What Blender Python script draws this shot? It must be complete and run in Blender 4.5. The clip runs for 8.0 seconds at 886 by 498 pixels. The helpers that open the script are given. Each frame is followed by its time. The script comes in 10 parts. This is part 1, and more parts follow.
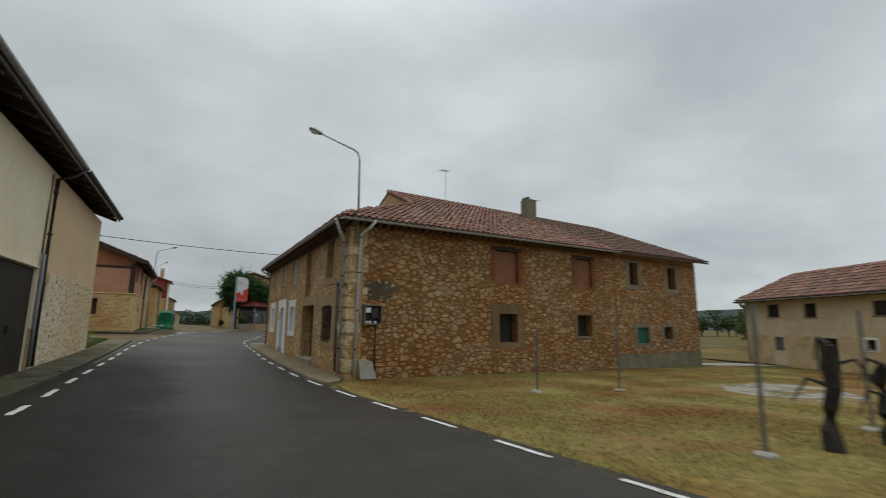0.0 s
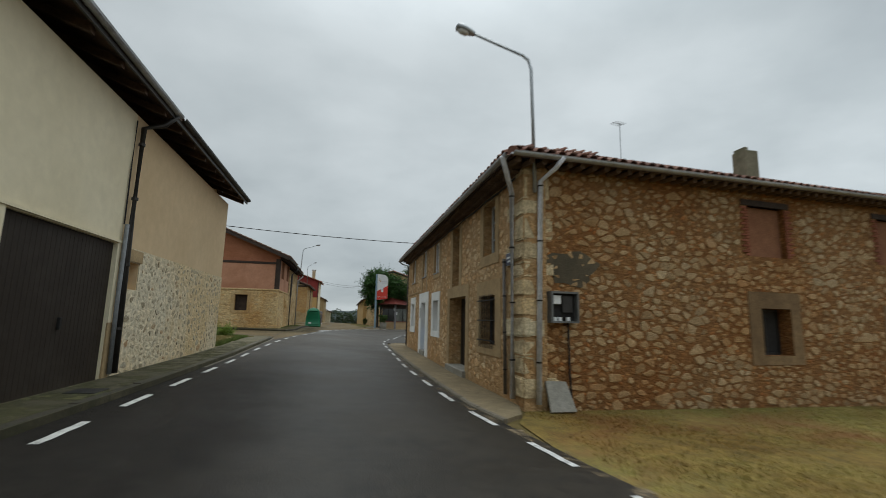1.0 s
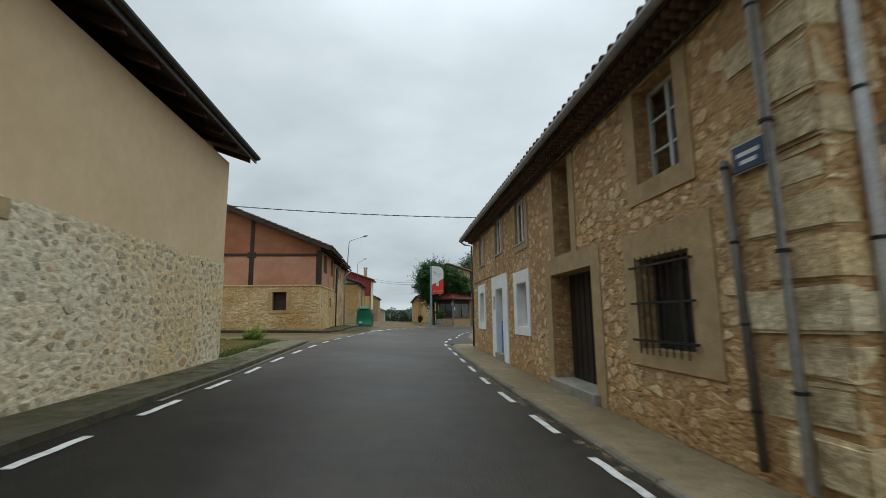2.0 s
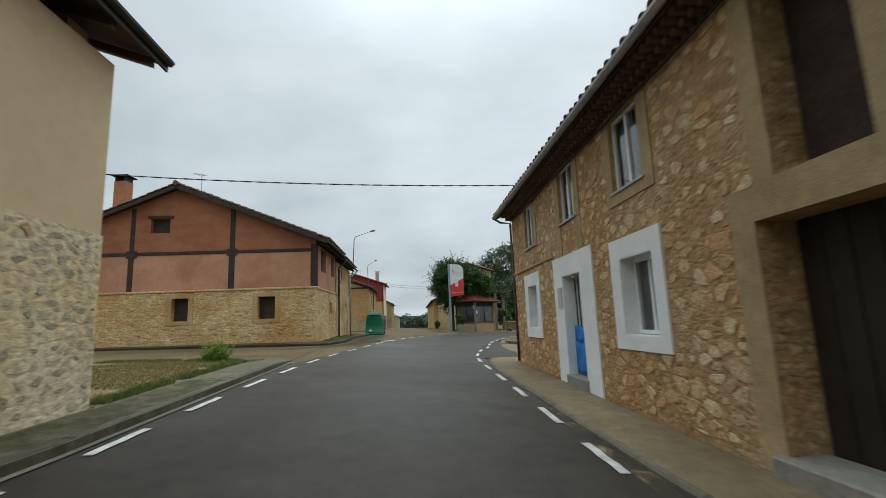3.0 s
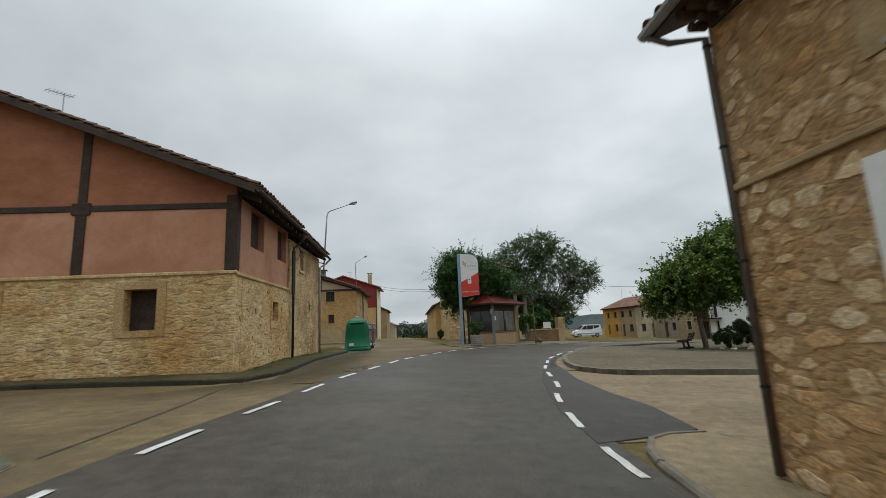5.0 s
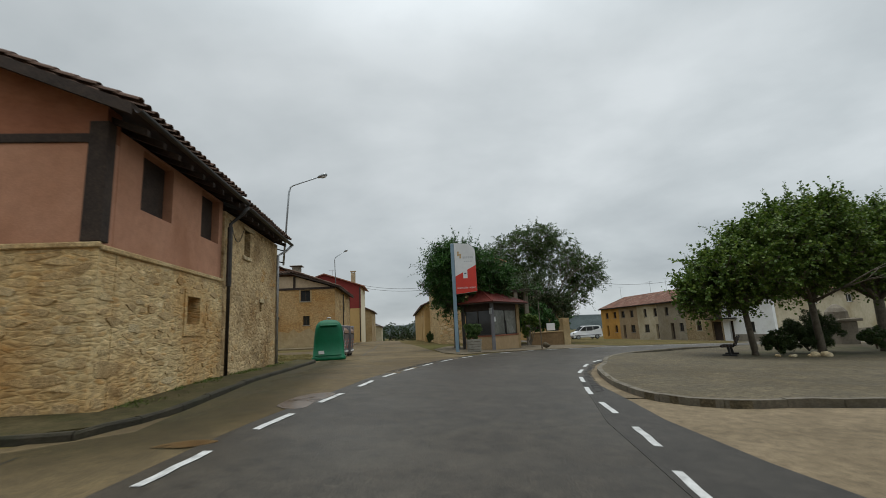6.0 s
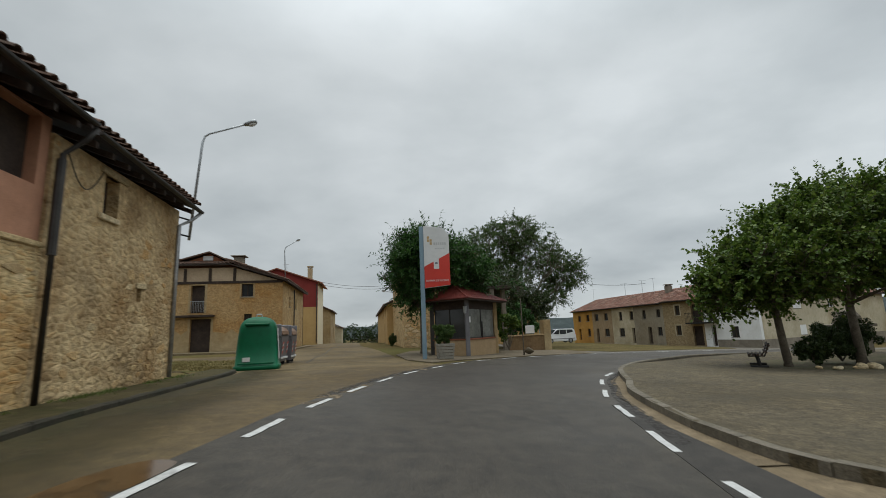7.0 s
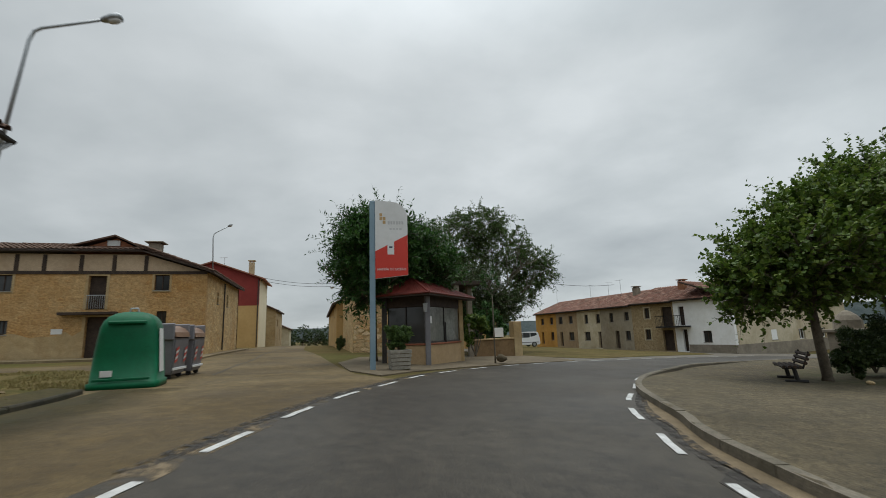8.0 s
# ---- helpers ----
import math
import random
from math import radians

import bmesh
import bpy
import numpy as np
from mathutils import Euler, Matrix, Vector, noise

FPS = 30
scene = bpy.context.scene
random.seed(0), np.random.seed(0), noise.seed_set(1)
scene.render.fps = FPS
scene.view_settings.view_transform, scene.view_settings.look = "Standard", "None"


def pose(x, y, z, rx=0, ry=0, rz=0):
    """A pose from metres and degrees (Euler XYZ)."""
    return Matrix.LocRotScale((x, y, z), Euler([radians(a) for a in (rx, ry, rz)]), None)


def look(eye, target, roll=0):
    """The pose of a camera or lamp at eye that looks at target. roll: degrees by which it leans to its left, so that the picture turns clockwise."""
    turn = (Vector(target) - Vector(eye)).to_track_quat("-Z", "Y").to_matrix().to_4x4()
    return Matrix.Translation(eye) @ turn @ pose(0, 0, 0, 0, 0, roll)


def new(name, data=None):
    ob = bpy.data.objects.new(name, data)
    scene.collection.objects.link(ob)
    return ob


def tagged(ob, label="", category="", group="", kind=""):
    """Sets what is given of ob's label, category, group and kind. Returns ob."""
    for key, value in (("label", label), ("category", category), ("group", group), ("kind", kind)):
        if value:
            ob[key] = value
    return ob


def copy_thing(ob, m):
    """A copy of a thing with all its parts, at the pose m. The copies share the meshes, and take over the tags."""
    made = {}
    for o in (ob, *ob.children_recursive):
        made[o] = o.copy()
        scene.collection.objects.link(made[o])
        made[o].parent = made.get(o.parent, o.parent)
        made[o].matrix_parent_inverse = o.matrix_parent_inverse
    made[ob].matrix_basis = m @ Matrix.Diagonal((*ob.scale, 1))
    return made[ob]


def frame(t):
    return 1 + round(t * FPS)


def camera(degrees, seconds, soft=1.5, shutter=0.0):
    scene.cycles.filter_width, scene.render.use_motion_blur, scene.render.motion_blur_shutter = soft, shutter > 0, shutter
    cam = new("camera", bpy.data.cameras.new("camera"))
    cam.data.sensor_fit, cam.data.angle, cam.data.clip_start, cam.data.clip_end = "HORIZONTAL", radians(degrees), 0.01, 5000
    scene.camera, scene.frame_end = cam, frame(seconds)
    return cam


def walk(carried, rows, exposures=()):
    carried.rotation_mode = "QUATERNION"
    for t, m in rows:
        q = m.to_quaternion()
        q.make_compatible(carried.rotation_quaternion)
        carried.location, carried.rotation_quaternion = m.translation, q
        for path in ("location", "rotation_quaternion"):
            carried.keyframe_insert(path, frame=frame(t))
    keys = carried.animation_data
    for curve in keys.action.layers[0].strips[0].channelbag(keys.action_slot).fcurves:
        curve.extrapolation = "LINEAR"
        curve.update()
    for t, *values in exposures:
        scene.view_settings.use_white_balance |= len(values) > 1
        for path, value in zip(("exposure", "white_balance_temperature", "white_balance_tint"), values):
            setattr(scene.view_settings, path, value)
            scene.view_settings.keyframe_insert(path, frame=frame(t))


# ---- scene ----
cam = camera(88.6, 8.0, soft=0.8, shutter=0.3)
PATH = [
    (0, (0.021, -0.062, 1.755), (0.968, 1.671, 2.072), 0.7),
    (0.5, (0.589, 2.795, 1.707), (1.238, 4.662, 2.015), 1.3),
    (1, (0.827, 5.583, 1.647), (1.239, 7.515, 1.956), 1.3),
    (1.5, (0.961, 8.37, 1.59), (1.232, 10.329, 1.888), 0.4),
    (2, (1.021, 11.141, 1.524), (1.214, 13.111, 1.817), -0.7),
    (3.5, (1.015, 19.503, 1.548), (1.146, 21.471, 1.877), -2.4),
    (4, (0.997, 22.121, 1.576), (1.128, 24.088, 1.912), -2.4),
    (4.5, (0.984, 24.705, 1.598), (1.122, 26.67, 1.942), -2.5),
    (6, (1.173, 32.102, 1.799), (1.373, 34.061, 2.15), -2.9),
    (6.5, (1.334, 34.482, 1.793), (1.598, 36.433, 2.144), -2.9),
    (7, (1.6, 36.776, 1.795), (1.947, 38.714, 2.148), -2.3),
    (7.5, (1.953, 38.995, 1.786), (2.387, 40.915, 2.14), -1.9),
    (8, (2.441, 41.136, 1.797), (2.965, 43.033, 2.154), -1.9),
]
EXPOSURES = [(0, -0.05, 6500, 10), (1, 0.03, 6370, 8), (2, 0.27, 6200, 7), (3.5, 0.34, 6220, 7), (4.5, 0.31, 6380, 9), (6, 0.08, 6480, 10), (8, 0.06, 6500, 10)]
# the drive along the village street
walk(cam, [(t, look(eye, target, roll)) for t, eye, target, roll in PATH], exposures=EXPOSURES)

# ---------------------------------------------------------------- world and light
world = bpy.data.worlds.new("overcast")
scene.world = world
world.use_nodes = True
wt = world.node_tree
wt.nodes.clear()


def wn(kind, **kw):
    n = wt.nodes.new(kind)
    for k, v in kw.items():
        n.inputs[k].default_value = v
    return n


SUN_UP, SUN_ROUND = radians(82), radians(23)
w_out = wn("ShaderNodeOutputWorld")
w_bg = wn("ShaderNodeBackground", Strength=1.0)
w_sky = wn("ShaderNodeTexSky")
w_sky.sky_type, w_sky.sun_disc = "NISHITA", False
w_sky.sun_elevation, w_sky.sun_rotation = SUN_UP, SUN_ROUND
w_co = wn("ShaderNodeTexCoord")
w_sep = wn("ShaderNodeSeparateXYZ")
w_up = wn("ShaderNodeMath")
w_up.operation = "MAXIMUM"
w_up.inputs[1].default_value = 0.0
w_add = wn("ShaderNodeMath")
w_add.operation = "ADD"
w_add.inputs[1].default_value = 0.32
w_div = wn("ShaderNodeVectorMath")
w_div.operation = "DIVIDE"
w_cmb = wn("ShaderNodeCombineXYZ")
w_n1 = wn("ShaderNodeTexNoise", Scale=0.85, Detail=7.0, Roughness=0.52, Distortion=0.35)
w_n2 = wn("ShaderNodeTexNoise", Scale=2.6, Detail=5.0, Roughness=0.5)
w_mx = wn("ShaderNodeMix")
w_mx.data_type = "FLOAT"
w_mx.inputs[0].default_value = 0.30
w_ramp = wn("ShaderNodeValToRGB")
w_ramp.color_ramp.elements[0].position, w_ramp.color_ramp.elements[0].color = 0.35, (0.385, 0.425, 0.445, 1)
w_ramp.color_ramp.elements[1].position, w_ramp.color_ramp.elements[1].color = 0.66, (0.665, 0.71, 0.725, 1)
w_mid = w_ramp.color_ramp.elements.new(0.50)
w_mid.color = (0.51, 0.555, 0.57, 1)
w_mixc = wn("ShaderNodeMix")
w_mixc.data_type = "RGBA"
w_mixc.inputs[0].default_value = 0.95
w_dim = wn("ShaderNodeVectorMath")
w_dim.operation = "SCALE"
w_dim.inputs["Scale"].default_value = 0.1
L = wt.links.new
L(w_co.outputs["Generated"], w_sep.inputs[0])
L(w_sep.outputs["Z"], w_up.inputs[0])
L(w_up.outputs[0], w_add.inputs[0])
for a in ("X", "Y", "Z"):
    L(w_add.outputs[0], w_cmb.inputs[a])
L(w_co.outputs["Generated"], w_div.inputs[0])
L(w_cmb.outputs[0], w_div.inputs[1])
L(w_div.outputs[0], w_n1.inputs["Vector"])
L(w_div.outputs[0], w_n2.inputs["Vector"])
L(w_n1.outputs[0], w_mx.inputs[2])
L(w_n2.outputs[0], w_mx.inputs[3])
L(w_mx.outputs[0], w_ramp.inputs[0])
L(w_sky.outputs[0], w_dim.inputs[0])
L(w_dim.outputs[0], w_mixc.inputs[6])
L(w_ramp.outputs[0], w_mixc.inputs[7])
# an overcast sky is brightest overhead
w_zen = wn("ShaderNodeMapRange")
w_zen.interpolation_type = "SMOOTHSTEP"
for i, v in ((1, 0.5), (2, 1.0), (3, 1.0), (4, 3.4)):
    w_zen.inputs[i].default_value = v
L(w_sep.outputs["Z"], w_zen.inputs[0])
# the cloud is thinner towards the side where the sun stands
w_dot = wn("ShaderNodeVectorMath")
w_dot.operation = "DOT_PRODUCT"
w_dot.inputs[1].default_value = (0.13, -0.08, 0.0)
w_side = wn("ShaderNodeMath")
w_side.operation = "ADD"
w_side.inputs[1].default_value = 1.0
w_both = wn("ShaderNodeMath")
w_both.operation = "MULTIPLY"
L(w_co.outputs["Generated"], w_dot.inputs[0])
L(w_dot.outputs["Value"], w_side.inputs[0])
L(w_side.outputs[0], w_both.inputs[0])
L(w_zen.outputs[0], w_both.inputs[1])
L(w_both.outputs[0], w_bg.inputs["Strength"])
L(w_mixc.outputs[2], w_bg.inputs["Color"])
L(w_bg.outputs[0], w_out.inputs[0])

sun_data = bpy.data.lights.new("sun", "SUN")
sun_data.energy, sun_data.angle, sun_data.color = 0.85, radians(30), (1.0, 0.97, 0.92)
sun = new("sun", sun_data)
sun.matrix_world = look((3, 27, 60), (0, 20, 0))

# ---------------------------------------------------------------- materials


def nodes_of(name):
    m = bpy.data.materials.new(name)
    m.use_nodes = True
    return m, m.node_tree, m.node_tree.nodes["Principled BSDF"]


def noise_node(nt, vec, scale, detail=4.0, rough=0.55, distort=0.0):
    n = nt.nodes.new("ShaderNodeTexNoise")
    n.inputs["Scale"].default_value, n.inputs["Detail"].default_value = scale, detail
    n.inputs["Roughness"].default_value, n.inputs["Distortion"].default_value = rough, distort
    nt.links.new(vec, n.inputs["Vector"])
    return n.outputs[0]


def ramp_node(nt, fac, stops):
    r = nt.nodes.new("ShaderNodeValToRGB")
    e = r.color_ramp.elements
    while len(e) < len(stops):
        e.new(0.5)
    for el, (p, c) in zip(e, stops):
        el.position = p
        el.color = (*c, 1) if len(c) == 3 else c
    nt.links.new(fac, r.inputs[0])
    return r.outputs[0]


def mix_node(nt, fac, a, b, kind="MIX"):
    n = nt.nodes.new("ShaderNodeMix")
    n.data_type, n.blend_type = "RGBA", kind
    for sock, v in ((n.inputs[0], fac), (n.inputs[6], a), (n.inputs[7], b)):
        if isinstance(v, (int, float)):
            sock.default_value = v
        elif isinstance(v, tuple):
            sock.default_value = (*v, 1)
        else:
            nt.links.new(v, sock)
    return n.outputs[2]


def math_node(nt, op, a, b):
    n = nt.nodes.new("ShaderNodeMath")
    n.operation = op
    for sock, v in ((n.inputs[0], a), (n.inputs[1], b)):
        if isinstance(v, (int, float)):
            sock.default_value = v
        else:
            nt.links.new(v, sock)
    return n.outputs[0]


def washed(nt, vec, col, wash):
    """Broad weathering: a tint in large soft patches, the same on stones and mortar of one wall."""
    tone, scale, amount = wash
    f = ramp_node(nt, noise_node(nt, vec, scale, 5.0, 0.6, 0.6), [(0.42, (0, 0, 0)), (0.64, (amount,) * 3)])
    return mix_node(nt, f, col, mix_node(nt, 1.0, col, tone, "MULTIPLY"))


def surface(name, c1, c2, scale=1.5, rough=0.85, fine=30.0, bump=0.25, metal=0.0, stain=None, stain_scale=0.6, stain_amount=0.6,
            tint=None, spec=0.35, rough2=None, stretch=(1, 1, 1), depth=0.02, vary=0.25, wash=None, own=0.3):
    """A two-scale surface: large patches from c1 to c2, fine grain, optional stains of their own shape, optional colour by piece."""
    m, nt, b = nodes_of(name)
    co = nt.nodes.new("ShaderNodeTexCoord")
    vec = co.outputs["Object"]
    if stretch != (1, 1, 1):
        mp = nt.nodes.new("ShaderNodeMapping")
        mp.inputs["Scale"].default_value = stretch
        nt.links.new(vec, mp.inputs["Vector"])
        vec = mp.outputs[0]
    big = noise_node(nt, vec, scale, 5.0, 0.6)
    small = noise_node(nt, vec, fine, 4.0, 0.65)
    col = ramp_node(nt, big, [(0.32, c1), (0.68, c2)])
    if tint:
        kind, stops = tint
        if kind == "object":
            src = nt.nodes.new("ShaderNodeObjectInfo").outputs["Random"]
        else:
            src = nt.nodes.new("ShaderNodeNewGeometry").outputs["Random Per Island"]
        col = mix_node(nt, own, ramp_node(nt, src, stops), col)
    mid = noise_node(nt, vec, max(scale * 7.0, 4.0), 4.0, 0.6, 0.3)
    mott = ramp_node(nt, mid, [(0.3, (1 - vary * 0.55,) * 3), (0.7, (1 + vary * 0.45,) * 3)])
    col = mix_node(nt, 1.0, col, mott, "MULTIPLY")
    grain = ramp_node(nt, small, [(0.25, (1 - vary,) * 3), (0.75, (1 + vary * 0.6,) * 3)])
    col = mix_node(nt, 1.0, col, grain, "MULTIPLY")
    if stain:
        st = noise_node(nt, vec, stain_scale, 6.0, 0.62, 0.4)
        f = ramp_node(nt, st, [(0.50, (0, 0, 0)), (0.68, (stain_amount,) * 3)])
        col = mix_node(nt, f, col, stain)
    if wash:
        col = washed(nt, co.outputs["Object"], col, wash)
    nt.links.new(col, b.inputs["Base Color"])
    if rough2 is None:
        b.inputs["Roughness"].default_value = rough
    else:
        rr = nt.nodes.new("ShaderNodeMapRange")
        rr.inputs[1].default_value, rr.inputs[2].default_value = 0.35, 0.65
        rr.inputs[3].default_value, rr.inputs[4].default_value = rough, rough2
        nt.links.new(big, rr.inputs[0])
        nt.links.new(rr.outputs[0], b.inputs["Roughness"])
    b.inputs["Metallic"].default_value = metal
    b.inputs["Specular IOR Level"].default_value = spec
    if bump:
        bp = nt.nodes.new("ShaderNodeBump")
        bp.inputs["Strength"].default_value, bp.inputs["Distance"].default_value = bump, depth
        nt.links.new(small, bp.inputs["Height"])
        nt.links.new(bp.outputs[0], b.inputs["Normal"])
    return m


def blotchy(m, scale, lo, hi, fade=None):
    """Lets a thin film on the ground break up into ragged patches; fade: from which x to which x, and from which y to which y, it dies out."""
    nt = m.node_tree
    co = nt.nodes.new("ShaderNodeTexCoord")
    f = noise_node(nt, co.outputs["Object"], scale, 6.0, 0.65, 0.3)
    out = ramp_node(nt, f, [(lo, (0, 0, 0)), (hi, (1, 1, 1))])
    if fade:
        sep = nt.nodes.new("ShaderNodeSeparateXYZ")
        nt.links.new(co.outputs["Object"], sep.inputs[0])
        at = math_node(nt, "ADD", sep.outputs["X"], math_node(nt, "MULTIPLY", math_node(nt, "SUBTRACT", f, 0.5), 1.6))
        mr = nt.nodes.new("ShaderNodeMapRange")
        mr.interpolation_type = "SMOOTHSTEP"
        for i, v in ((1, fade[0]), (2, fade[1]), (3, 1.0), (4, 0.0)):
            mr.inputs[i].default_value = v
        nt.links.new(at, mr.inputs[0])
        out = math_node(nt, "MULTIPLY", mr.outputs[0], 0.9)
        if len(fade) > 2:
            my = nt.nodes.new("ShaderNodeMapRange")
            my.interpolation_type = "SMOOTHSTEP"
            for i, v in ((1, fade[2]), (2, fade[3]), (3, 1.0), (4, 0.0)):
                my.inputs[i].default_value = v
            nt.links.new(sep.outputs["Y"], my.inputs[0])
            out = math_node(nt, "MULTIPLY", out, my.outputs[0])
    nt.links.new(out, nt.nodes["Principled BSDF"].inputs["Alpha"])
    return m


def tone_by_y(m, y0, y1, tone):
    """Multiplies the base colour by tone up to y0, with a ragged fade back to the plain colour at y1."""
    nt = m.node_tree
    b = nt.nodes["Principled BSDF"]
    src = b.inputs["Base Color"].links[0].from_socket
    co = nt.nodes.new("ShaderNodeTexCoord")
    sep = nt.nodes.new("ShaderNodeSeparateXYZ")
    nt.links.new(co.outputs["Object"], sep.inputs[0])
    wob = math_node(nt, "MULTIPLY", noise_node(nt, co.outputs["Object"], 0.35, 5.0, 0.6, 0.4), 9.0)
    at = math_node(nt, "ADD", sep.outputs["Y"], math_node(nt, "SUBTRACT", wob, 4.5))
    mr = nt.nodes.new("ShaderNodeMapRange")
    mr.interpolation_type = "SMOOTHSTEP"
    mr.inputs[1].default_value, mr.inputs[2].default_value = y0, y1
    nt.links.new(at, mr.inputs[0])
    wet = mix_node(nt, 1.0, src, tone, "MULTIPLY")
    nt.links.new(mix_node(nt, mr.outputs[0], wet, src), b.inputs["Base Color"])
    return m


def glass(name, tint=(0.93, 0.96, 0.95), rough=0.02):
    m, nt, b = nodes_of(name)
    b.inputs["Base Color"].default_value = (*tint, 1)
    b.inputs["Roughness"].default_value = rough
    b.inputs["Transmission Weight"].default_value = 1.0
    b.inputs["IOR"].default_value = 1.45
    return m


OCHRE = [(0.0, (0.150, 0.087, 0.036)), (0.15, (0.235, 0.143, 0.063)), (0.33, (0.307, 0.195, 0.092)), (0.5, (0.357, 0.239, 0.118)), (0.64, (0.392, 0.274, 0.144)),
         (0.78, (0.428, 0.313, 0.179)), (0.87, (0.336, 0.149, 0.043)), (0.94, (0.313, 0.244, 0.152)), (1.0, (0.464, 0.353, 0.216))]
GOLDS = [(0.0, (0.404, 0.272, 0.145)), (0.18, (0.558, 0.398, 0.223)), (0.36, (0.689, 0.524, 0.322)), (0.55, (0.760, 0.636, 0.429)), (0.70, (0.654, 0.371, 0.148)), (0.80, (0.522, 0.312, 0.145)), (0.92, (0.740, 0.610, 0.400)), (1.0, (0.617, 0.444, 0.248))]
TANS = [(0.0, (0.427, 0.287, 0.137)), (0.2, (0.564, 0.402, 0.202)), (0.45, (0.652, 0.479, 0.247)), (0.65, (0.702, 0.536, 0.292)), (0.8, (0.526, 0.319, 0.130)), (0.92, (0.502, 0.396, 0.234)), (1.0, (0.753, 0.600, 0.357))]
FAR_STONES = [(0.0, (0.40, 0.255, 0.115)), (0.35, (0.44, 0.285, 0.13)), (0.6, (0.475, 0.315, 0.15)), (0.8, (0.43, 0.255, 0.108)), (1.0, (0.50, 0.345, 0.17))]
OLD_TILES = [(0.0, (0.104, 0.047, 0.032)), (0.25, (0.178, 0.076, 0.050)), (0.5, (0.222, 0.101, 0.068)), (0.7, (0.155, 0.086, 0.065)), (0.85, (0.281, 0.151, 0.108)), (1.0, (0.333, 0.209, 0.158))]
GREYS = [(0.0, (0.296, 0.235, 0.133)), (0.25, (0.488, 0.419, 0.281)), (0.5, (0.400, 0.331, 0.203)), (0.7, (0.607, 0.522, 0.352)), (0.85, (0.532, 0.389, 0.211)), (0.95, (0.622, 0.331, 0.119)), (1.0, (0.340, 0.286, 0.184))]
TILES = [(0.0, (0.22, 0.085, 0.055)), (0.3, (0.30, 0.115, 0.07)), (0.55, (0.36, 0.15, 0.095)), (0.8, (0.27, 0.12, 0.09)), (1.0, (0.42, 0.22, 0.15))]
BROWNS = [(0.0, (0.074, 0.039, 0.025)), (0.4, (0.107, 0.057, 0.036)), (0.75, (0.130, 0.073, 0.049)), (1.0, (0.090, 0.062, 0.044))]


def stone_pair(name, stops, c1, c2, dirt, wash=None):
    kw = dict(wash=wash, own=0.4, scale=3.5, rough=0.92, fine=26, bump=0.8, stain=dirt, stain_scale=3.0, stain_amount=0.8, vary=0.5, depth=0.03)
    return (surface(name + "_piece", c1, c2, tint=("object", stops), **kw), surface(name + "_field", c1, c2, tint=("island", stops), **kw))


RUST = ((0.90, 0.70, 0.48), 0.5, 0.8)
RUST_SOFT = ((0.95, 0.80, 0.62), 0.5, 0.7)
RUST_TAN = ((0.80, 0.60, 0.38), 0.42, 0.8)
# facade gold is set paler than side-wall ochre, making up for scant light
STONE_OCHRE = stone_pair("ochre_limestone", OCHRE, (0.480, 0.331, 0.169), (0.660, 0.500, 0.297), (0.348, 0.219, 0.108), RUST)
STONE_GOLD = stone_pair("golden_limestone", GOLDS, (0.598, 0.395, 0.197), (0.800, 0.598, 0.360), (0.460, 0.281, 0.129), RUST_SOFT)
STONE_TAN = stone_pair("tan_limestone", TANS, (0.526, 0.376, 0.186), (0.694, 0.541, 0.307), (0.381, 0.257, 0.122), RUST_TAN)
STONE_GREY = stone_pair("grey_fieldstone", GREYS, (0.36, 0.30, 0.20), (0.47, 0.40, 0.29), (0.60, 0.54, 0.41))
TILE_RED = (surface("red_clay_tile", (0.26, 0.10, 0.065), (0.36, 0.155, 0.10), 3, 0.8, 25, 0.3, tint=("object", TILES), stain=(0.11, 0.085, 0.07), stain_amount=0.5),
            surface("red_clay_tile_field", (0.26, 0.10, 0.065), (0.36, 0.155, 0.10), 3, 0.8, 25, 0.3, tint=("island", TILES), stain=(0.11, 0.085, 0.07), stain_amount=0.5))
TILE_OLD = (surface("old_roof_tile", (0.141, 0.068, 0.047), (0.200, 0.101, 0.072), 1.2, 0.85, 25, 0.3, tint=("object", OLD_TILES), stain=(0.089, 0.072, 0.050), stain_amount=0.6),
            surface("old_roof_tile_field", (0.141, 0.068, 0.047), (0.200, 0.101, 0.072), 1.2, 0.85, 25, 0.3, tint=("island", OLD_TILES), stain=(0.089, 0.072, 0.050), stain_amount=0.6))
TILE_BROWN = (surface("brown_clay_tile", (0.112, 0.068, 0.045), (0.150, 0.094, 0.068), 3, 0.85, 25, 0.3, tint=("object", BROWNS)),
              surface("brown_clay_tile_field", (0.112, 0.068, 0.045), (0.150, 0.094, 0.068), 3, 0.85, 25, 0.3, tint=("island", BROWNS)))
QUOIN = surface("pale_dressed_stone", (0.527, 0.421, 0.245), (0.725, 0.604, 0.394), 1.9, 0.92, 20, 0.9, tint=("object", [(0, (0.435, 0.316, 0.171)), (0.35, (0.619, 0.491, 0.290)), (0.6, (0.659, 0.435, 0.201)), (0.8, (0.751, 0.631, 0.417)), (1, (0.800, 0.701, 0.492))]), stain=(0.264, 0.190, 0.104), stain_scale=2.2, stain_amount=0.85, vary=0.45, own=0.5, depth=0.035)



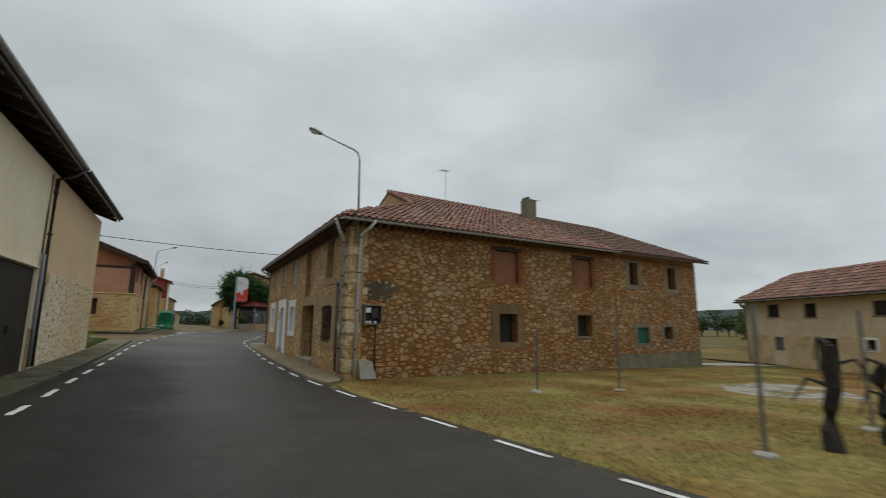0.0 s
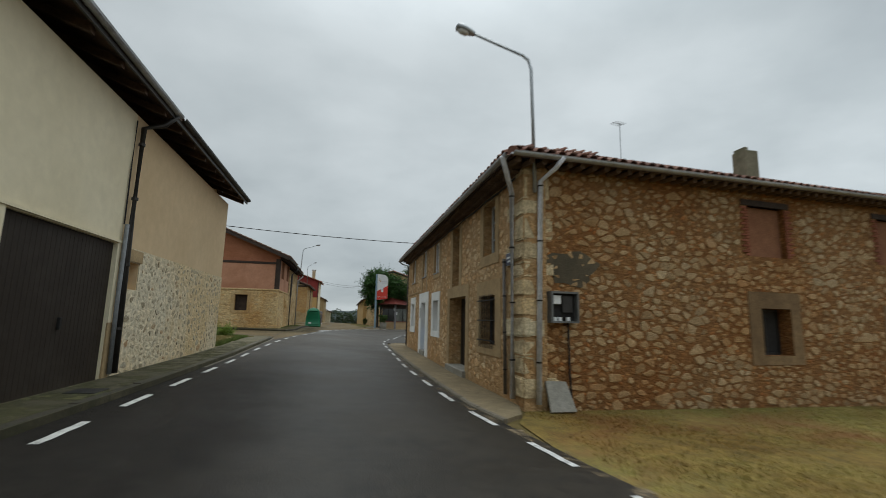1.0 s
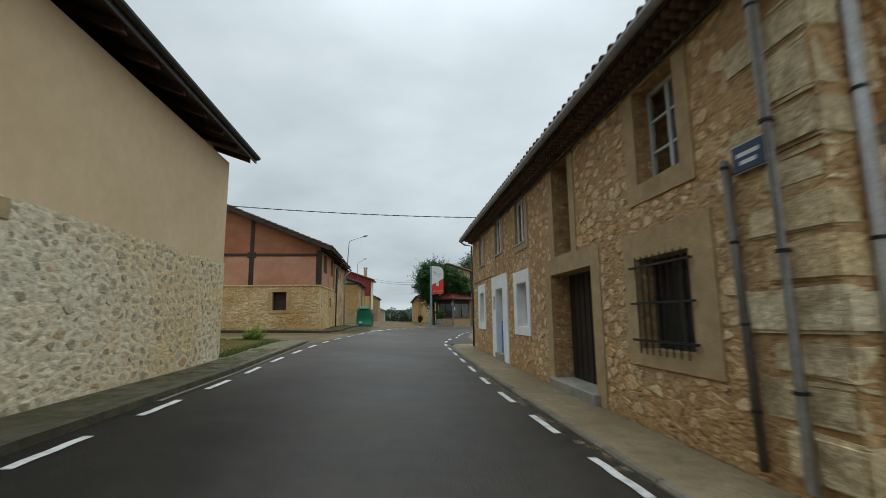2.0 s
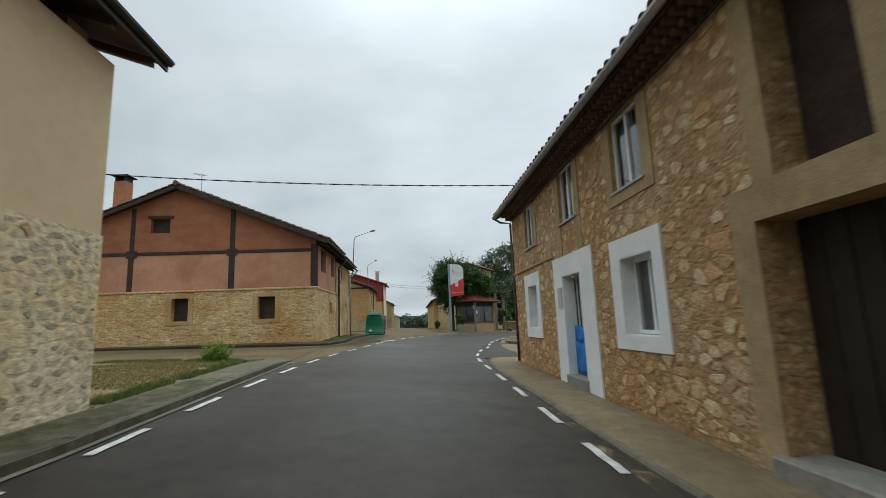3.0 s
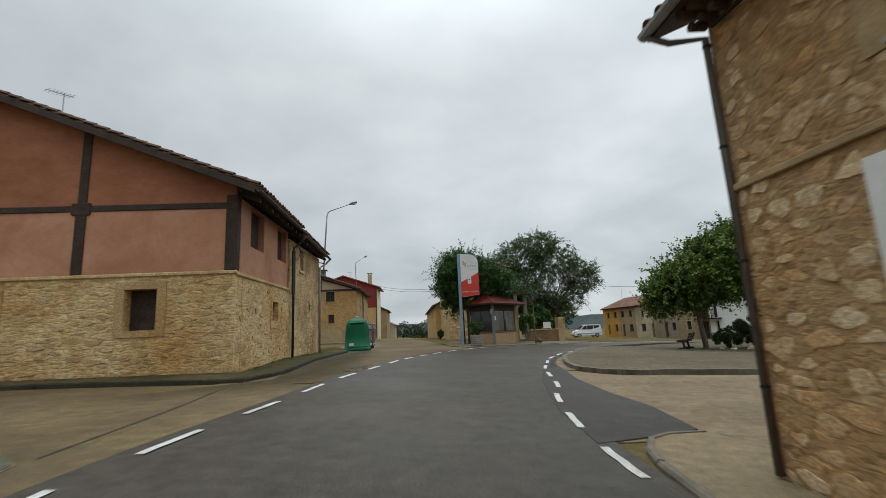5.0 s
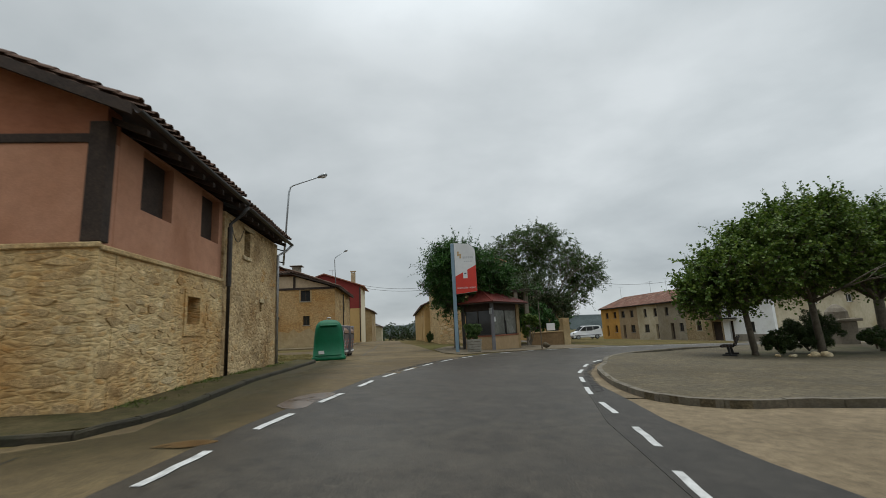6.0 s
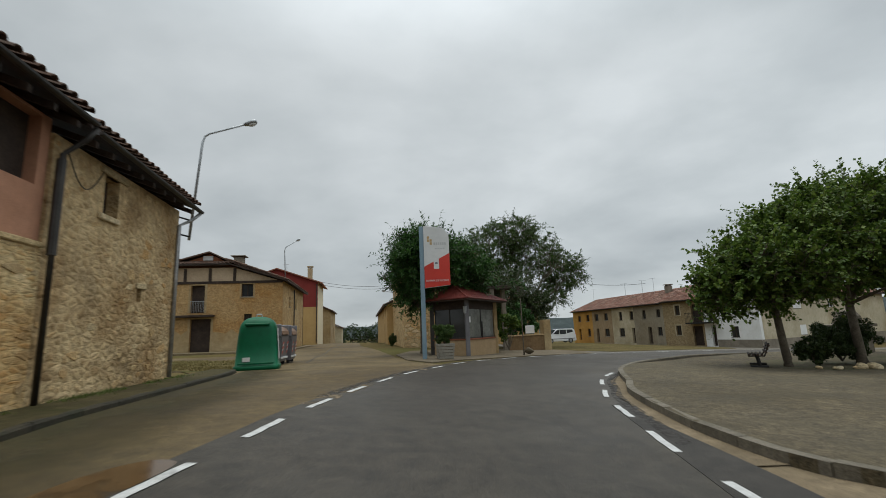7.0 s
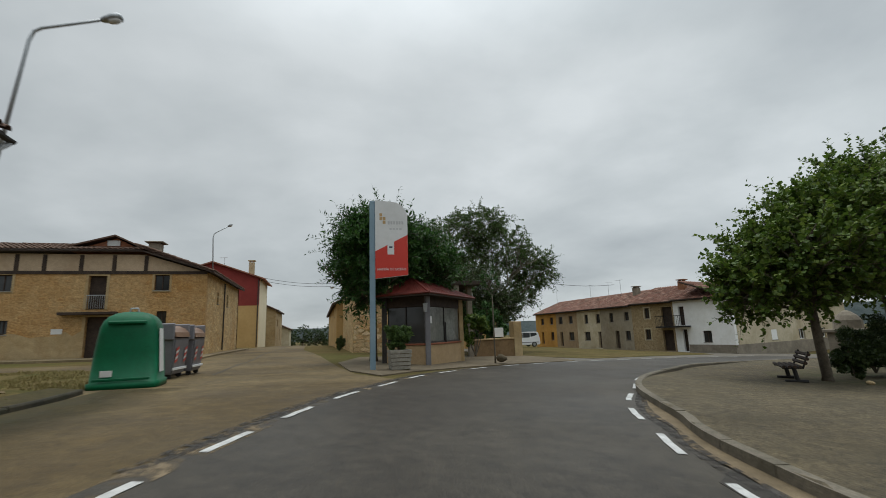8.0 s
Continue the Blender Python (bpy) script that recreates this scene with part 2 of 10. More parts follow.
def rubble_mat(name, stops, mortar, scale, squash, dirt, wash=None, joint=0.13, relief=0.6):
    """Rubble masonry seen from afar or between the larger stones: ragged stones in mortar, told apart by colour and relief."""
    m, nt, b = nodes_of(name)
    co = nt.nodes.new("ShaderNodeTexCoord")
    mp = nt.nodes.new("ShaderNodeMapping")
    mp.inputs["Scale"].default_value = (1, 1, squash)
    nt.links.new(co.outputs["Object"], mp.inputs["Vector"])
    vec = mp.outputs[0]
    for s, amp in ((scale * 0.55, 0.55 / scale), (scale * 4.0, 0.16 / scale)):
        n = nt.nodes.new("ShaderNodeTexNoise")
        n.inputs["Scale"].default_value, n.inputs["Detail"].default_value = s, 3.0
        nt.links.new(mp.outputs[0], n.inputs["Vector"])
        mid = nt.nodes.new("ShaderNodeVectorMath")
        mid.operation = "SUBTRACT"
        mid.inputs[1].default_value = (0.5, 0.5, 0.5)
        nt.links.new(n.outputs["Color"], mid.inputs[0])
        add = nt.nodes.new("ShaderNodeVectorMath")
        add.operation = "MULTIPLY_ADD"
        add.inputs[1].default_value = (2 * amp,) * 3
        nt.links.new(mid.outputs[0], add.inputs[0])
        nt.links.new(vec, add.inputs[2])
        vec = add.outputs[0]
    v1 = nt.nodes.new("ShaderNodeTexVoronoi")
    v1.inputs["Scale"].default_value = scale
    v2 = nt.nodes.new("ShaderNodeTexVoronoi")
    v2.feature = "DISTANCE_TO_EDGE"
    v2.inputs["Scale"].default_value = scale
    nt.links.new(vec, v1.inputs["Vector"])
    nt.links.new(vec, v2.inputs["Vector"])
    bw = nt.nodes.new("ShaderNodeSeparateColor")
    nt.links.new(v1.outputs["Color"], bw.inputs[0])
    col = ramp_node(nt, bw.outputs[0], stops)
    obj = co.outputs["Object"]
    ragged = math_node(nt, "MULTIPLY", v2.outputs["Distance"], math_node(nt, "ADD", noise_node(nt, obj, scale * 1.7, 4.0, 0.6), 0.45))
    edge = ramp_node(nt, ragged, [(0.01, (1, 1, 1)), (joint, (0, 0, 0))])
    col = mix_node(nt, edge, col, mortar)
    fine = noise_node(nt, obj, 34.0, 5.0, 0.65)
    col = mix_node(nt, 1.0, col, ramp_node(nt, noise_node(nt, obj, 9.0, 5.0), [(0.3, (0.72,) * 3), (0.7, (1.2,) * 3)]), "MULTIPLY")
    col = mix_node(nt, 1.0, col, ramp_node(nt, fine, [(0.3, (0.78,) * 3), (0.7, (1.16,) * 3)]), "MULTIPLY")
    st = ramp_node(nt, noise_node(nt, obj, 0.9, 6.0, 0.62, 0.4), [(0.5, (0, 0, 0)), (0.7, (0.6,) * 3)])
    col = mix_node(nt, st, col, dirt)
    if wash:
        col = washed(nt, obj, col, wash)
    nt.links.new(col, b.inputs["Base Color"])
    b.inputs["Roughness"].default_value = 0.93
    b.inputs["Specular IOR Level"].default_value = 0.25
    hgt = math_node(nt, "ADD", ramp_node(nt, ragged, [(0.0, (0, 0, 0)), (joint * 1.4, (1, 1, 1))]), math_node(nt, "MULTIPLY", fine, 0.5))
    bp = nt.nodes.new("ShaderNodeBump")
    bp.inputs["Strength"].default_value, bp.inputs["Distance"].default_value = relief, 0.02
    nt.links.new(hgt, bp.inputs["Height"])
    nt.links.new(bp.outputs[0], b.inputs["Normal"])
    return m


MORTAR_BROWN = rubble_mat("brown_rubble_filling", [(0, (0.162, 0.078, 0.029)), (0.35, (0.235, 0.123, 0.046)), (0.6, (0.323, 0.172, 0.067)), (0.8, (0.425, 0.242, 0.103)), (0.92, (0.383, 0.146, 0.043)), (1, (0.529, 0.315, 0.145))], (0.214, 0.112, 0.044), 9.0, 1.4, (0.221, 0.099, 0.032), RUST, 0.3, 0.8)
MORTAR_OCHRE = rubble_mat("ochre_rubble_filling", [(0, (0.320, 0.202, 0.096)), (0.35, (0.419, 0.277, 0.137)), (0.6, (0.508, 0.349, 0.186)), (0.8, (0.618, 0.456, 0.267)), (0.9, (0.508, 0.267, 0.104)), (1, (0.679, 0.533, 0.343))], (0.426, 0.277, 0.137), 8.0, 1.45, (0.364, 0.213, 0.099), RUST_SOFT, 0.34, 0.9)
MORTAR_TAN = rubble_mat("tan_rubble_filling", [(0, (0.448, 0.302, 0.139)), (0.3, (0.582, 0.416, 0.203)), (0.6, (0.683, 0.507, 0.261)), (0.8, (0.549, 0.342, 0.139)), (1, (0.750, 0.593, 0.342))], (0.627, 0.473, 0.249), 4.0, 2.7, (0.414, 0.274, 0.128), RUST_TAN, 0.2)
MORTAR_WHITE = rubble_mat("whitish_pointed_rubble", [(0, (0.52, 0.46, 0.33)), (0.3, (0.60, 0.53, 0.38)), (0.6, (0.66, 0.585, 0.42)), (0.78, (0.58, 0.49, 0.33)), (0.9, (0.68, 0.60, 0.44)), (1, (0.56, 0.44, 0.27))], (0.72, 0.63, 0.455), 5.0, 1.4, (0.62, 0.51, 0.33), ((0.94, 0.78, 0.54), 0.3, 0.75), 0.42, 0.8)
RENDER_TAN = surface("tan_cement_render", (0.377, 0.259, 0.130), (0.496, 0.355, 0.189), 0.8, 0.92, 50, 0.35, stain=(0.293, 0.211, 0.117), stain_scale=0.8, stain_amount=0.55, vary=0.3, wash=((0.784, 0.800, 0.800), 0.5, 0.7))
RENDER_GREY = surface("grey_cement_render", (0.20, 0.17, 0.13), (0.30, 0.26, 0.20), 1.1, 0.92, 45, 0.4, stain=(0.12, 0.10, 0.08))
CREAM = surface("cream_plaster", (0.693, 0.609, 0.420), (0.756, 0.672, 0.483), 0.5, 0.9, 60, 0.12, stain=(0.609, 0.525, 0.357), stain_scale=0.35, stain_amount=0.5, vary=0.08)
BEIGE = surface("beige_plaster", (0.607, 0.444, 0.259), (0.674, 0.508, 0.311), 0.5, 0.9, 60, 0.12, stain=(0.528, 0.387, 0.224), stain_scale=0.3, stain_amount=0.5, vary=0.08)
PINK = surface("salmon_pink_plaster", (0.45, 0.225, 0.138), (0.54, 0.285, 0.18), 0.7, 0.92, 45, 0.25, stain=(0.39, 0.185, 0.115), stain_scale=0.5, stain_amount=0.6, vary=0.16, wash=((0.82, 0.76, 0.68), 0.5, 0.8))
TERRACOTTA = surface("terracotta_plaster", (0.30, 0.118, 0.062), (0.38, 0.16, 0.085), 0.7, 0.92, 40, 0.35, stain=(0.28, 0.11, 0.062), stain_scale=0.6, stain_amount=0.6, vary=0.2, stretch=(1, 1, 3), wash=((0.8, 0.74, 0.66), 0.5, 0.8))
WHITE = surface("white_painted_render", (0.74, 0.74, 0.71), (0.81, 0.81, 0.79), 0.9, 0.8, 50, 0.1, stain=(0.62, 0.60, 0.54), stain_scale=1.0, stain_amount=0.45, vary=0.06)
WHITE_PVC = surface("white_frame_paint", (0.72, 0.73, 0.73), (0.78, 0.79, 0.79), 2, 0.4, 60, 0.0, vary=0.04)
GREY_WIN = surface("grey_frame_paint", (0.42, 0.43, 0.42), (0.5, 0.5, 0.49), 2, 0.5, 60, 0.05, vary=0.08)
BRICK_INFILL = surface("orange_brick_infill", (0.220, 0.095, 0.049), (0.275, 0.128, 0.066), 3, 0.92, 30, 0.4, stain=(0.147, 0.071, 0.040))
CHIMNEY_ORANGE = surface("orange_chimney_render", (0.36, 0.15, 0.075), (0.45, 0.20, 0.10), 3, 0.92, 30, 0.4, stain=(0.24, 0.11, 0.06))
BRICK_RED = surface("dark_red_brick", (0.22, 0.07, 0.038), (0.29, 0.10, 0.055), 3, 0.92, 30, 0.4, tint=("object", [(0, (0.20, 0.06, 0.03)), (1, (0.30, 0.11, 0.06))]), stain=(0.14, 0.06, 0.035))
MORTAR_WING = rubble_mat("stained_pale_rubble", [(0, (0.42, 0.285, 0.14)), (0.4, (0.54, 0.39, 0.205)), (0.7, (0.64, 0.48, 0.27)), (1, (0.48, 0.31, 0.14))], (0.58, 0.43, 0.235), 4.2, 1.6, (0.13, 0.085, 0.040), ((0.50, 0.40, 0.29), 0.5, 0.85), 0.24, 1.0)
TIMBER = surface("dark_timber", (0.03, 0.02, 0.015), (0.062, 0.041, 0.029), 2.5, 0.8, 26, 0.5, vary=0.4)
RAFTER = surface("brown_rafter_wood", (0.06, 0.034, 0.02), (0.11, 0.064, 0.038), 2.5, 0.8, 26, 0.4, vary=0.35)
EAVE = surface("weathered_eave_tile", (0.095, 0.06, 0.037), (0.17, 0.11, 0.07), 2.0, 0.85, 26, 0.4, vary=0.35)
SKIRT = surface("mossy_grey_cement", (0.165, 0.145, 0.095), (0.25, 0.22, 0.15), 0.9, 0.92, 40, 0.5, stain=(0.10, 0.10, 0.055), stain_scale=1.1, stain_amount=0.7, vary=0.35)
DAMP_RENDER = surface("dark_damp_render", (0.076, 0.061, 0.037), (0.120, 0.094, 0.058), 1.4, 0.9, 40, 0.5, stain=(0.056, 0.047, 0.030), stain_scale=1.5)
GARAGE = surface("dark_brown_door_paint", (0.026, 0.0195, 0.0145), (0.038, 0.029, 0.0225), 0.8, 0.6, 40, 0.1, spec=0.2, vary=0.2, stain=(0.05, 0.042, 0.034), stain_scale=1.5, stain_amount=0.4)
ZINC = surface("weathered_zinc", (0.34, 0.35, 0.36), (0.47, 0.48, 0.49), 1.8, 0.5, 30, 0.1, metal=0.55, stain=(0.25, 0.24, 0.22), stain_scale=2)
PIPE_ZINC = surface("dull_zinc_pipe", (0.17, 0.18, 0.185), (0.25, 0.26, 0.265), 2, 0.6, 40, 0.1, stain=(0.12, 0.115, 0.105), stain_scale=2)
PVC_GREY = surface("pale_grey_pipe", (0.5720, 0.5785, 0.6110), (0.7020, 0.7085, 0.7410), 1.5, 0.5, 40, 0.05, stain=(0.4420, 0.4160, 0.3900), stain_scale=2)
PIPE_BROWN = surface("weathered_brown_pipe", (0.10, 0.085, 0.07), (0.16, 0.14, 0.12), 2, 0.55, 40, 0.1, stain=(0.07, 0.055, 0.04), stain_scale=2)
CURTAIN = surface("grey_green_curtain", (0.24, 0.27, 0.26), (0.33, 0.36, 0.345), 1.5, 0.9, 20, 0.1, vary=0.15)
CURTAIN_DIM = surface("dim_grey_curtain", (0.075, 0.085, 0.07), (0.115, 0.125, 0.105), 1.5, 0.9, 20, 0.1, vary=0.2)
# green of a reflection in the glass, painted on a sheet behind it
GREEN_REFLECT = surface("dark_green_slatted_blind", (0.014, 0.026, 0.006), (0.026, 0.044, 0.011), 1.5, 0.7, 20, 0.1, vary=0.2)
DARK_METAL = surface("dark_brown_metal", (0.035, 0.032, 0.03), (0.06, 0.055, 0.05), 2, 0.45, 40, 0.1, metal=0.4)
IRON = surface("black_iron", (0.02, 0.02, 0.02), (0.04, 0.038, 0.036), 3, 0.6, 40, 0.2, metal=0.5)
GALV = surface("galvanised_steel", (0.33, 0.35, 0.36), (0.43, 0.45, 0.46), 3, 0.45, 40, 0.05, metal=0.7)
# near black: the gloom of rooms and recesses is put into the colour
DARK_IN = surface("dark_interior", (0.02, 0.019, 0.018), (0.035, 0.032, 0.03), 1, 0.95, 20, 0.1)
GLASS = glass("window_glass")
ASPHALT = tone_by_y(surface("wet_asphalt", (0.0400, 0.0332, 0.0236), (0.0580, 0.0485, 0.0355), 0.22, 0.46, 38, 0.9, spec=0.3, rough2=0.64, stain=(0.0760, 0.0644, 0.0477), stain_scale=0.45, stain_amount=0.5, vary=0.7, depth=0.01, wash=((0.66, 0.64, 0.62), 0.16, 0.75)), 14.0, 34.0, (0.46, 0.45, 0.44))
ASPHALT_NEW = surface("fresh_black_asphalt", (0.030, 0.0262, 0.021), (0.046, 0.040, 0.0325), 0.5, 0.62, 60, 0.8, spec=0.25, vary=0.5, depth=0.01)
PAINT = surface("road_paint", (0.42, 0.42, 0.40), (0.56, 0.56, 0.54), 4, 0.7, 40, 0.1, stain=(0.16, 0.155, 0.15), stain_scale=6, stain_amount=0.6, vary=0.25)
CONCRETE_ROAD = surface("sandy_concrete_street", (0.116, 0.082, 0.036), (0.173, 0.125, 0.057), 0.4, 0.75, 40, 0.8, rough2=0.92, stain=(0.067, 0.046, 0.020), stain_scale=0.3, stain_amount=0.75, vary=0.55, depth=0.015, wash=((0.479, 0.425, 0.291), 0.16, 0.75))
PLAZA = surface("greyish_plaza_paving", (0.105, 0.092, 0.072), (0.155, 0.136, 0.107), 0.3, 0.65, 40, 0.5, rough2=0.85, stain=(0.075, 0.066, 0.05), stain_scale=0.25, vary=0.4, depth=0.008)
PAVEMENT = tone_by_y(surface("mossy_concrete_pavement", (0.092, 0.081, 0.045), (0.150, 0.128, 0.078), 0.7, 0.75, 34, 0.6, rough2=0.9, stain=(0.0465, 0.0480, 0.0188), stain_scale=2.4, stain_amount=0.85, vary=0.65, depth=0.016), 15.0, 28.0, (0.55, 0.55, 0.50))
# mossy, and coloured darker still for the deep shade beside the house
PAVEMENT_DARK = surface("dark_mossy_pavement", (0.05, 0.042, 0.018), (0.10, 0.08, 0.038), 0.7, 0.85, 34, 0.8, rough2=0.95, stain=(0.036, 0.038, 0.012), stain_scale=0.8, stain_amount=0.8, spec=0.12, vary=0.55, depth=0.014)
PAVEMENT_R = surface("damp_concrete_pavement", (0.155, 0.118, 0.064), (0.235, 0.182, 0.105), 0.6, 0.75, 36, 0.6, rough2=0.9, stain=(0.13, 0.10, 0.053), stain_scale=0.7, stain_amount=0.75, vary=0.45, depth=0.012)
KERB = tone_by_y(surface("worn_kerb_concrete", (0.074, 0.067, 0.048), (0.125, 0.113, 0.085), 1.2, 0.8, 34, 0.6, stain=(0.040, 0.040, 0.024), stain_scale=2.2, stain_amount=0.8, tint=("object", [(0, (0.070, 0.064, 0.046)), (1, (0.12, 0.108, 0.082))]), vary=0.4), 15.0, 27.0, (0.36, 0.35, 0.30))
KERB_PALE = surface("pale_kerb_concrete", (0.13, 0.112, 0.082), (0.19, 0.165, 0.123), 1.2, 0.85, 34, 0.6, stain=(0.075, 0.065, 0.042), stain_scale=1.0, stain_amount=0.75, tint=("object", [(0, (0.13, 0.112, 0.082)), (1, (0.175, 0.152, 0.114))]), vary=0.4)
SLAB = surface("grey_concrete_slab", (0.22, 0.205, 0.17), (0.32, 0.30, 0.255), 2, 0.85, 35, 0.4, stain=(0.13, 0.115, 0.085), stain_scale=2)
EARTH = surface("dry_meadow_earth", (0.096, 0.072, 0.030), (0.136, 0.105, 0.043), 0.25, 0.95, 25, 0.6, stain=(0.068, 0.074, 0.022), stain_scale=0.12, stain_amount=0.85, vary=0.4, spec=0.05)
LAWN = surface("damp_short_grass_soil", (0.150, 0.126, 0.028), (0.215, 0.168, 0.043), 0.45, 0.95, 26, 0.8, stain=(0.165, 0.080, 0.026), stain_scale=0.35, stain_amount=0.95, vary=0.6, wash=((0.82, 0.56, 0.40), 0.25, 0.85))
GRASS = surface("grass_blades", (0.19, 0.175, 0.032), (0.28, 0.225, 0.055), 0.45, 0.8, 5, 0.0, tint=("island", [(0, (0.145, 0.155, 0.026)), (0.5, (0.25, 0.21, 0.045)), (1, (0.34, 0.235, 0.085))]), stain=(0.235, 0.115, 0.038), stain_scale=0.35, stain_amount=0.92, wash=((0.82, 0.58, 0.42), 0.25, 0.85))
GRASS_DRY = surface("dry_grass_blades", (0.21, 0.175, 0.065), (0.28, 0.225, 0.09), 0.6, 0.85, 5, 0.0, tint=("island", [(0, (0.12, 0.125, 0.032)), (0.5, (0.23, 0.185, 0.07)), (1, (0.32, 0.25, 0.11))]))
STUBBLE = surface("pale_stubble", (0.115, 0.080, 0.030), (0.165, 0.118, 0.047), 0.05, 0.95, 3, 0.3, vary=0.35, stain=(0.065, 0.062, 0.024), stain_scale=0.03, stain_amount=0.7, spec=0.05)
POST_GREY = surface("tarnished_post_steel", (0.11, 0.11, 0.105), (0.17, 0.17, 0.16), 2, 0.6, 30, 0.2, metal=0.3)
BARK = surface("plane_bark", (0.085, 0.07, 0.05), (0.16, 0.135, 0.10), 6, 0.9, 30, 0.6, vary=0.3)


def leaf_mat(name, a, b, c, glow=0.4):
    """Leaves that let part of the light through."""
    m = surface(name, a, b, 0.8, 0.5, 6, 0.0, tint=("island", [(0, a), (0.6, b), (1, c)]), spec=0.3, vary=0.15)
    nt = m.node_tree
    bs = nt.nodes["Principled BSDF"]
    tr = nt.nodes.new("ShaderNodeBsdfTranslucent")
    mx = nt.nodes.new("ShaderNodeMixShader")
    mx.inputs[0].default_value = glow
    nt.links.new(bs.inputs["Base Color"].links[0].from_socket, tr.inputs["Color"])
    nt.links.new(bs.outputs[0], mx.inputs[1])
    nt.links.new(tr.outputs[0], mx.inputs[2])
    nt.links.new(mx.outputs[0], nt.nodes["Material Output"].inputs["Surface"])
    return m


VINE = surface("blackened_vine_wood", (0.018, 0.015, 0.011), (0.04, 0.034, 0.026), 5, 0.9, 26, 0.8, vary=0.4)
LEAF_PLANE = leaf_mat("plane_leaf", (0.043, 0.084, 0.011), (0.095, 0.160, 0.023), (0.238, 0.300, 0.062), 0.32)
LEAF_DARK = leaf_mat("glossy_dark_leaf", (0.016, 0.05, 0.010), (0.036, 0.098, 0.017), (0.10, 0.21, 0.045), 0.25)
LEAF_LOCUST = leaf_mat("locust_leaf", (0.034, 0.068, 0.016), (0.068, 0.118, 0.027), (0.14, 0.205, 0.056), 0.32)
LEAF_BUSH = leaf_mat("bush_leaf", (0.022, 0.042, 0.012), (0.045, 0.075, 0.018), (0.085, 0.115, 0.03), 0.2)
GREEN_BIN = surface("green_polyethylene", (0.001, 0.082, 0.034), (0.002, 0.118, 0.050), 1.0, 0.45, 40, 0.06, stain=(0.003, 0.065, 0.03), stain_scale=1.5, spec=0.2, vary=0.15)
GREY_BIN = surface("grey_polyethylene", (0.145, 0.14, 0.15), (0.19, 0.185, 0.195), 1.5, 0.45, 40, 0.06, vary=0.12)
BROWN_BIN = surface("brown_polyethylene", (0.156, 0.090, 0.054), (0.204, 0.120, 0.078), 1.5, 0.45, 40, 0.06, vary=0.1)
RED = surface("red_sign_enamel", (0.50, 0.035, 0.02), (0.56, 0.045, 0.028), 1, 0.35, 60, 0.0, vary=0.05)
SIGN_WHITE = surface("white_sign_enamel", (0.60, 0.60, 0.59), (0.68, 0.68, 0.67), 1, 0.4, 60, 0.0, vary=0.05, stain=(0.5, 0.5, 0.48), stain_scale=1.5, stain_amount=0.4)
SIGN_BLUE = surface("pale_blue_sign_edge", (0.16, 0.24, 0.30), (0.22, 0.31, 0.37), 1, 0.4, 60, 0.0, vary=0.06)
SIGN_GOLD = surface("gold_sign_mark", (0.42, 0.28, 0.12), (0.5, 0.34, 0.16), 1, 0.5, 60, 0.0, vary=0.05)
GREY_LETTER = surface("faded_grey_lettering", (0.42, 0.42, 0.42), (0.5, 0.5, 0.5), 1, 0.5, 60, 0.0, vary=0.05)
NAVY = surface("navy_sign_enamel", (0.02, 0.03, 0.07), (0.03, 0.045, 0.09), 1, 0.35, 60, 0.0, vary=0.05)
BLUE = surface("bright_blue_board", (0.008, 0.15, 0.50), (0.015, 0.20, 0.60), 1.2, 0.4, 40, 0.05, vary=0.12, stain=(0.02, 0.24, 0.6), stain_scale=3)
KIOSK_RED = surface("red_corrugated_roof", (0.094, 0.014, 0.010), (0.137, 0.022, 0.014), 1, 0.5, 40, 0.05, vary=0.15, stain=(0.072, 0.022, 0.016))
YELLOW_WALL = surface("orange_yellow_plaster", (0.48, 0.25, 0.05), (0.55, 0.30, 0.07), 0.5, 0.9, 40, 0.2, stain=(0.38, 0.20, 0.05), vary=0.14, wash=((0.75, 0.68, 0.6), 0.3, 0.7))
OCHRE_WALL = surface("ochre_plaster", (0.462, 0.294, 0.114), (0.546, 0.361, 0.150), 0.4, 0.9, 40, 0.2, stain=(0.357, 0.228, 0.097), stain_scale=0.5, vary=0.12)
SANDY_WALL = surface("sandy_rough_wall", (0.36, 0.265, 0.14), (0.46, 0.35, 0.195), 0.6, 0.92, 22, 0.5, stain=(0.26, 0.185, 0.10), stain_scale=0.6, vary=0.28, wash=((0.78, 0.66, 0.5), 0.4, 0.7))
GREY_WALL = surface("grey_plaster", (0.26, 0.225, 0.165), (0.33, 0.29, 0.22), 0.5, 0.9, 40, 0.25, stain=(0.19, 0.16, 0.11), stain_scale=0.5, vary=0.16, wash=((0.75, 0.68, 0.56), 0.3, 0.8))
CREAM_FAR = surface("cream_rough_plaster", (0.47, 0.41, 0.285), (0.56, 0.495, 0.36), 0.5, 0.9, 30, 0.3, stain=(0.36, 0.295, 0.185), stain_scale=0.6, stain_amount=0.6, vary=0.16, wash=((0.72, 0.66, 0.55), 0.25, 0.8))
PEELED = surface("peach_undercoat", (0.528, 0.378, 0.210), (0.672, 0.504, 0.300), 0.9, 0.92, 26, 0.5, stain=(0.408, 0.288, 0.156), stain_scale=1.0, stain_amount=0.7, vary=0.3)
E_CREAM = surface("yellowed_cream_plaster", (0.58, 0.50, 0.35), (0.70, 0.61, 0.44), 0.5, 0.9, 30, 0.3, stain=(0.50, 0.38, 0.225), stain_scale=0.5, stain_amount=0.6, vary=0.16, wash=((0.85, 0.74, 0.60), 0.25, 0.7))
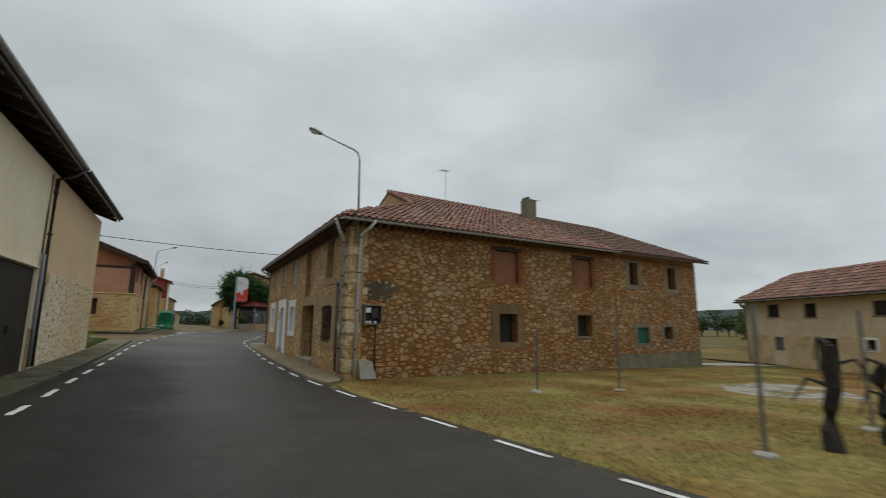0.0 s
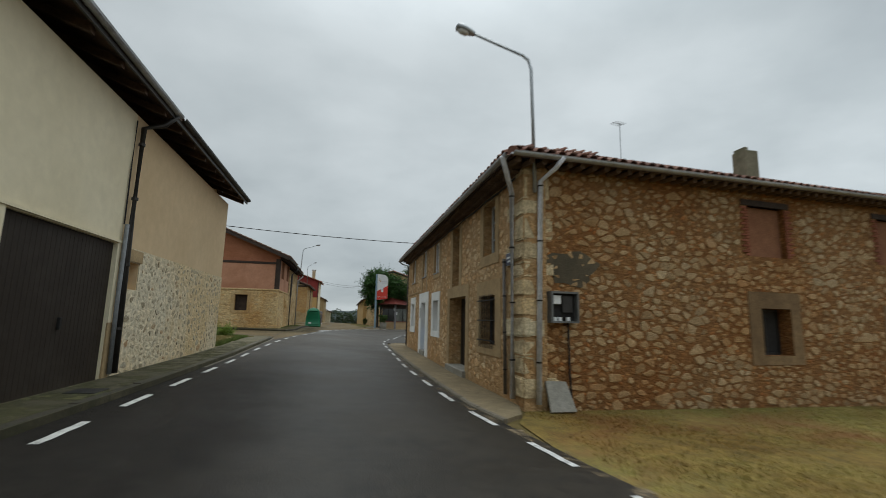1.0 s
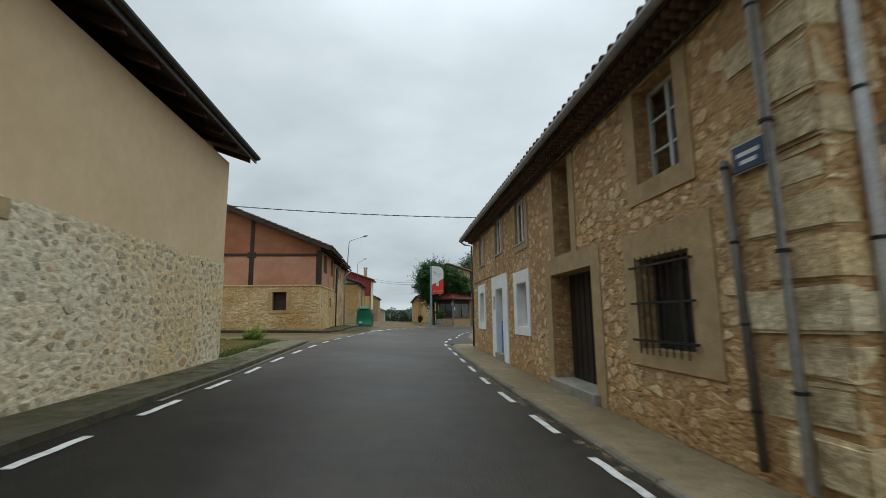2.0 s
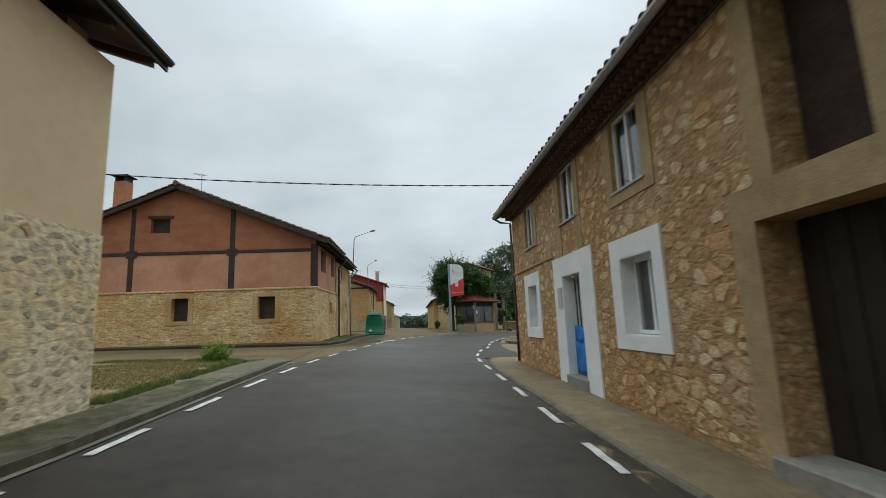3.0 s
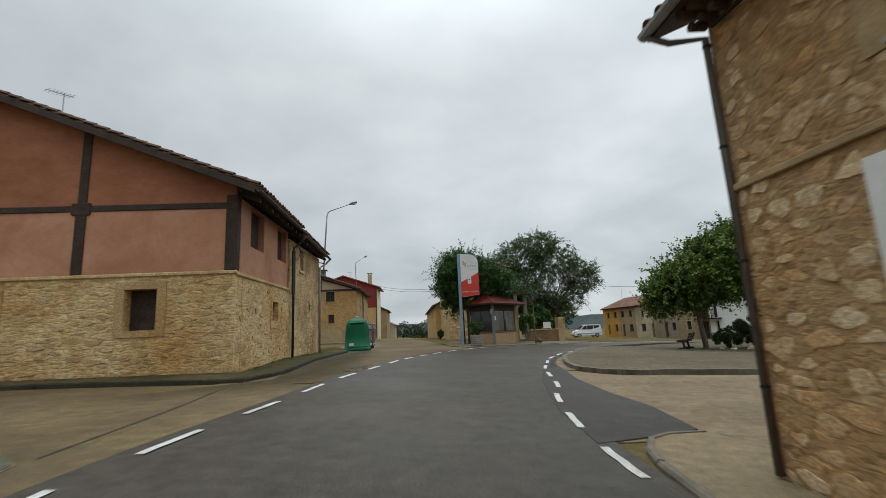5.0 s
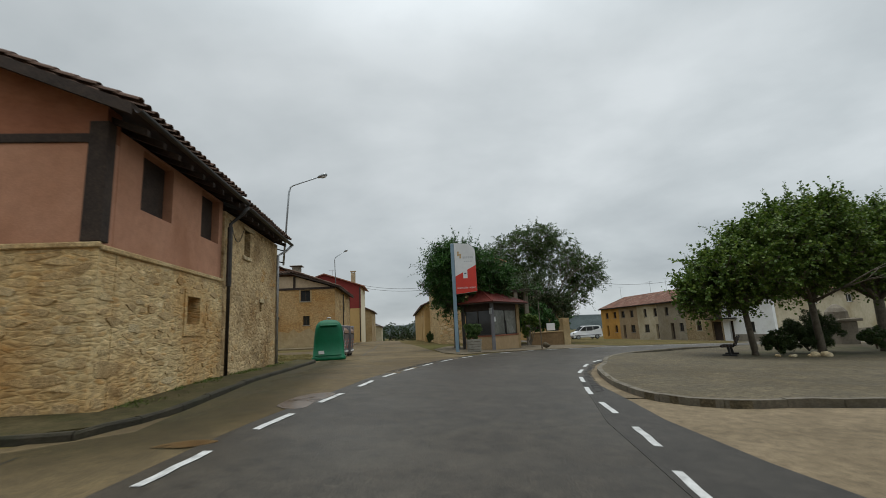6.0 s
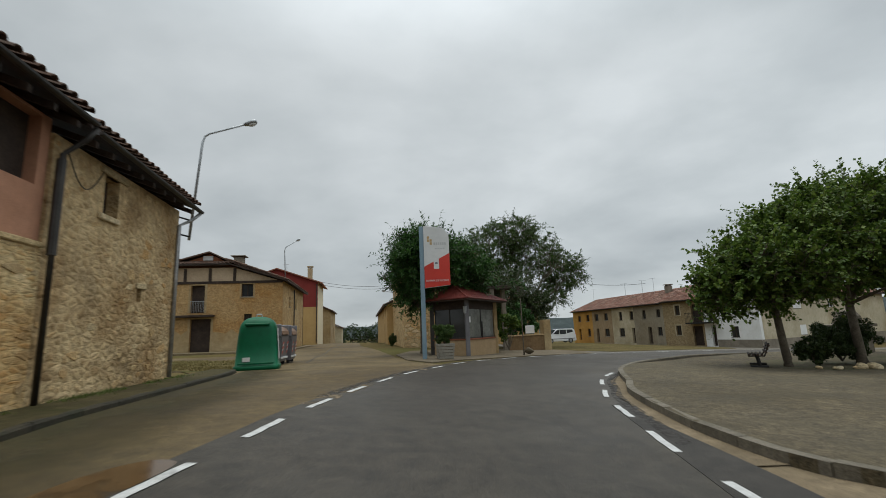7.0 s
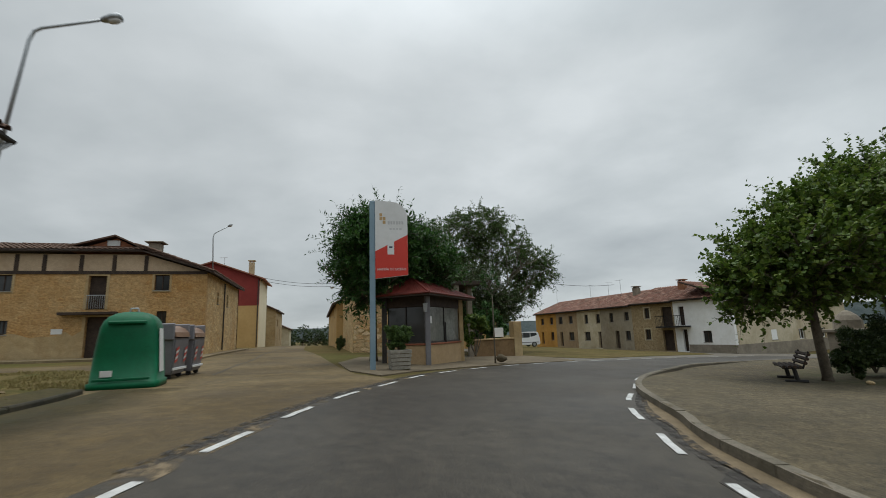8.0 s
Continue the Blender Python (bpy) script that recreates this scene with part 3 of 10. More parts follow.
RED_WALL = surface("dark_red_wall", (0.20, 0.028, 0.022), (0.25, 0.036, 0.03), 0.6, 0.8, 40, 0.1, vary=0.1)
CAR_WHITE = surface("white_car_paint", (0.70, 0.71, 0.72), (0.74, 0.75, 0.76), 1, 0.2, 60, 0.0, vary=0.03, spec=0.5)
TYRE = surface("tyre_rubber", (0.02, 0.02, 0.02), (0.03, 0.03, 0.03), 4, 0.8, 40, 0.1)
CAR_GLASS = surface("tinted_car_glass", (0.03, 0.035, 0.04), (0.045, 0.05, 0.055), 1, 0.08, 60, 0.0, spec=0.6, vary=0.02)
HILL = surface("pine_forest_hill", (0.045, 0.058, 0.058), (0.075, 0.09, 0.088), 0.06, 1.0, 0.5, 0.0, spec=0.1, vary=0.35)
WATER = blotchy(surface("puddle_water", (0.075, 0.042, 0.018), (0.10, 0.058, 0.026), 0.9, 0.12, 8, 0.0, spec=0.2, vary=0.2), 2.4, 0.28, 0.5)
RUBBLE_FAR = rubble_mat("far_ochre_rubble", FAR_STONES, (0.46, 0.305, 0.145), 3.4, 1.5, (0.36, 0.215, 0.09), ((0.82, 0.66, 0.45), 0.3, 0.75))
RUBBLE_TAN = rubble_mat("far_tan_rubble", TANS, (0.44, 0.33, 0.18), 3.6, 1.7, (0.33, 0.22, 0.11), ((0.85, 0.68, 0.45), 0.3, 0.6))
COBBLES = surface("tan_worn_paving", (0.088, 0.070, 0.039), (0.148, 0.118, 0.070), 0.9, 0.8, 26, 1.0, rough2=0.92, stain=(0.066, 0.054, 0.030), stain_scale=0.7, stain_amount=0.65, vary=0.75, depth=0.03, wash=((0.72, 0.69, 0.60), 0.2, 0.8))
BED = surface("weedy_bed_earth", (0.070, 0.060, 0.030), (0.115, 0.096, 0.050), 0.5, 0.95, 30, 0.8, stain=(0.055, 0.062, 0.018), stain_scale=0.6, stain_amount=0.8, vary=0.5)
APRON = surface("sandy_worn_apron", (0.115, 0.089, 0.055), (0.165, 0.130, 0.082), 0.6, 0.85, 36, 0.7, rough2=0.92, stain=(0.075, 0.062, 0.038), stain_scale=0.8, stain_amount=0.75, vary=0.5, depth=0.012)
SAND = surface("sandy_gravel", (0.150, 0.113, 0.066), (0.215, 0.163, 0.098), 0.8, 0.95, 50, 0.7, stain=(0.1102, 0.0810, 0.0455), stain_scale=0.6, vary=0.5, depth=0.012)
DARK_PANE = surface("dim_window_pane", (0.022, 0.024, 0.024), (0.042, 0.044, 0.044), 1, 0.12, 60, 0.0, spec=0.4, vary=0.05)
EDGE_CRUMBS = blotchy(surface("crumbled_asphalt_edge", (0.035, 0.031, 0.027), (0.06, 0.053, 0.046), 0.8, 0.85, 60, 0.7, vary=0.5, depth=0.012), 6.5, 0.42, 0.62)
DARK_EDGE = blotchy(surface("wet_black_asphalt", (0.010, 0.0085, 0.0068), (0.018, 0.015, 0.012), 0.5, 0.62, 45, 0.8, spec=0.15, vary=0.5, depth=0.01), 0.7, 0.2, 0.95, (-1.9, 0.7, 11.0, 25.0))
ROAD_SAND = blotchy(surface("swept_road_sand", (0.15, 0.112, 0.066), (0.22, 0.168, 0.105), 0.8, 0.95, 60, 0.6, vary=0.5, depth=0.01), 2.2, 0.5, 0.66)
DAMP = blotchy(surface("damp_dark_concrete", (0.044, 0.036, 0.016), (0.080, 0.063, 0.029), 0.8, 0.7, 30, 0.6, rough2=0.9, stain=(0.036, 0.036, 0.012), stain_scale=0.9, spec=0.2, vary=0.5, depth=0.012), 0.6, 0.2, 0.95, (-2.3, -0.2, 40.5, 35.8))
MOSS = blotchy(surface("low_moss", (0.06, 0.062, 0.022), (0.095, 0.088, 0.034), 1.5, 0.95, 60, 0.8, vary=0.5, depth=0.015), 1.6, 0.42, 0.66)
CERAMIC = surface("white_ceramic_fuse", (0.7, 0.7, 0.68), (0.76, 0.76, 0.74), 3, 0.3, 60, 0.0, vary=0.05)

LOT = surface("dry_lot_earth", (0.171, 0.125, 0.054), (0.241, 0.182, 0.081), 0.5, 0.95, 30, 0.7, stain=(0.092, 0.090, 0.031), stain_scale=0.5, stain_amount=0.7, vary=0.45)
GUTTER_LIP = surface("worn_gutter_concrete", (0.115, 0.102, 0.076), (0.17, 0.152, 0.117), 1.4, 0.85, 34, 0.6, stain=(0.09, 0.08, 0.055), stain_scale=1.2, stain_amount=0.8, vary=0.4)
GRASS_BRIGHT = surface("bright_grass_blades", (0.0765, 0.1190, 0.0213), (0.1275, 0.1700, 0.0340), 0.6, 0.8, 5, 0.0, tint=("island", [(0, (0.0638, 0.1020, 0.0170)), (0.6, (0.1105, 0.1530, 0.0298)), (1, (0.1870, 0.1955, 0.0595))]))

RENDER_BROWN = surface("brown_earth_render", (0.17, 0.105, 0.05), (0.245, 0.155, 0.075), 0.9, 0.92, 45, 0.5, stain=(0.12, 0.075, 0.036), stain_scale=1.0, vary=0.4)

KERB_DARK = surface("dark_mossy_kerb", (0.022, 0.020, 0.011), (0.053, 0.043, 0.025), 1.2, 0.85, 34, 0.7, stain=(0.018, 0.020, 0.007), stain_scale=1.4, stain_amount=0.8, vary=0.5)

# ---------------------------------------------------------------- building helpers


def part(name, bm, material, parent=None, label="", kind=""):
    """Links a bmesh as one mesh object, under a thing or a part if one is given."""
    me = bpy.data.meshes.new(name)
    bm.to_mesh(me)
    bm.free()
    return mesh_part(name, me, material, parent, label, kind)


def mesh_part(name, me, material, parent=None, label="", kind=""):
    if len(me.materials) == 0:
        me.materials.append(material)
    ob = new(name, me)
    if parent is not None:
        ob.parent = parent
        ob.matrix_parent_inverse = Matrix.Translation(-parent.location)
    return tagged(ob, label=label, kind=kind)


def thing(name, at, label, category, group="", kind=""):
    ob = new(name)
    ob.empty_display_size = 0.2
    ob.location = at
    return tagged(ob, label, category, group, kind)


def box(bm, x0, x1, y0, y1, z0, z1, bevel=0.0):
    m = Matrix.Translation(((x0 + x1) / 2, (y0 + y1) / 2, (z0 + z1) / 2)) @ Matrix.Diagonal((abs(x1 - x0), abs(y1 - y0), abs(z1 - z0), 1))
    r = bmesh.ops.create_cube(bm, size=1.0, matrix=m)
    if bevel:
        es = list({e for v in r["verts"] for e in v.link_edges})
        bmesh.ops.bevel(bm, geom=es, offset=bevel, segments=1, affect="EDGES", profile=0.5)
    return bm


class Face:
    """A wall's own axes: u along it, d out of it, z up."""

    def __init__(self, x, y, ux, uy, nx, ny):
        lu, ln = math.hypot(ux, uy), math.hypot(nx, ny)
        self.p, self.u, self.n = Vector((x, y, 0)), Vector((ux / lu, uy / lu, 0)), Vector((nx / ln, ny / ln, 0))

    def at(self, u, d, z):
        return self.p + self.u * u + self.n * d + Vector((0, 0, z))

    def box(self, bm, u0, u1, d0, d1, z0, z1, bevel=0.0):
        vs = [bm.verts.new(self.at(u, d, z)) for z in (z0, z1) for d in (d0, d1) for u in (u0, u1)]
        fs = [bm.faces.new([vs[i] for i in q]) for q in ((0, 1, 3, 2), (4, 6, 7, 5), (0, 4, 5, 1), (2, 3, 7, 6), (0, 2, 6, 4), (1, 5, 7, 3))]
        bmesh.ops.recalc_face_normals(bm, faces=fs)
        if bevel:
            es = list({e for f in fs for e in f.edges})
            bmesh.ops.bevel(bm, geom=es, offset=bevel, segments=1, affect="EDGES", profile=0.5)
        return bm

    def one(self, name, material, parent, u0, u1, d0, d1, z0, z1, bevel=0.0, label=""):
        return part(name, self.box(bmesh.new(), u0, u1, d0, d1, z0, z1, bevel), material, parent, label)


def wall_with_openings(face, u0, u1, z0, z1, holes, thick):
    """A wall cut through by rectangular openings (u0, u1, z0, z1)."""
    bm = bmesh.new()
    us = sorted({u0, u1, *[v for h in holes for v in h[:2] if u0 < v < u1]})
    for a, b in zip(us, us[1:]):
        mid = (a + b) / 2
        cuts = sorted((max(h[2], z0), min(h[3], z1)) for h in holes if h[0] < mid < h[1])
        z = z0
        for lo, hi in cuts:
            if lo > z + 1e-4:
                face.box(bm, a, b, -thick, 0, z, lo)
            z = max(z, hi)
        if z < z1 - 1e-4:
            face.box(bm, a, b, -thick, 0, z, z1)
    bmesh.ops.remove_doubles(bm, verts=bm.verts, dist=1e-4)
    return bm


def tube(bm, pts, radii, sides=8, cap=True):
    """A round bar along points."""
    rings = []
    pts = [Vector(p) for p in pts]
    if isinstance(radii, (int, float)):
        radii = [radii] * len(pts)
    for i, p in enumerate(pts):
        a, b = pts[max(i - 1, 0)], pts[min(i + 1, len(pts) - 1)]
        d = (b - a).normalized()
        q = d.to_track_quat("Z", "Y")
        rings.append([bm.verts.new(p + q @ Vector((math.cos(k * math.tau / sides) * radii[i], math.sin(k * math.tau / sides) * radii[i], 0))) for k in range(sides)])
    for r, s in zip(rings, rings[1:]):
        for k in range(sides):
            bm.faces.new((r[k], r[(k + 1) % sides], s[(k + 1) % sides], s[k]))
    if cap:
        bm.faces.new(rings[0][::-1])
        bm.faces.new(rings[-1])
    return bm


def smooth(ob):
    for p in ob.data.polygons:
        p.use_smooth = True
    return ob


# ---------------------------------------------------------------- the lie of the land
YS = (-40, 0, 6, 11, 16, 22, 33, 44, 52, 60, 72, 95, 120, 160, 400)
Z0 = (0.6, 0.33, 0.25, 0.13, 0.15, 0.19, 0.44, 0.70, 0.66, 0.62, 0.75, 0.70, 0.3, -1.0, -6)
SL = (-0.04, -0.045, -0.05, -0.05, -0.045, -0.05, -0.065, -0.075, -0.03, -0.012, -0.02, -0.03, -0.03, -0.03, -0.02)
S2 = (-0.012, -0.012, -0.014, -0.018, -0.022, -0.02, -0.02, -0.042, -0.042, -0.038, -0.046, -0.045, -0.04, -0.02, 0)


def land(x, y):
    xl = float(np.interp(y, (28, 36), (-2.5, -1.0)))
    z = np.interp(y, YS, Z0) + np.interp(y, YS, SL) * min(max(x, xl), 4.4) + np.interp(y, YS, S2) * (min(max(x, 4.4), 45) - 4.4)
    if x < xl:
        z += 0.012 * (xl - max(x, -25))
    return float(z) - 0.034


def spline(pts, n=8):
    """A smooth line through points of the plan."""
    out = []
    p = [np.array(q, float) for q in pts]
    p = [2 * p[0] - p[1]] + p + [2 * p[-1] - p[-2]]
    for i in range(1, len(p) - 2):
        for k in range(n):
            t = k / n
            out.append(0.5 * (2 * p[i] + (p[i + 1] - p[i - 1]) * t + (2 * p[i - 1] - 5 * p[i] + 4 * p[i + 1] - p[i + 2]) * t * t + (3 * p[i] - p[i - 1] - 3 * p[i + 1] + p[i + 2]) * t**3))
    out.append(p[-2])
    return [tuple(q) for q in out]


def offset_line(line, d):
    """The line moved d to its left."""
    out = []
    for i, q in enumerate(line):
        a, b = np.array(line[max(i - 1, 0)]), np.array(line[min(i + 1, len(line) - 1)])
        v = (b - a) / max(np.linalg.norm(b - a), 1e-9)
        out.append((q[0] - v[1] * d, q[1] + v[0] * d))
    return out


def sheet(name, outline, dz, material, step=1.0, skirt=0.0, label="", category="", kind="structure"):
    """A sheet of ground with this outline that follows the land at dz above it; skirt: how deep its edge goes down."""
    bm = bmesh.new()
    bm.faces.new([bm.verts.new((x, y, 0)) for x, y in outline])
    xs, ys = [p[0] for p in outline], [p[1] for p in outline]
    cuts = [((x, 0, 0), (1, 0, 0)) for x in np.arange(math.ceil(min(xs) / step) * step, max(xs), step)] + [((4.4, 0, 0), (1, 0, 0))]
    cuts += [((0, y, 0), (0, 1, 0)) for y in np.arange(math.ceil(min(ys) / step) * step, max(ys), step)]
    for co, no in cuts:
        bmesh.ops.bisect_plane(bm, geom=bm.verts[:] + bm.edges[:] + bm.faces[:], plane_co=co, plane_no=no, dist=1e-5)
    bmesh.ops.triangulate(bm, faces=bm.faces)
    bmesh.ops.recalc_face_normals(bm, faces=bm.faces)
    if bm.faces and sum(f.normal.z for f in bm.faces) < 0:
        bmesh.ops.reverse_faces(bm, faces=bm.faces)
    for v in bm.verts:
        v.co.z = land(v.co.x, v.co.y) + dz
    if skirt:
        edges = [e for e in bm.edges if e.is_boundary]
        r = bmesh.ops.extrude_edge_only(bm, edges=edges)
        for g in r["geom"]:
            if isinstance(g, bmesh.types.BMVert):
                g.co.z -= skirt
    ob = part(name, bm, material)
    return tagged(ob, label, category, kind=kind)


# one ground sheet to the horizon
gx = [-2500, -1200, -600, -300, -150, -80, -50, -35] + list(np.arange(-25, 45.1, 1.0)) + [55, 70, 100, 160, 300, 600, 1200, 2500]
gy = [-2500, -1000, -400, -150, -70, -40] + list(np.arange(-25, 110.1, 1.0)) + [118, 130, 145, 160, 200, 280, 400, 700, 1300, 2500]
gx = sorted({*[float(v) for v in gx], 4.4})
gy = [float(v) for v in gy]
ground_me = bpy.data.meshes.new("ground")
ground_me.from_pydata([(x, y, land(min(max(x, -40), 60), min(max(y, -40), 400)) ) for y in gy for x in gx], [],
                      [(j * len(gx) + i, j * len(gx) + i + 1, (j + 1) * len(gx) + i + 1, (j + 1) * len(gx) + i) for j in range(len(gy) - 1) for i in range(len(gx) - 1)])
ground = mesh_part("ground", ground_me, EARTH)
tagged(ground, "dry yellowish meadow earth round the village", "ground", kind="structure")

LEFT = spline([(-2.0, -30), (-2.1, -12), (-2.2, 0), (-2.27, 9), (-2.37, 15), (-2.37, 20), (-2.38, 24), (-2.25, 27.5), (-2.05, 30.5), (-1.79, 33), (-1.28, 35.8), (-0.78, 38.6), (-0.29, 40.66),
               (0.24, 42.8), (0.79, 45.1), (1.47, 47.4), (2.28, 49.6), (3.09, 51.3), (4.15, 52.95), (5.45, 55), (7.2, 56.8), (9.2, 58.3), (13, 60.3), (20, 62.8), (32, 66)], 10)
RIGHT = spline([(6.4, -30), (5.6, -12), (4.7, 0), (4.2, 4.6), (3.9, 8), (3.62, 11), (3.33, 13), (3.12, 15), (3.03, 18), (2.99, 21), (3.05, 25), (3.1, 29), (3.15, 32), (3.35, 34), (3.85, 36.5),
                (4.4, 38.17), (5.12, 41.6), (5.75, 43.58), (6.47, 45.7), (7.13, 47), (7.77, 48.3), (8.61, 49.54), (9.93, 51.06), (11.73, 53.2), (14.19, 55.16), (15.93, 56.15), (22, 58.5), (34, 61.7)], 10)
KERB_L = [(-3.0, -30), (-2.9, 0), (-2.73, 10), (-2.70, 16), (-2.68, 20), (-2.66, 24), (-2.62, 28), (-2.66, 30.2), (-2.8, 31.6), (-2.95, 32.3)]


def settle(y):
    """How far the left pavement and the lot have come down to the street's level."""
    f = min(max((y - 29.0) / 3.4, 0.0), 1.0)
    return 0.118 * f * f * (3 - 2 * f)


def settled(ob):
    for v in ob.data.vertices:
        v.co.z -= settle(v.co.y)
    return ob



road_out = [(x - (0.14 if y < 31 else 0.0), y) for x, y in offset_line(LEFT, 0.28)] + offset_line(RIGHT, -0.24)[::-1]
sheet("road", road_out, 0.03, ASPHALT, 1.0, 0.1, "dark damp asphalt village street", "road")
# sandy concrete street that branches off past the timbered house
sheet("concrete_street", [(-1.9, 31.5), (-1.9, 25.5), (-3.4, 25.5), (-4.2, 32.0), (-14, 34.0), (-30, 34.4), (-30, 39.6), (-14, 39.3), (-3.6, 38.4), (-2.3, 40.2), (-2.2, 45), (-2.3, 51), (-2.6, 53.5), (-9, 57), (-30, 60), (-30, 66), (-4.3, 66.5),
                         (-4.0, 80), (-4.0, 125), (0.6, 125), (1.3, 80), (2.6, 68), (3.2, 60), (3.6, 56.4), (4.6, 54.2), (2.4, 50.2), (0.4, 44.2), (-1.0, 38)], 0.018, CONCRETE_ROAD, 1.0, 0.05,
      "sandy worn concrete side street", "street")
sheet("apron", [(3.4, 33.0), (4.6, 33.2), (5.2, 31.9), (40, 32.5), (40, 41.4), (24, 39.1), (14, 38.8), (9.5, 39.5), (7.2, 40.0), (6.4, 40.7), (6.3, 41.8), (6.7, 43.5), (7.6, 45.9), (8.9, 48.5), (10.3, 50.7), (12.4, 52.9), (15.1, 54.9), (19, 56.7), (19, 57.1), (14, 54.8), (9, 49.8), (5, 41), (3.2, 36)], 0.017, SAND, 1.0, 0.02, "sandy concrete apron before the raised square", "apron")
sheet("plaza", [(4.0, 33), (7, 31.9), (60, 33), (60, 60), (47, 70), (34, 78), (33, 92), (15, 92), (13, 70), (12, 61), (8, 57.5), (5, 50), (3.5, 40)], 0.012, PLAZA, 1.5, 0.05, "grey-brown concrete paving of the village square", "square")
sheet("asphalt_patch", [(3.2, 32.9), (4.9, 33.6), (5.15, 35.3), (5.1, 37.0), (5.25, 39.2), (5.68, 41.5), (6.0, 43.4), (6.55, 45.2), (6.1, 44.9), (4.3, 39.2), (3.4, 35)], 0.036, ASPHALT_NEW, 1.0, 0.03,
      "fresh black asphalt patch along the road edge", "asphalt patch")
sheet("field", [(31, 12), (60, -10), (200, -30), (300, 60), (120, 60), (50, 30), (33, 24)], 0.02, STUBBLE, 12.0, 0.0, "pale stubble field beyond the houses", "field")
sheet("lawn", [(4.15, 5), (4.3, 2), (5.0, -8), (32, -8), (31, 8), (27.6, 16.0), (4.4, 14.25), (3.85, 13.2), (3.75, 11), (4.0, 7)], 0.02, LAWN, 1.0, 0.0, "patchy damp lawn beside the stone house", "lawn")
sheet("far_track", [(26.5, 17.6), (26.2, 16.2), (30, 15), (36, 12), (37, 14), (31, 17)], 0.035, SLAB, 2.0, 0.02, "grey concrete track behind the houses", "track")

# raised pavements
KERB_R = spline([(3.55, 13.2), (3.34, 14.6), (3.28, 17), (3.27, 20), (3.24, 24), (3.21, 27.5), (3.24, 30), (3.38, 31.6), (3.62, 32.6), (4.1, 33.25), (4.8, 33.35)], 5)
settled(sheet("empty_lot", [(-3.69, 24.06), (-3.74, 29.52), (-4.3, 31.6), (-5.6, 32.6), (-9, 33.3), (-14, 33.9), (-30, 34.6), (-30, 24.06)], 0.132, LOT, 1.0, 0.2, "dry orange-brown earth of the empty lot", "lot"))
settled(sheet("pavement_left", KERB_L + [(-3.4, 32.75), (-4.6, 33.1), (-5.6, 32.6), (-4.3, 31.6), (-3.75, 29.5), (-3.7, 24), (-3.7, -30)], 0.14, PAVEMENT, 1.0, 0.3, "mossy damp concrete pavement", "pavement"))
sheet("pavement_right", offset_line(KERB_R, -0.05) + [(5.2, 32.0), (4.36, 31.5), (4.36, 14.5), (4.1, 13.7)], 0.078, PAVEMENT_R, 1.0, 0.3, "damp worn concrete pavement along the stone facade", "pavement")
sheet("pavement_timbered_house", [(-2.95, 38.95), (-2.6, 40), (-2.5, 43), (-2.5, 51.5), (-2.7, 53.5), (-3.6, 54.2), (-3.62, 40.1), (-18, 40.1), (-18, 39.35), (-8, 39.1), (-3.6, 38.6)], 0.12, PAVEMENT_DARK, 1.0, 0.3, "narrow mossy pavement round the timbered house", "pavement")

def dip(x, y):
    """The square sinks a little towards its trees."""
    f = min(max((8.0 - math.hypot(x - 18, y - 52.5)) / 5.0, 0), 1)
    return 0.13 * f * f * (3 - 2 * f)


def dipped(ob):
    for v in ob.data.vertices:
        v.co.z -= dip(v.co.x, v.co.y)
    return ob


ISLAND = spline([(40, 41.8), (24, 39.5), (14, 39.3), (9.66, 39.75), (8.3, 40), (6.98, 40.1), (6.23, 41), (6.28, 42.4), (6.65, 43.9), (7.35, 46), (8.2, 47.5), (8.85, 48.84), (9.58, 50.2), (10.58, 51.54), (12.17, 53.14), (14.73, 55.1), (18.3, 57.2), (26, 59), (40, 61)], 6)
dipped(sheet("pavement_square", offset_line(ISLAND, 0.16), 0.155, COBBLES, 1.5, 0.3, "raised cobbled pavement of the square", "pavement"))
dipped(sheet("planting_bed", [(15.9, 52.3), (16.1, 50.8), (18, 50.1), (22, 49.9), (28, 50.6), (34, 52), (33, 56), (24, 55.6), (18, 54.6)], 0.160, BED, 1.5, 0.0, "earth bed with weeds under the plane trees", "planting bed"))
r_side = [p for p in offset_line(RIGHT, -0.26) if 41.2 < p[1] < 58]
i_side = [p for p in ISLAND if p[1] > 41.2 and 6 < p[0] < 21]
sheet("sand_strip", [(x + 0.05 * math.sin(3.1 * y), y) for x, y in r_side] + i_side[::-1], 0.0345, SAND, 1.0, 0.0, "loose sand between the asphalt and the kerb", "sand strip")
sheet("pavement_kiosk", [(4.3, 55.3), (5.5, 56.6), (8, 58.3), (11, 59.9), (14.5, 61.4), (15.2, 64), (14, 69), (10, 67.5), (4.6, 66), (3.3, 62), (3.5, 57.5)], 0.045, APRON, 1.0, 0.25, "worn sandy concrete apron round the information kiosk", "pavement")

# road edge dashes, one metre on and one metre off


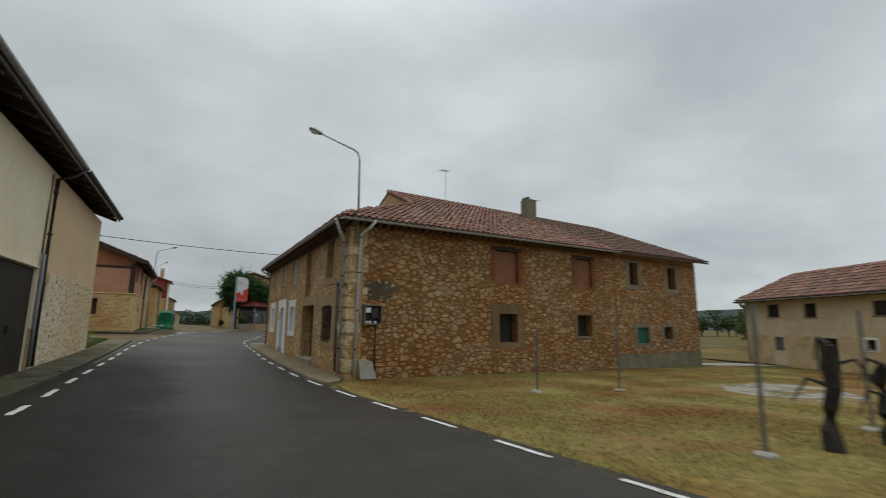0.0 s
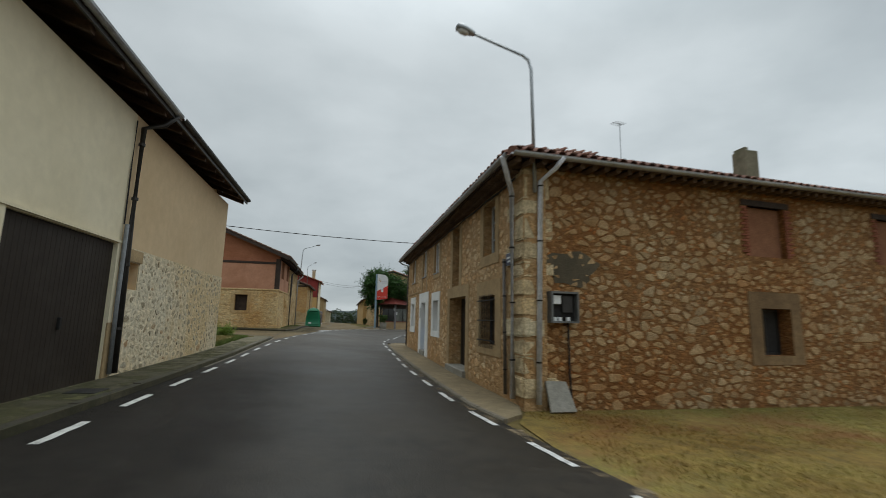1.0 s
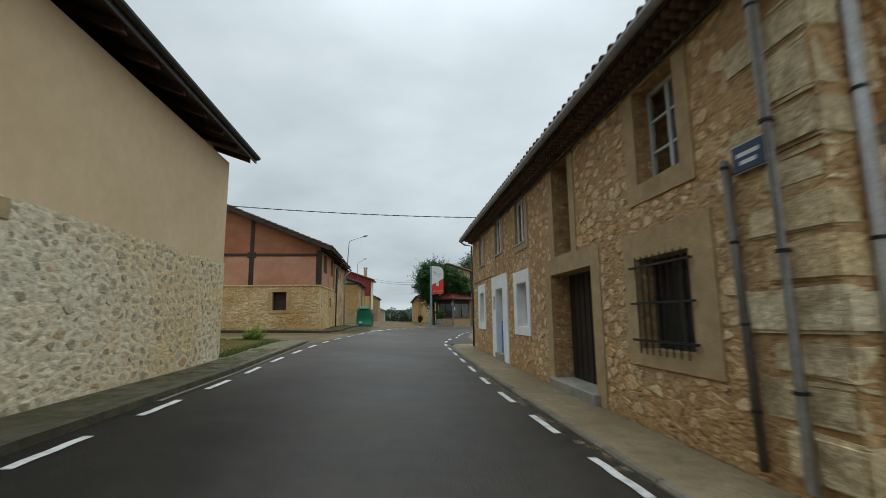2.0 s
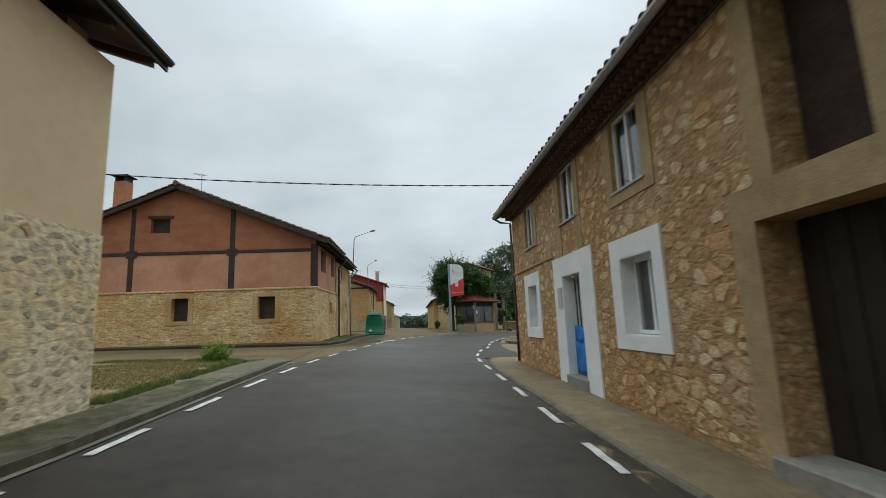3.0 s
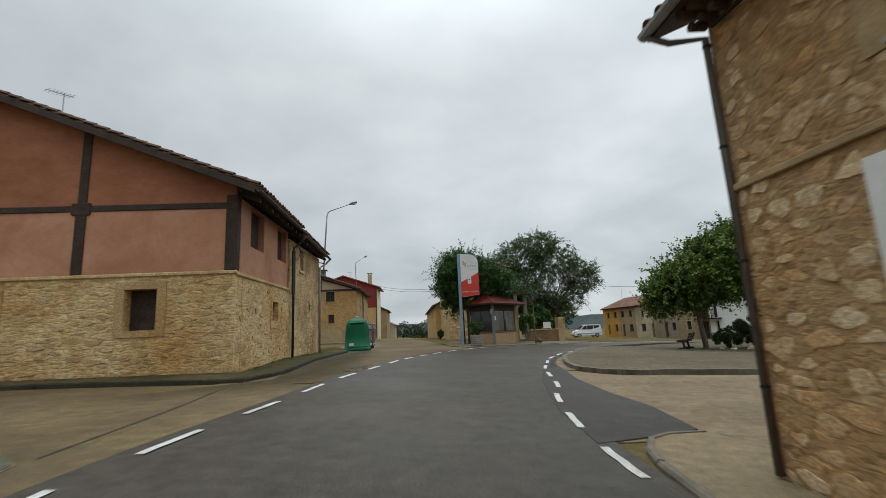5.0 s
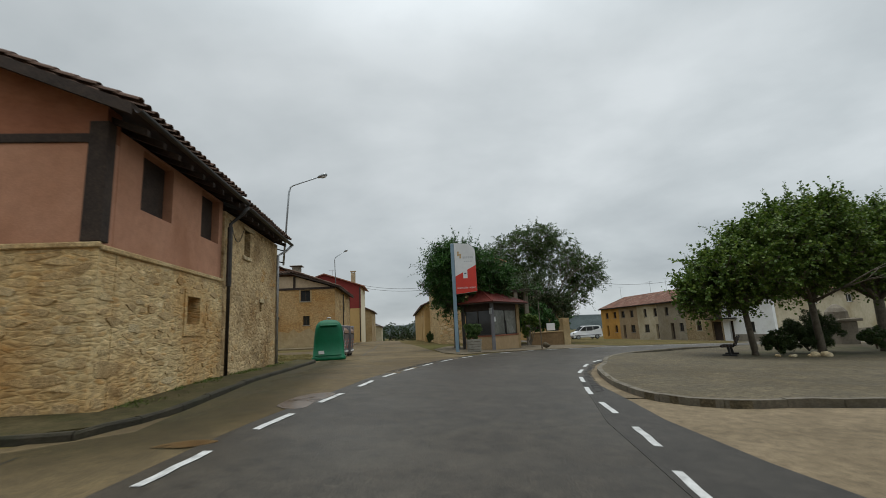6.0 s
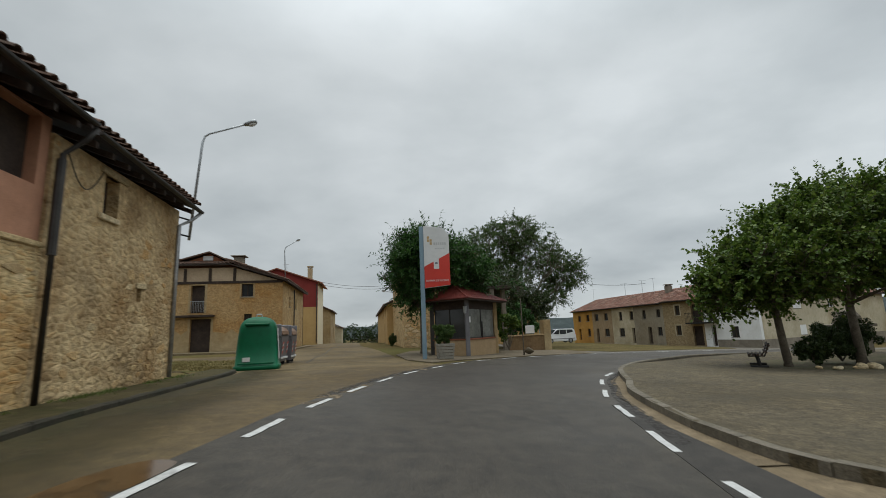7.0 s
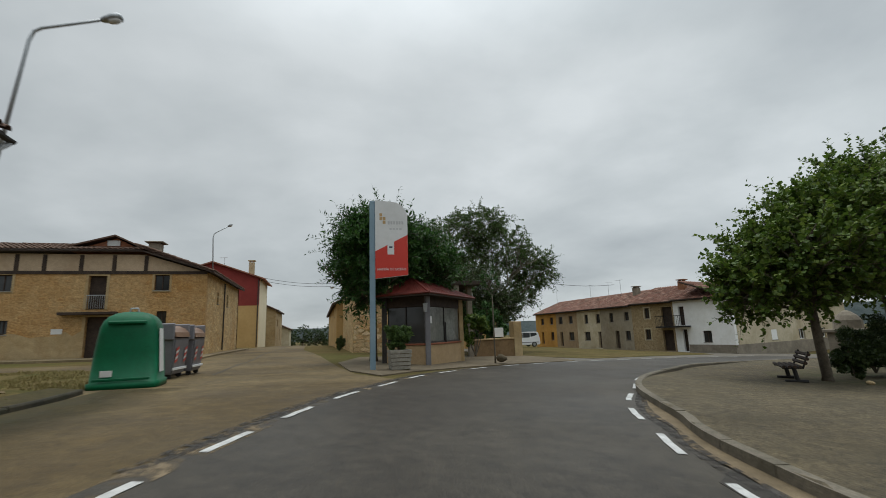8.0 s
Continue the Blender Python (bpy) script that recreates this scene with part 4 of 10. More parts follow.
def dashes(line, start, period):
    pts = [np.array(p) for p in line]
    seg = [0.0]
    for a, b in zip(pts, pts[1:]):
        seg.append(seg[-1] + float(np.linalg.norm(b - a)))

    def where(s):
        i = max(0, min(int(np.searchsorted(seg, s)) - 1, len(pts) - 2))
        f = (s - seg[i]) / (seg[i + 1] - seg[i])
        q = pts[i] + (pts[i + 1] - pts[i]) * f
        v = (pts[i + 1] - pts[i]) / (seg[i + 1] - seg[i])
        return q, v

    s = start - period * int(start / period)
    while s + 1.07 < seg[-1]:
        rows = []
        for k in range(5):
            q, v = where(s + 1.07 * k / 4)
            nrm = np.array((-v[1], v[0]))
            wob = 0.008 * math.sin(7 * s + 3 * k)
            rows.append([q + nrm * (0.052 + wob), q - nrm * (0.052 - wob)])
        if rows[0][0][1] > -14:
            bm = bmesh.new()
            vs = [[bm.verts.new((p[0], p[1], land(p[0], p[1]) + 0.036)) for p in r] for r in rows]
            for a, b in zip(vs, vs[1:]):
                bm.faces.new((a[0], a[1], b[1], b[0]))
            for f in bm.faces:
                if f.normal.z < 0:
                    f.normal_flip()
            r = bmesh.ops.extrude_face_region(bm, geom=bm.faces[:])
            for g in r["geom"]:
                if isinstance(g, bmesh.types.BMVert):
                    g.co.z += 0.004
            ob = part("road_marking", bm, PAINT)
            tagged(ob, "worn white edge dash painted on the asphalt", "road marking", "edge dashes of the street", "structure")
        s += period


dashes(LEFT, 45.66, 2.10)
dashes(RIGHT, 45.14, 2.083)


def kerb_run(name, line, height, length, width, label, side=1, material=None, sink=None):
    """Separate kerb stones along a line of the plan."""
    root = thing(name, (line[0][0], line[0][1], land(*line[0])), label, "kerb", kind="structure")
    pts = [np.array(p) for p in line]
    seg = [0.0]
    for a, b in zip(pts, pts[1:]):
        seg.append(seg[-1] + float(np.linalg.norm(b - a)))
    n = int(seg[-1] / length)
    rnd = random.Random(len(line))
    for k in range(n):
        a, b = seg[-1] * k / n + 0.008, seg[-1] * (k + 1) / n - 0.008
        ring = []
        for s in (a, (a + b) / 2, b):
            i = max(0, min(int(np.searchsorted(seg, s)) - 1, len(pts) - 2))
            q = pts[i] + (pts[i + 1] - pts[i]) * (s - seg[i]) / (seg[i + 1] - seg[i])
            v = (pts[i + 1] - pts[i]) / (seg[i + 1] - seg[i])
            nr = np.array((-v[1], v[0])) * side
            z = land(*q) - (sink(q[1]) if sink else 0.0)
            t = height + rnd.uniform(-0.008, 0.008)
            prof = [(0, -0.15), (0.012, t - 0.03), (0.035, t), (width, t), (width, -0.15)]
            ring.append([(q[0] + nr[0] * d, q[1] + nr[1] * d, z + h) for d, h in prof])
        bm = bmesh.new()
        vs = [[bm.verts.new(p) for p in r] for r in ring]
        for r0, r1 in zip(vs, vs[1:]):
            for j in range(5):
                bm.faces.new((r0[j], r0[(j + 1) % 5], r1[(j + 1) % 5], r1[j]))
        bm.faces.new(vs[0])
        bm.faces.new(vs[-1][::-1])
        bmesh.ops.recalc_face_normals(bm, faces=bm.faces)
        part("kerb_stone", bm, material or KERB, root)
    return root


# ---------------------------------------------------------------- rubble stones, tiles, windows


def clip_poly(poly, nx, ny, c):
    """Keeps the side nx*x + ny*y <= c."""
    out = []
    for i, p in enumerate(poly):
        q = poly[(i + 1) % len(poly)]
        a, b = nx * p[0] + ny * p[1] - c, nx * q[0] + ny * q[1] - c
        if a <= 0:
            out.append(p)
        if (a < 0 < b) or (b < 0 < a):
            t = a / (a - b)
            out.append((p[0] + (q[0] - p[0]) * t, p[1] + (q[1] - p[1]) * t))
    return out


def area(poly):
    return 0.5 * abs(sum(p[0] * q[1] - q[0] * p[1] for p, q in zip(poly, poly[1:] + poly[:1])))


def rubble(u0, u1, z0, z1, su, sz, holes, seed, jitter=0.46, shrink=(0.74, 0.95), keep=0.96, drop=0.22, blunt=1.18):
    """Outlines of irregular stones that fill a wall, holes left free."""
    rnd = random.Random(seed)
    k = su / sz
    nu, nz = int((u1 - u0) / su) + 2, int((z1 - z0) / sz) + 2
    seeds = {}
    for j in range(nz):
        for i in range(nu):
            if rnd.random() < drop:
                continue
            seeds[i, j] = (u0 + (i + 0.5 * (j % 2) + rnd.uniform(-jitter, jitter)) * su, (z0 + (j + rnd.uniform(-jitter, jitter)) * sz) * k)
    out = []
    for (i, j), (x, y) in seeds.items():
        if rnd.random() > keep:
            continue
        poly = [(x - 1.6 * su, y - 1.6 * su), (x + 1.6 * su, y - 1.6 * su), (x + 1.6 * su, y + 1.6 * su), (x - 1.6 * su, y + 1.6 * su)]
        for dj in (-2, -1, 0, 1, 2):
            for di in (-2, -1, 0, 1, 2):
                q = seeds.get((i + di, j + dj))
                if q and (di or dj):
                    nx, ny = q[0] - x, q[1] - y
                    poly = clip_poly(poly, nx, ny, (q[0] ** 2 + q[1] ** 2 - x * x - y * y) / 2)
                    if len(poly) < 3:
                        break
            if len(poly) < 3:
                break
        if len(poly) < 3:
            continue
        poly = [(p[0], p[1] / k) for p in poly]
        for nx, ny, c in ((-1, 0, -u0 - 0.01), (1, 0, u1 - 0.01), (0, -1, -z0 - 0.01), (0, 1, z1 - 0.01)):
            poly = clip_poly(poly, nx, ny, c) if len(poly) > 2 else poly
        for h in holes:
            if len(poly) < 3 or max(p[0] for p in poly) <= h[0] or min(p[0] for p in poly) >= h[1] or max(p[1] for p in poly) <= h[2] or min(p[1] for p in poly) >= h[3]:
                continue
            poly = max((clip_poly(poly, nx, ny, c) for nx, ny, c in ((1, 0, h[0]), (-1, 0, -h[1]), (0, 1, h[2]), (0, -1, -h[3]))), key=lambda p: area(p) if len(p) > 2 else 0)
        if len(poly) < 3 or area(poly) < 0.22 * su * sz:
            continue
        cx, cy = sum(p[0] for p in poly) / len(poly), sum(p[1] for p in poly) / len(poly)
        f = rnd.uniform(*shrink)
        poly = [(cx + (p[0] - cx) * f * rnd.uniform(0.86, 1.06), cy + (p[1] - cy) * f * rnd.uniform(0.86, 1.06)) for p in poly]
        cut = []
        for p, q in zip(poly, poly[1:] + poly[:1]):
            if math.hypot(p[0] - q[0], p[1] - q[1]) > 0.3 * sz:
                for f in (rnd.uniform(0.1, 0.28), rnd.uniform(0.72, 0.9)):
                    cut.append((p[0] + (q[0] - p[0]) * f, p[1] + (q[1] - p[1]) * f))
            else:
                cut.append(((p[0] + q[0]) / 2, (p[1] + q[1]) / 2))
        if len(cut) < 3:
            continue
        # no stone runs out into a splinter
        size = [math.hypot(p[0] - cx, (p[1] - cy) * k) for p in cut]
        most = blunt * sum(size) / len(size)
        cut = [(cx + (p[0] - cx) * min(1, most / max(r, 1e-6)) * rnd.uniform(0.86, 1.08), cy + (p[1] - cy) * min(1, most / max(r, 1e-6)) * rnd.uniform(0.86, 1.08)) for p, r in zip(cut, size)]
        if len(cut) >= 3:
            out.append((cx, cy, cut, rnd.uniform(0.6, 1.2), rnd.uniform(-0.12, 0.12), rnd.uniform(-0.12, 0.12)))
    return out


def stone_geometry(face, stone, proud):
    cx, cy, poly, f, tu, tz = stone
    n = len(poly)
    vs, fs = [], []
    for scale, d in ((1.0, -0.015), (0.95, proud * f * 0.65), (0.74, proud * f)):
        for p in poly:
            du, dz = (p[0] - cx) * scale, (p[1] - cy) * scale
            vs.append(face.at(cx + du, d + (du * tu + dz * tz if scale < 1 else 0), cy + dz))
    for r in (0, 1):
        for i in range(n):
            fs.append((r * n + i, r * n + (i + 1) % n, (r + 1) * n + (i + 1) % n, (r + 1) * n + i))
    fs.append(tuple(range(2 * n, 3 * n)))
    if face.u.cross(Vector((0, 0, 1))).dot(face.n) < 0:
        fs = [q[::-1] for q in fs]
    return vs, fs


def lay_stones(face, stones, proud, mats, parent, near, limit=300, name="stone"):
    """The stones nearest to u = near as pieces, the rest joined."""
    order = sorted(stones, key=lambda s: abs(s[0] - near))
    for s in order[:limit]:
        vs, fs = stone_geometry(face, s, proud)
        me = bpy.data.meshes.new(name)
        me.from_pydata(vs, [], fs)
        mesh_part(name, me, mats[0], parent)
    allv, allf = [], []
    for s in order[limit:]:
        vs, fs = stone_geometry(face, s, proud)
        allf += [tuple(i + len(allv) for i in q) for q in fs]
        allv += vs
    if allv:
        me = bpy.data.meshes.new("rubble_masonry")
        me.from_pydata(allv, [], allf)
        mesh_part("rubble_masonry", me, mats[1], parent, kind="stuff")


def barrel_tile(width, length, rise, thick=0.018, sides=5):
    """A curved clay tile, along +y, hollow side down; vertices and faces."""
    vs, fs = [], []
    for y, w, lift in ((0, width, 0.035), (length, width * 0.84, 0.0)):
        for k in range(sides + 1):
            a = math.pi * k / sides
            vs.append((-math.cos(a) * w / 2, y, math.sin(a) * rise + lift))
        for k in range(sides + 1):
            a = math.pi * k / sides
            vs.append((-math.cos(a) * (w / 2 - thick), y, math.sin(a) * (rise - thick) + lift))
    n = sides + 1
    for k in range(sides):
        fs.append((k, k + 1, 2 * n + k + 1, 2 * n + k))
        fs.append((n + k + 1, n + k, 3 * n + k, 3 * n + k + 1))
        fs.append((k + 1, k, n + k, n + k + 1))
    fs.append((0, 2 * n, 3 * n, n))
    fs.append((sides, n + sides, 3 * n + sides, 2 * n + sides))
    return np.array(vs), fs


def tiles(parent, e0, e1, r0, r1, mats, pieces=0, pitch=0.25, gap=0.36, inside=None, seed=1, hump=0.075):
    """Rows of barrel tiles on the slope from the eave e0-e1 up to the ridge r0-r1. The first rows are pieces, the rest are joined."""
    e0, e1, r0, r1 = (Vector(v) for v in (e0, e1, r0, r1))
    cols = max(2, int((e1 - e0).length / pitch))
    rows = max(2, int(((r0 - e0).length + (r1 - e1).length) / 2 / gap))
    base, faces = barrel_tile(pitch * 0.78, gap * 1.16, hump)
    nrm = (e1 - e0).cross(r0 - e0).normalized()
    if nrm.z < 0:
        nrm = -nrm
    rnd = random.Random(seed)
    piece_me = None
    allv, allf, count = [], [], 0
    for j in range(rows):
        for i in range(cols):
            a = e0.lerp(e1, (i + 0.5) / cols)
            b = r0.lerp(r1, (i + 0.5) / cols)
            p = a.lerp(b, j / rows)
            if inside and not inside(p.x, p.y):
                continue
            y = (b - a).normalized()
            x = y.cross(nrm).normalized()
            turn = rnd.uniform(-0.05, 0.05)
            x2 = (x + y * turn).normalized()
            y2 = (y - x * turn).normalized()
            m = Matrix(((x2.x, y2.x, nrm.x), (x2.y, y2.y, nrm.y), (x2.z, y2.z, nrm.z))).to_4x4()
            m.translation = p + nrm * rnd.uniform(0.0, 0.018) - y * rnd.uniform(0.0, 0.03)
            if count < pieces:
                if piece_me is None:
                    piece_me = bpy.data.meshes.new("roof_tile")
                    piece_me.from_pydata([tuple(v) for v in base], [], faces)
                ob = mesh_part("roof_tile", piece_me, mats[0], parent)
                ob.matrix_basis = m
                count += 1
            else:
                mm = np.array(m.to_3x3())
                vs = base @ mm.T + np.array(m.translation)
                k = len(allv)
                allv.extend(map(tuple, vs))
                allf += [tuple(q + k for q in f) for f in faces]
    if allv:
        me = bpy.data.meshes.new("roof_tiles")
        me.from_pydata(allv, [], allf)
        mesh_part("roof_tiles", me, mats[1], parent, kind="stuff")


def slab(bm, corners, thick):
    """A flat plate under these corners."""
    top = [bm.verts.new(c) for c in corners]
    low = [bm.verts.new(Vector(c) - Vector((0, 0, thick))) for c in corners]
    bm.faces.new(top)
    bm.faces.new(low[::-1])
    n = len(corners)
    for i in range(n):
        bm.faces.new((top[i], low[i], low[(i + 1) % n], top[(i + 1) % n]))
    bmesh.ops.recalc_face_normals(bm, faces=bm.faces)
    return bm


def window(face, parent, u0, u1, z0, z1, inset, material, leaves=2, bar=0.06, sill=None, rails=0, name="window", glazing=None):
    """Frame, leaves and panes set back in an opening."""
    w = thing(name, face.at((u0 + u1) / 2, -inset, z0), "", "")
    w.parent = parent
    w.matrix_parent_inverse = Matrix.Translation(-parent.location)
    bm = bmesh.new()
    for a, b, c, d in ((u0, u0 + bar, z0, z1), (u1 - bar, u1, z0, z1), (u0 + bar, u1 - bar, z0, z0 + bar), (u0 + bar, u1 - bar, z1 - bar, z1)):
        face.box(bm, a, b, -inset - 0.06, -inset, c, d)
    inner0, inner1 = u0 + bar, u1 - bar
    step = (inner1 - inner0) / leaves
    for k in range(1, leaves):
        face.box(bm, inner0 + k * step - bar * 0.55, inner0 + k * step + bar * 0.55, -inset - 0.055, -inset + 0.006, z0 + bar, z1 - bar)
    for k in range(1, rails + 1):
        z = z0 + (z1 - z0) * k / (rails + 1)
        face.box(bm, inner0, inner1, -inset - 0.05, -inset - 0.008, z - bar * 0.3, z + bar * 0.3)
    made = part("window_frame", bm, material)
    made.parent = w
    made.matrix_parent_inverse = Matrix.Translation(-face.at((u0 + u1) / 2, -inset, z0))
    for k in range(leaves):
        p = face.one("pane", glazing or GLASS, None, inner0 + k * step + 0.004, inner0 + (k + 1) * step - 0.004, -inset - 0.034, -inset - 0.026, z0 + bar * 0.9, z1 - bar * 0.9)
        p.parent = w
        p.matrix_parent_inverse = Matrix.Translation(-face.at((u0 + u1) / 2, -inset, z0))
    if sill is not None:
        s = face.one("window_sill", sill, None, u0 - 0.05, u1 + 0.05, -inset, 0.05, z0 - 0.05, z0 - 0.002, 0.008)
        s.parent = w
        s.matrix_parent_inverse = Matrix.Translation(-face.at((u0 + u1) / 2, -inset, z0))
    return w


def gutter(bm, pts, r=0.075):
    """A half-round gutter along points, open above."""
    pts = [Vector(p) for p in pts]
    for a, b in zip(pts, pts[1:]):
        d = (b - a).normalized()
        s = d.cross(Vector((0, 0, 1))).normalized()
        outer = [[bm.verts.new(q + s * math.cos(math.pi + k * math.pi / 6) * r + Vector((0, 0, math.sin(math.pi + k * math.pi / 6) * r))) for k in range(7)] for q in (a, b)]
        innr = [[bm.verts.new(q + s * math.cos(math.pi + k * math.pi / 6) * (r - 0.008) + Vector((0, 0, math.sin(math.pi + k * math.pi / 6) * (r - 0.008)))) for k in range(7)] for q in (a, b)]
        for k in range(6):
            bm.faces.new((outer[0][k], outer[0][k + 1], outer[1][k + 1], outer[1][k]))
            bm.faces.new((innr[0][k + 1], innr[0][k], innr[1][k], innr[1][k + 1]))
        for e in (0, 6):
            bm.faces.new((outer[0][e], outer[1][e], innr[1][e], innr[0][e]))
    bmesh.ops.recalc_face_normals(bm, faces=bm.faces)
    return bm

# ---------------------------------------------------------------- the long stone house on the corner
stone_house = thing("stone_house", (4.39, 14.3, 0.1), "two-storey ochre rubble-stone corner house with clay tile roof", "house")
FR = Face(4.39, 14.3, 0, 1, -1, 0)
FS = Face(4.39, 14.3, 1, 0.085, 0.085, -1)


def fy(*yz):
    return (yz[0] - 14.3, yz[1] - 14.3, yz[2], yz[3])


def fx(*xz):
    return ((xz[0] - 4.39) * 1.0036, (xz[1] - 4.39) * 1.0036, xz[2], xz[3])


holes_r = dict(up=fy(16.08, 17.06, 3.32, 4.68), garage=fy(18.8, 20.92, 0.0, 2.38), tall=fy(19.65, 20.6, 2.75, 4.78), grille=fy(16.08, 17.25, 1.05, 2.28), win_a=fy(22.86, 23.88, 1.2, 2.42),
               door=fy(25.67, 26.75, 0.0, 2.43), win_c=fy(28.92, 29.85, 1.26, 2.44), w2=fy(22.88, 23.86, 3.52, 4.74), w3=fy(25.68, 26.63, 3.6, 4.82), w4=fy(28.9, 29.82, 3.54, 4.75))
holes_s = dict(u1=fx(10.55, 11.78, 3.38, 4.66), u2=fx(15.3, 16.45, 3.42, 4.72), u3=fx(19.36, 20.1, 3.73, 4.87), u4=fx(22.8, 23.6, 3.67, 4.86), l1=fx(10.75, 11.72, 0.97, 2.1),
               l2=fx(15.35, 16.33, 1.17, 2.13), l3=fx(19.83, 20.8, 0.8, 1.6), l4=fx(22.2, 23.0, 1.0, 1.63))
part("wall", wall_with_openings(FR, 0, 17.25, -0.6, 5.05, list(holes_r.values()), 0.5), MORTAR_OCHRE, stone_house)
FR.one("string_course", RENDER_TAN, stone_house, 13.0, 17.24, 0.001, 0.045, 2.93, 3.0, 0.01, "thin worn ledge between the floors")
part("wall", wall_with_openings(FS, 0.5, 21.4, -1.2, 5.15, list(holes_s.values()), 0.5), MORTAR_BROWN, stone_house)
poly = [FS.at(0.5, -0.02, 5.04), FS.at(21.4, -0.02, 5.1), FS.at(21.4, -0.02, 5.47), FS.at(0.5, -0.02, 5.16)]
bm = bmesh.new()
bm.faces.new([bm.verts.new(p) for p in poly])
r = bmesh.ops.extrude_face_region(bm, geom=bm.faces[:])
for g in r["geom"]:
    if isinstance(g, bmesh.types.BMVert):
        g.co -= FS.n * 0.4
bmesh.ops.recalc_face_normals(bm, faces=bm.faces)
part("wall_head", bm, RENDER_TAN, stone_house)
bm = bmesh.new()
FS.box(bm, 20.9, 21.4, -15.5, -0.5, -1.2, 5.2)
FR.box(bm, 16.75, 17.25, -21.5, -0.5, -0.6, 5.0)
part("wall", bm, RENDER_TAN, stone_house)
# unseen dark floor and partitions, added to keep the windows dark
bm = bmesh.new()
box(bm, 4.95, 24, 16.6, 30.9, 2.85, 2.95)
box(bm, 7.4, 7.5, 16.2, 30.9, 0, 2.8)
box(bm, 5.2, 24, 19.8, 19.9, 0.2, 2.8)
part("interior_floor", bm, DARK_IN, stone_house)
# tan render surrounds, with stones kept clear of them
sur_r = dict(up=fy(15.82, 17.34, 3.05, 4.86), garage=fy(18.45, 21.25, -0.1, 2.72), tall=fy(19.38, 20.86, 2.72, 4.86), grille=fy(15.65, 17.6, 0.82, 2.66),
             w2=fy(22.6, 24.06, 3.3, 4.86), w3=fy(25.4, 26.9, 3.55, 4.86), w4=fy(28.62, 30.05, 3.47, 4.86))
sur_s = dict(l1=fx(10.35, 12.05, 0.75, 2.5), l2=fx(15.15, 16.5, 1.05, 2.3), u3=fx(19.1, 20.4, 3.5, 4.95), u4=fx(22.55, 23.9, 3.45, 4.95), l3=fx(19.6, 21.0, 0.6, 1.8), l4=fx(22.0, 23.2, 0.85, 1.8))


def surround(face, outer, inner, material, proud, label="", name="surround"):
    return part(name, wall_rim(face, outer, inner, proud), material, stone_house, label)


def wall_rim(face, o, i, proud, d0=0.001):
    """One flat ring round an opening, from d0 to proud."""
    bm = bmesh.new()
    rings = []
    for q in (o, i):
        for d in (d0, proud):
            rings.append([bm.verts.new(face.at(u, d, z)) for u, z in ((q[0], q[2]), (q[1], q[2]), (q[1], q[3]), (q[0], q[3]))])
    ob, of, ib, fi = rings
    for a, b in ((of, fi), (ob, ib), (ob, of), (ib, fi)):
        for k in range(4):
            bm.faces.new((a[k], a[(k + 1) % 4], b[(k + 1) % 4], b[k]))
    bmesh.ops.recalc_face_normals(bm, faces=bm.faces)
    return bm


for k in ("up", "garage", "tall", "grille", "w2", "w3", "w4"):
    surround(FR, sur_r[k], holes_r[k], RENDER_TAN, 0.022)
for k in ("l1", "l2"):
    surround(FS, sur_s[k], holes_s[k], RENDER_BROWN, 0.02)
for k in ("u3", "u4", "l3", "l4"):
    surround(FS, sur_s[k], holes_s[k], SKIRT, 0.02)
# white painted bands round the two ground-floor windows and the door
white_outer = dict(win_a=fy(22.6, 24.2, 0.99, 2.74), door=fy(25.0, 27.35, -0.1, 2.86), win_c=fy(28.62, 30.2, 1.0, 2.77))
for k in white_outer:
    surround(FR, white_outer[k], holes_r[k], WHITE, 0.035, "white painted band", "white_band")
    i = holes_r[k]
    part("reveal_lining", wall_rim(FR, (i[0] + 0.001, i[1] - 0.001, i[2] + 0.001, i[3] - 0.001), (i[0] + 0.016, i[1] - 0.016, i[2] + 0.016, i[3] - 0.016), 0.03, -0.3), WHITE, stone_house, "white painted reveal")
# grey cement skirt on the far stretch of the side wall and a cement patch by the meter box
bm = bmesh.new()
FS.box(bm, 13.85, 21.4, 0.001, 0.03, -1.2, 0.28)
part("cement_skirt", bm, SKIRT, stone_house)
bm = bmesh.new()
ring = [bm.verts.new(FS.at(1.12 + math.cos(a) * 0.6 * (1 + 0.2 * math.sin(3 * a) + 0.12 * math.sin(7 * a)), 0.014, 2.78 + math.sin(a) * 0.42 * (1 + 0.15 * math.cos(2 * a) + 0.12 * math.cos(5 * a)))) for a in np.arange(0, math.tau, 0.3)]
bm.faces.new(ring)
r = bmesh.ops.extrude_face_region(bm, geom=bm.faces[:])
for g in r["geom"]:
    if isinstance(g, bmesh.types.BMVert):
        g.co -= FS.n * 0.014
bmesh.ops.recalc_face_normals(bm, faces=bm.faces)
part("cement_patch", bm, DAMP_RENDER, stone_house, "dark damp cement patch")

for a, b in ((25.4, 25.67), (26.64, 26.9)):
    h = fy(a, b, 2.87, 3.54)
    FR.one("render_band", RENDER_TAN, stone_house, h[0], h[1], 0.001, 0.022, h[2], h[3], 0.004, "brown render band down to the door")
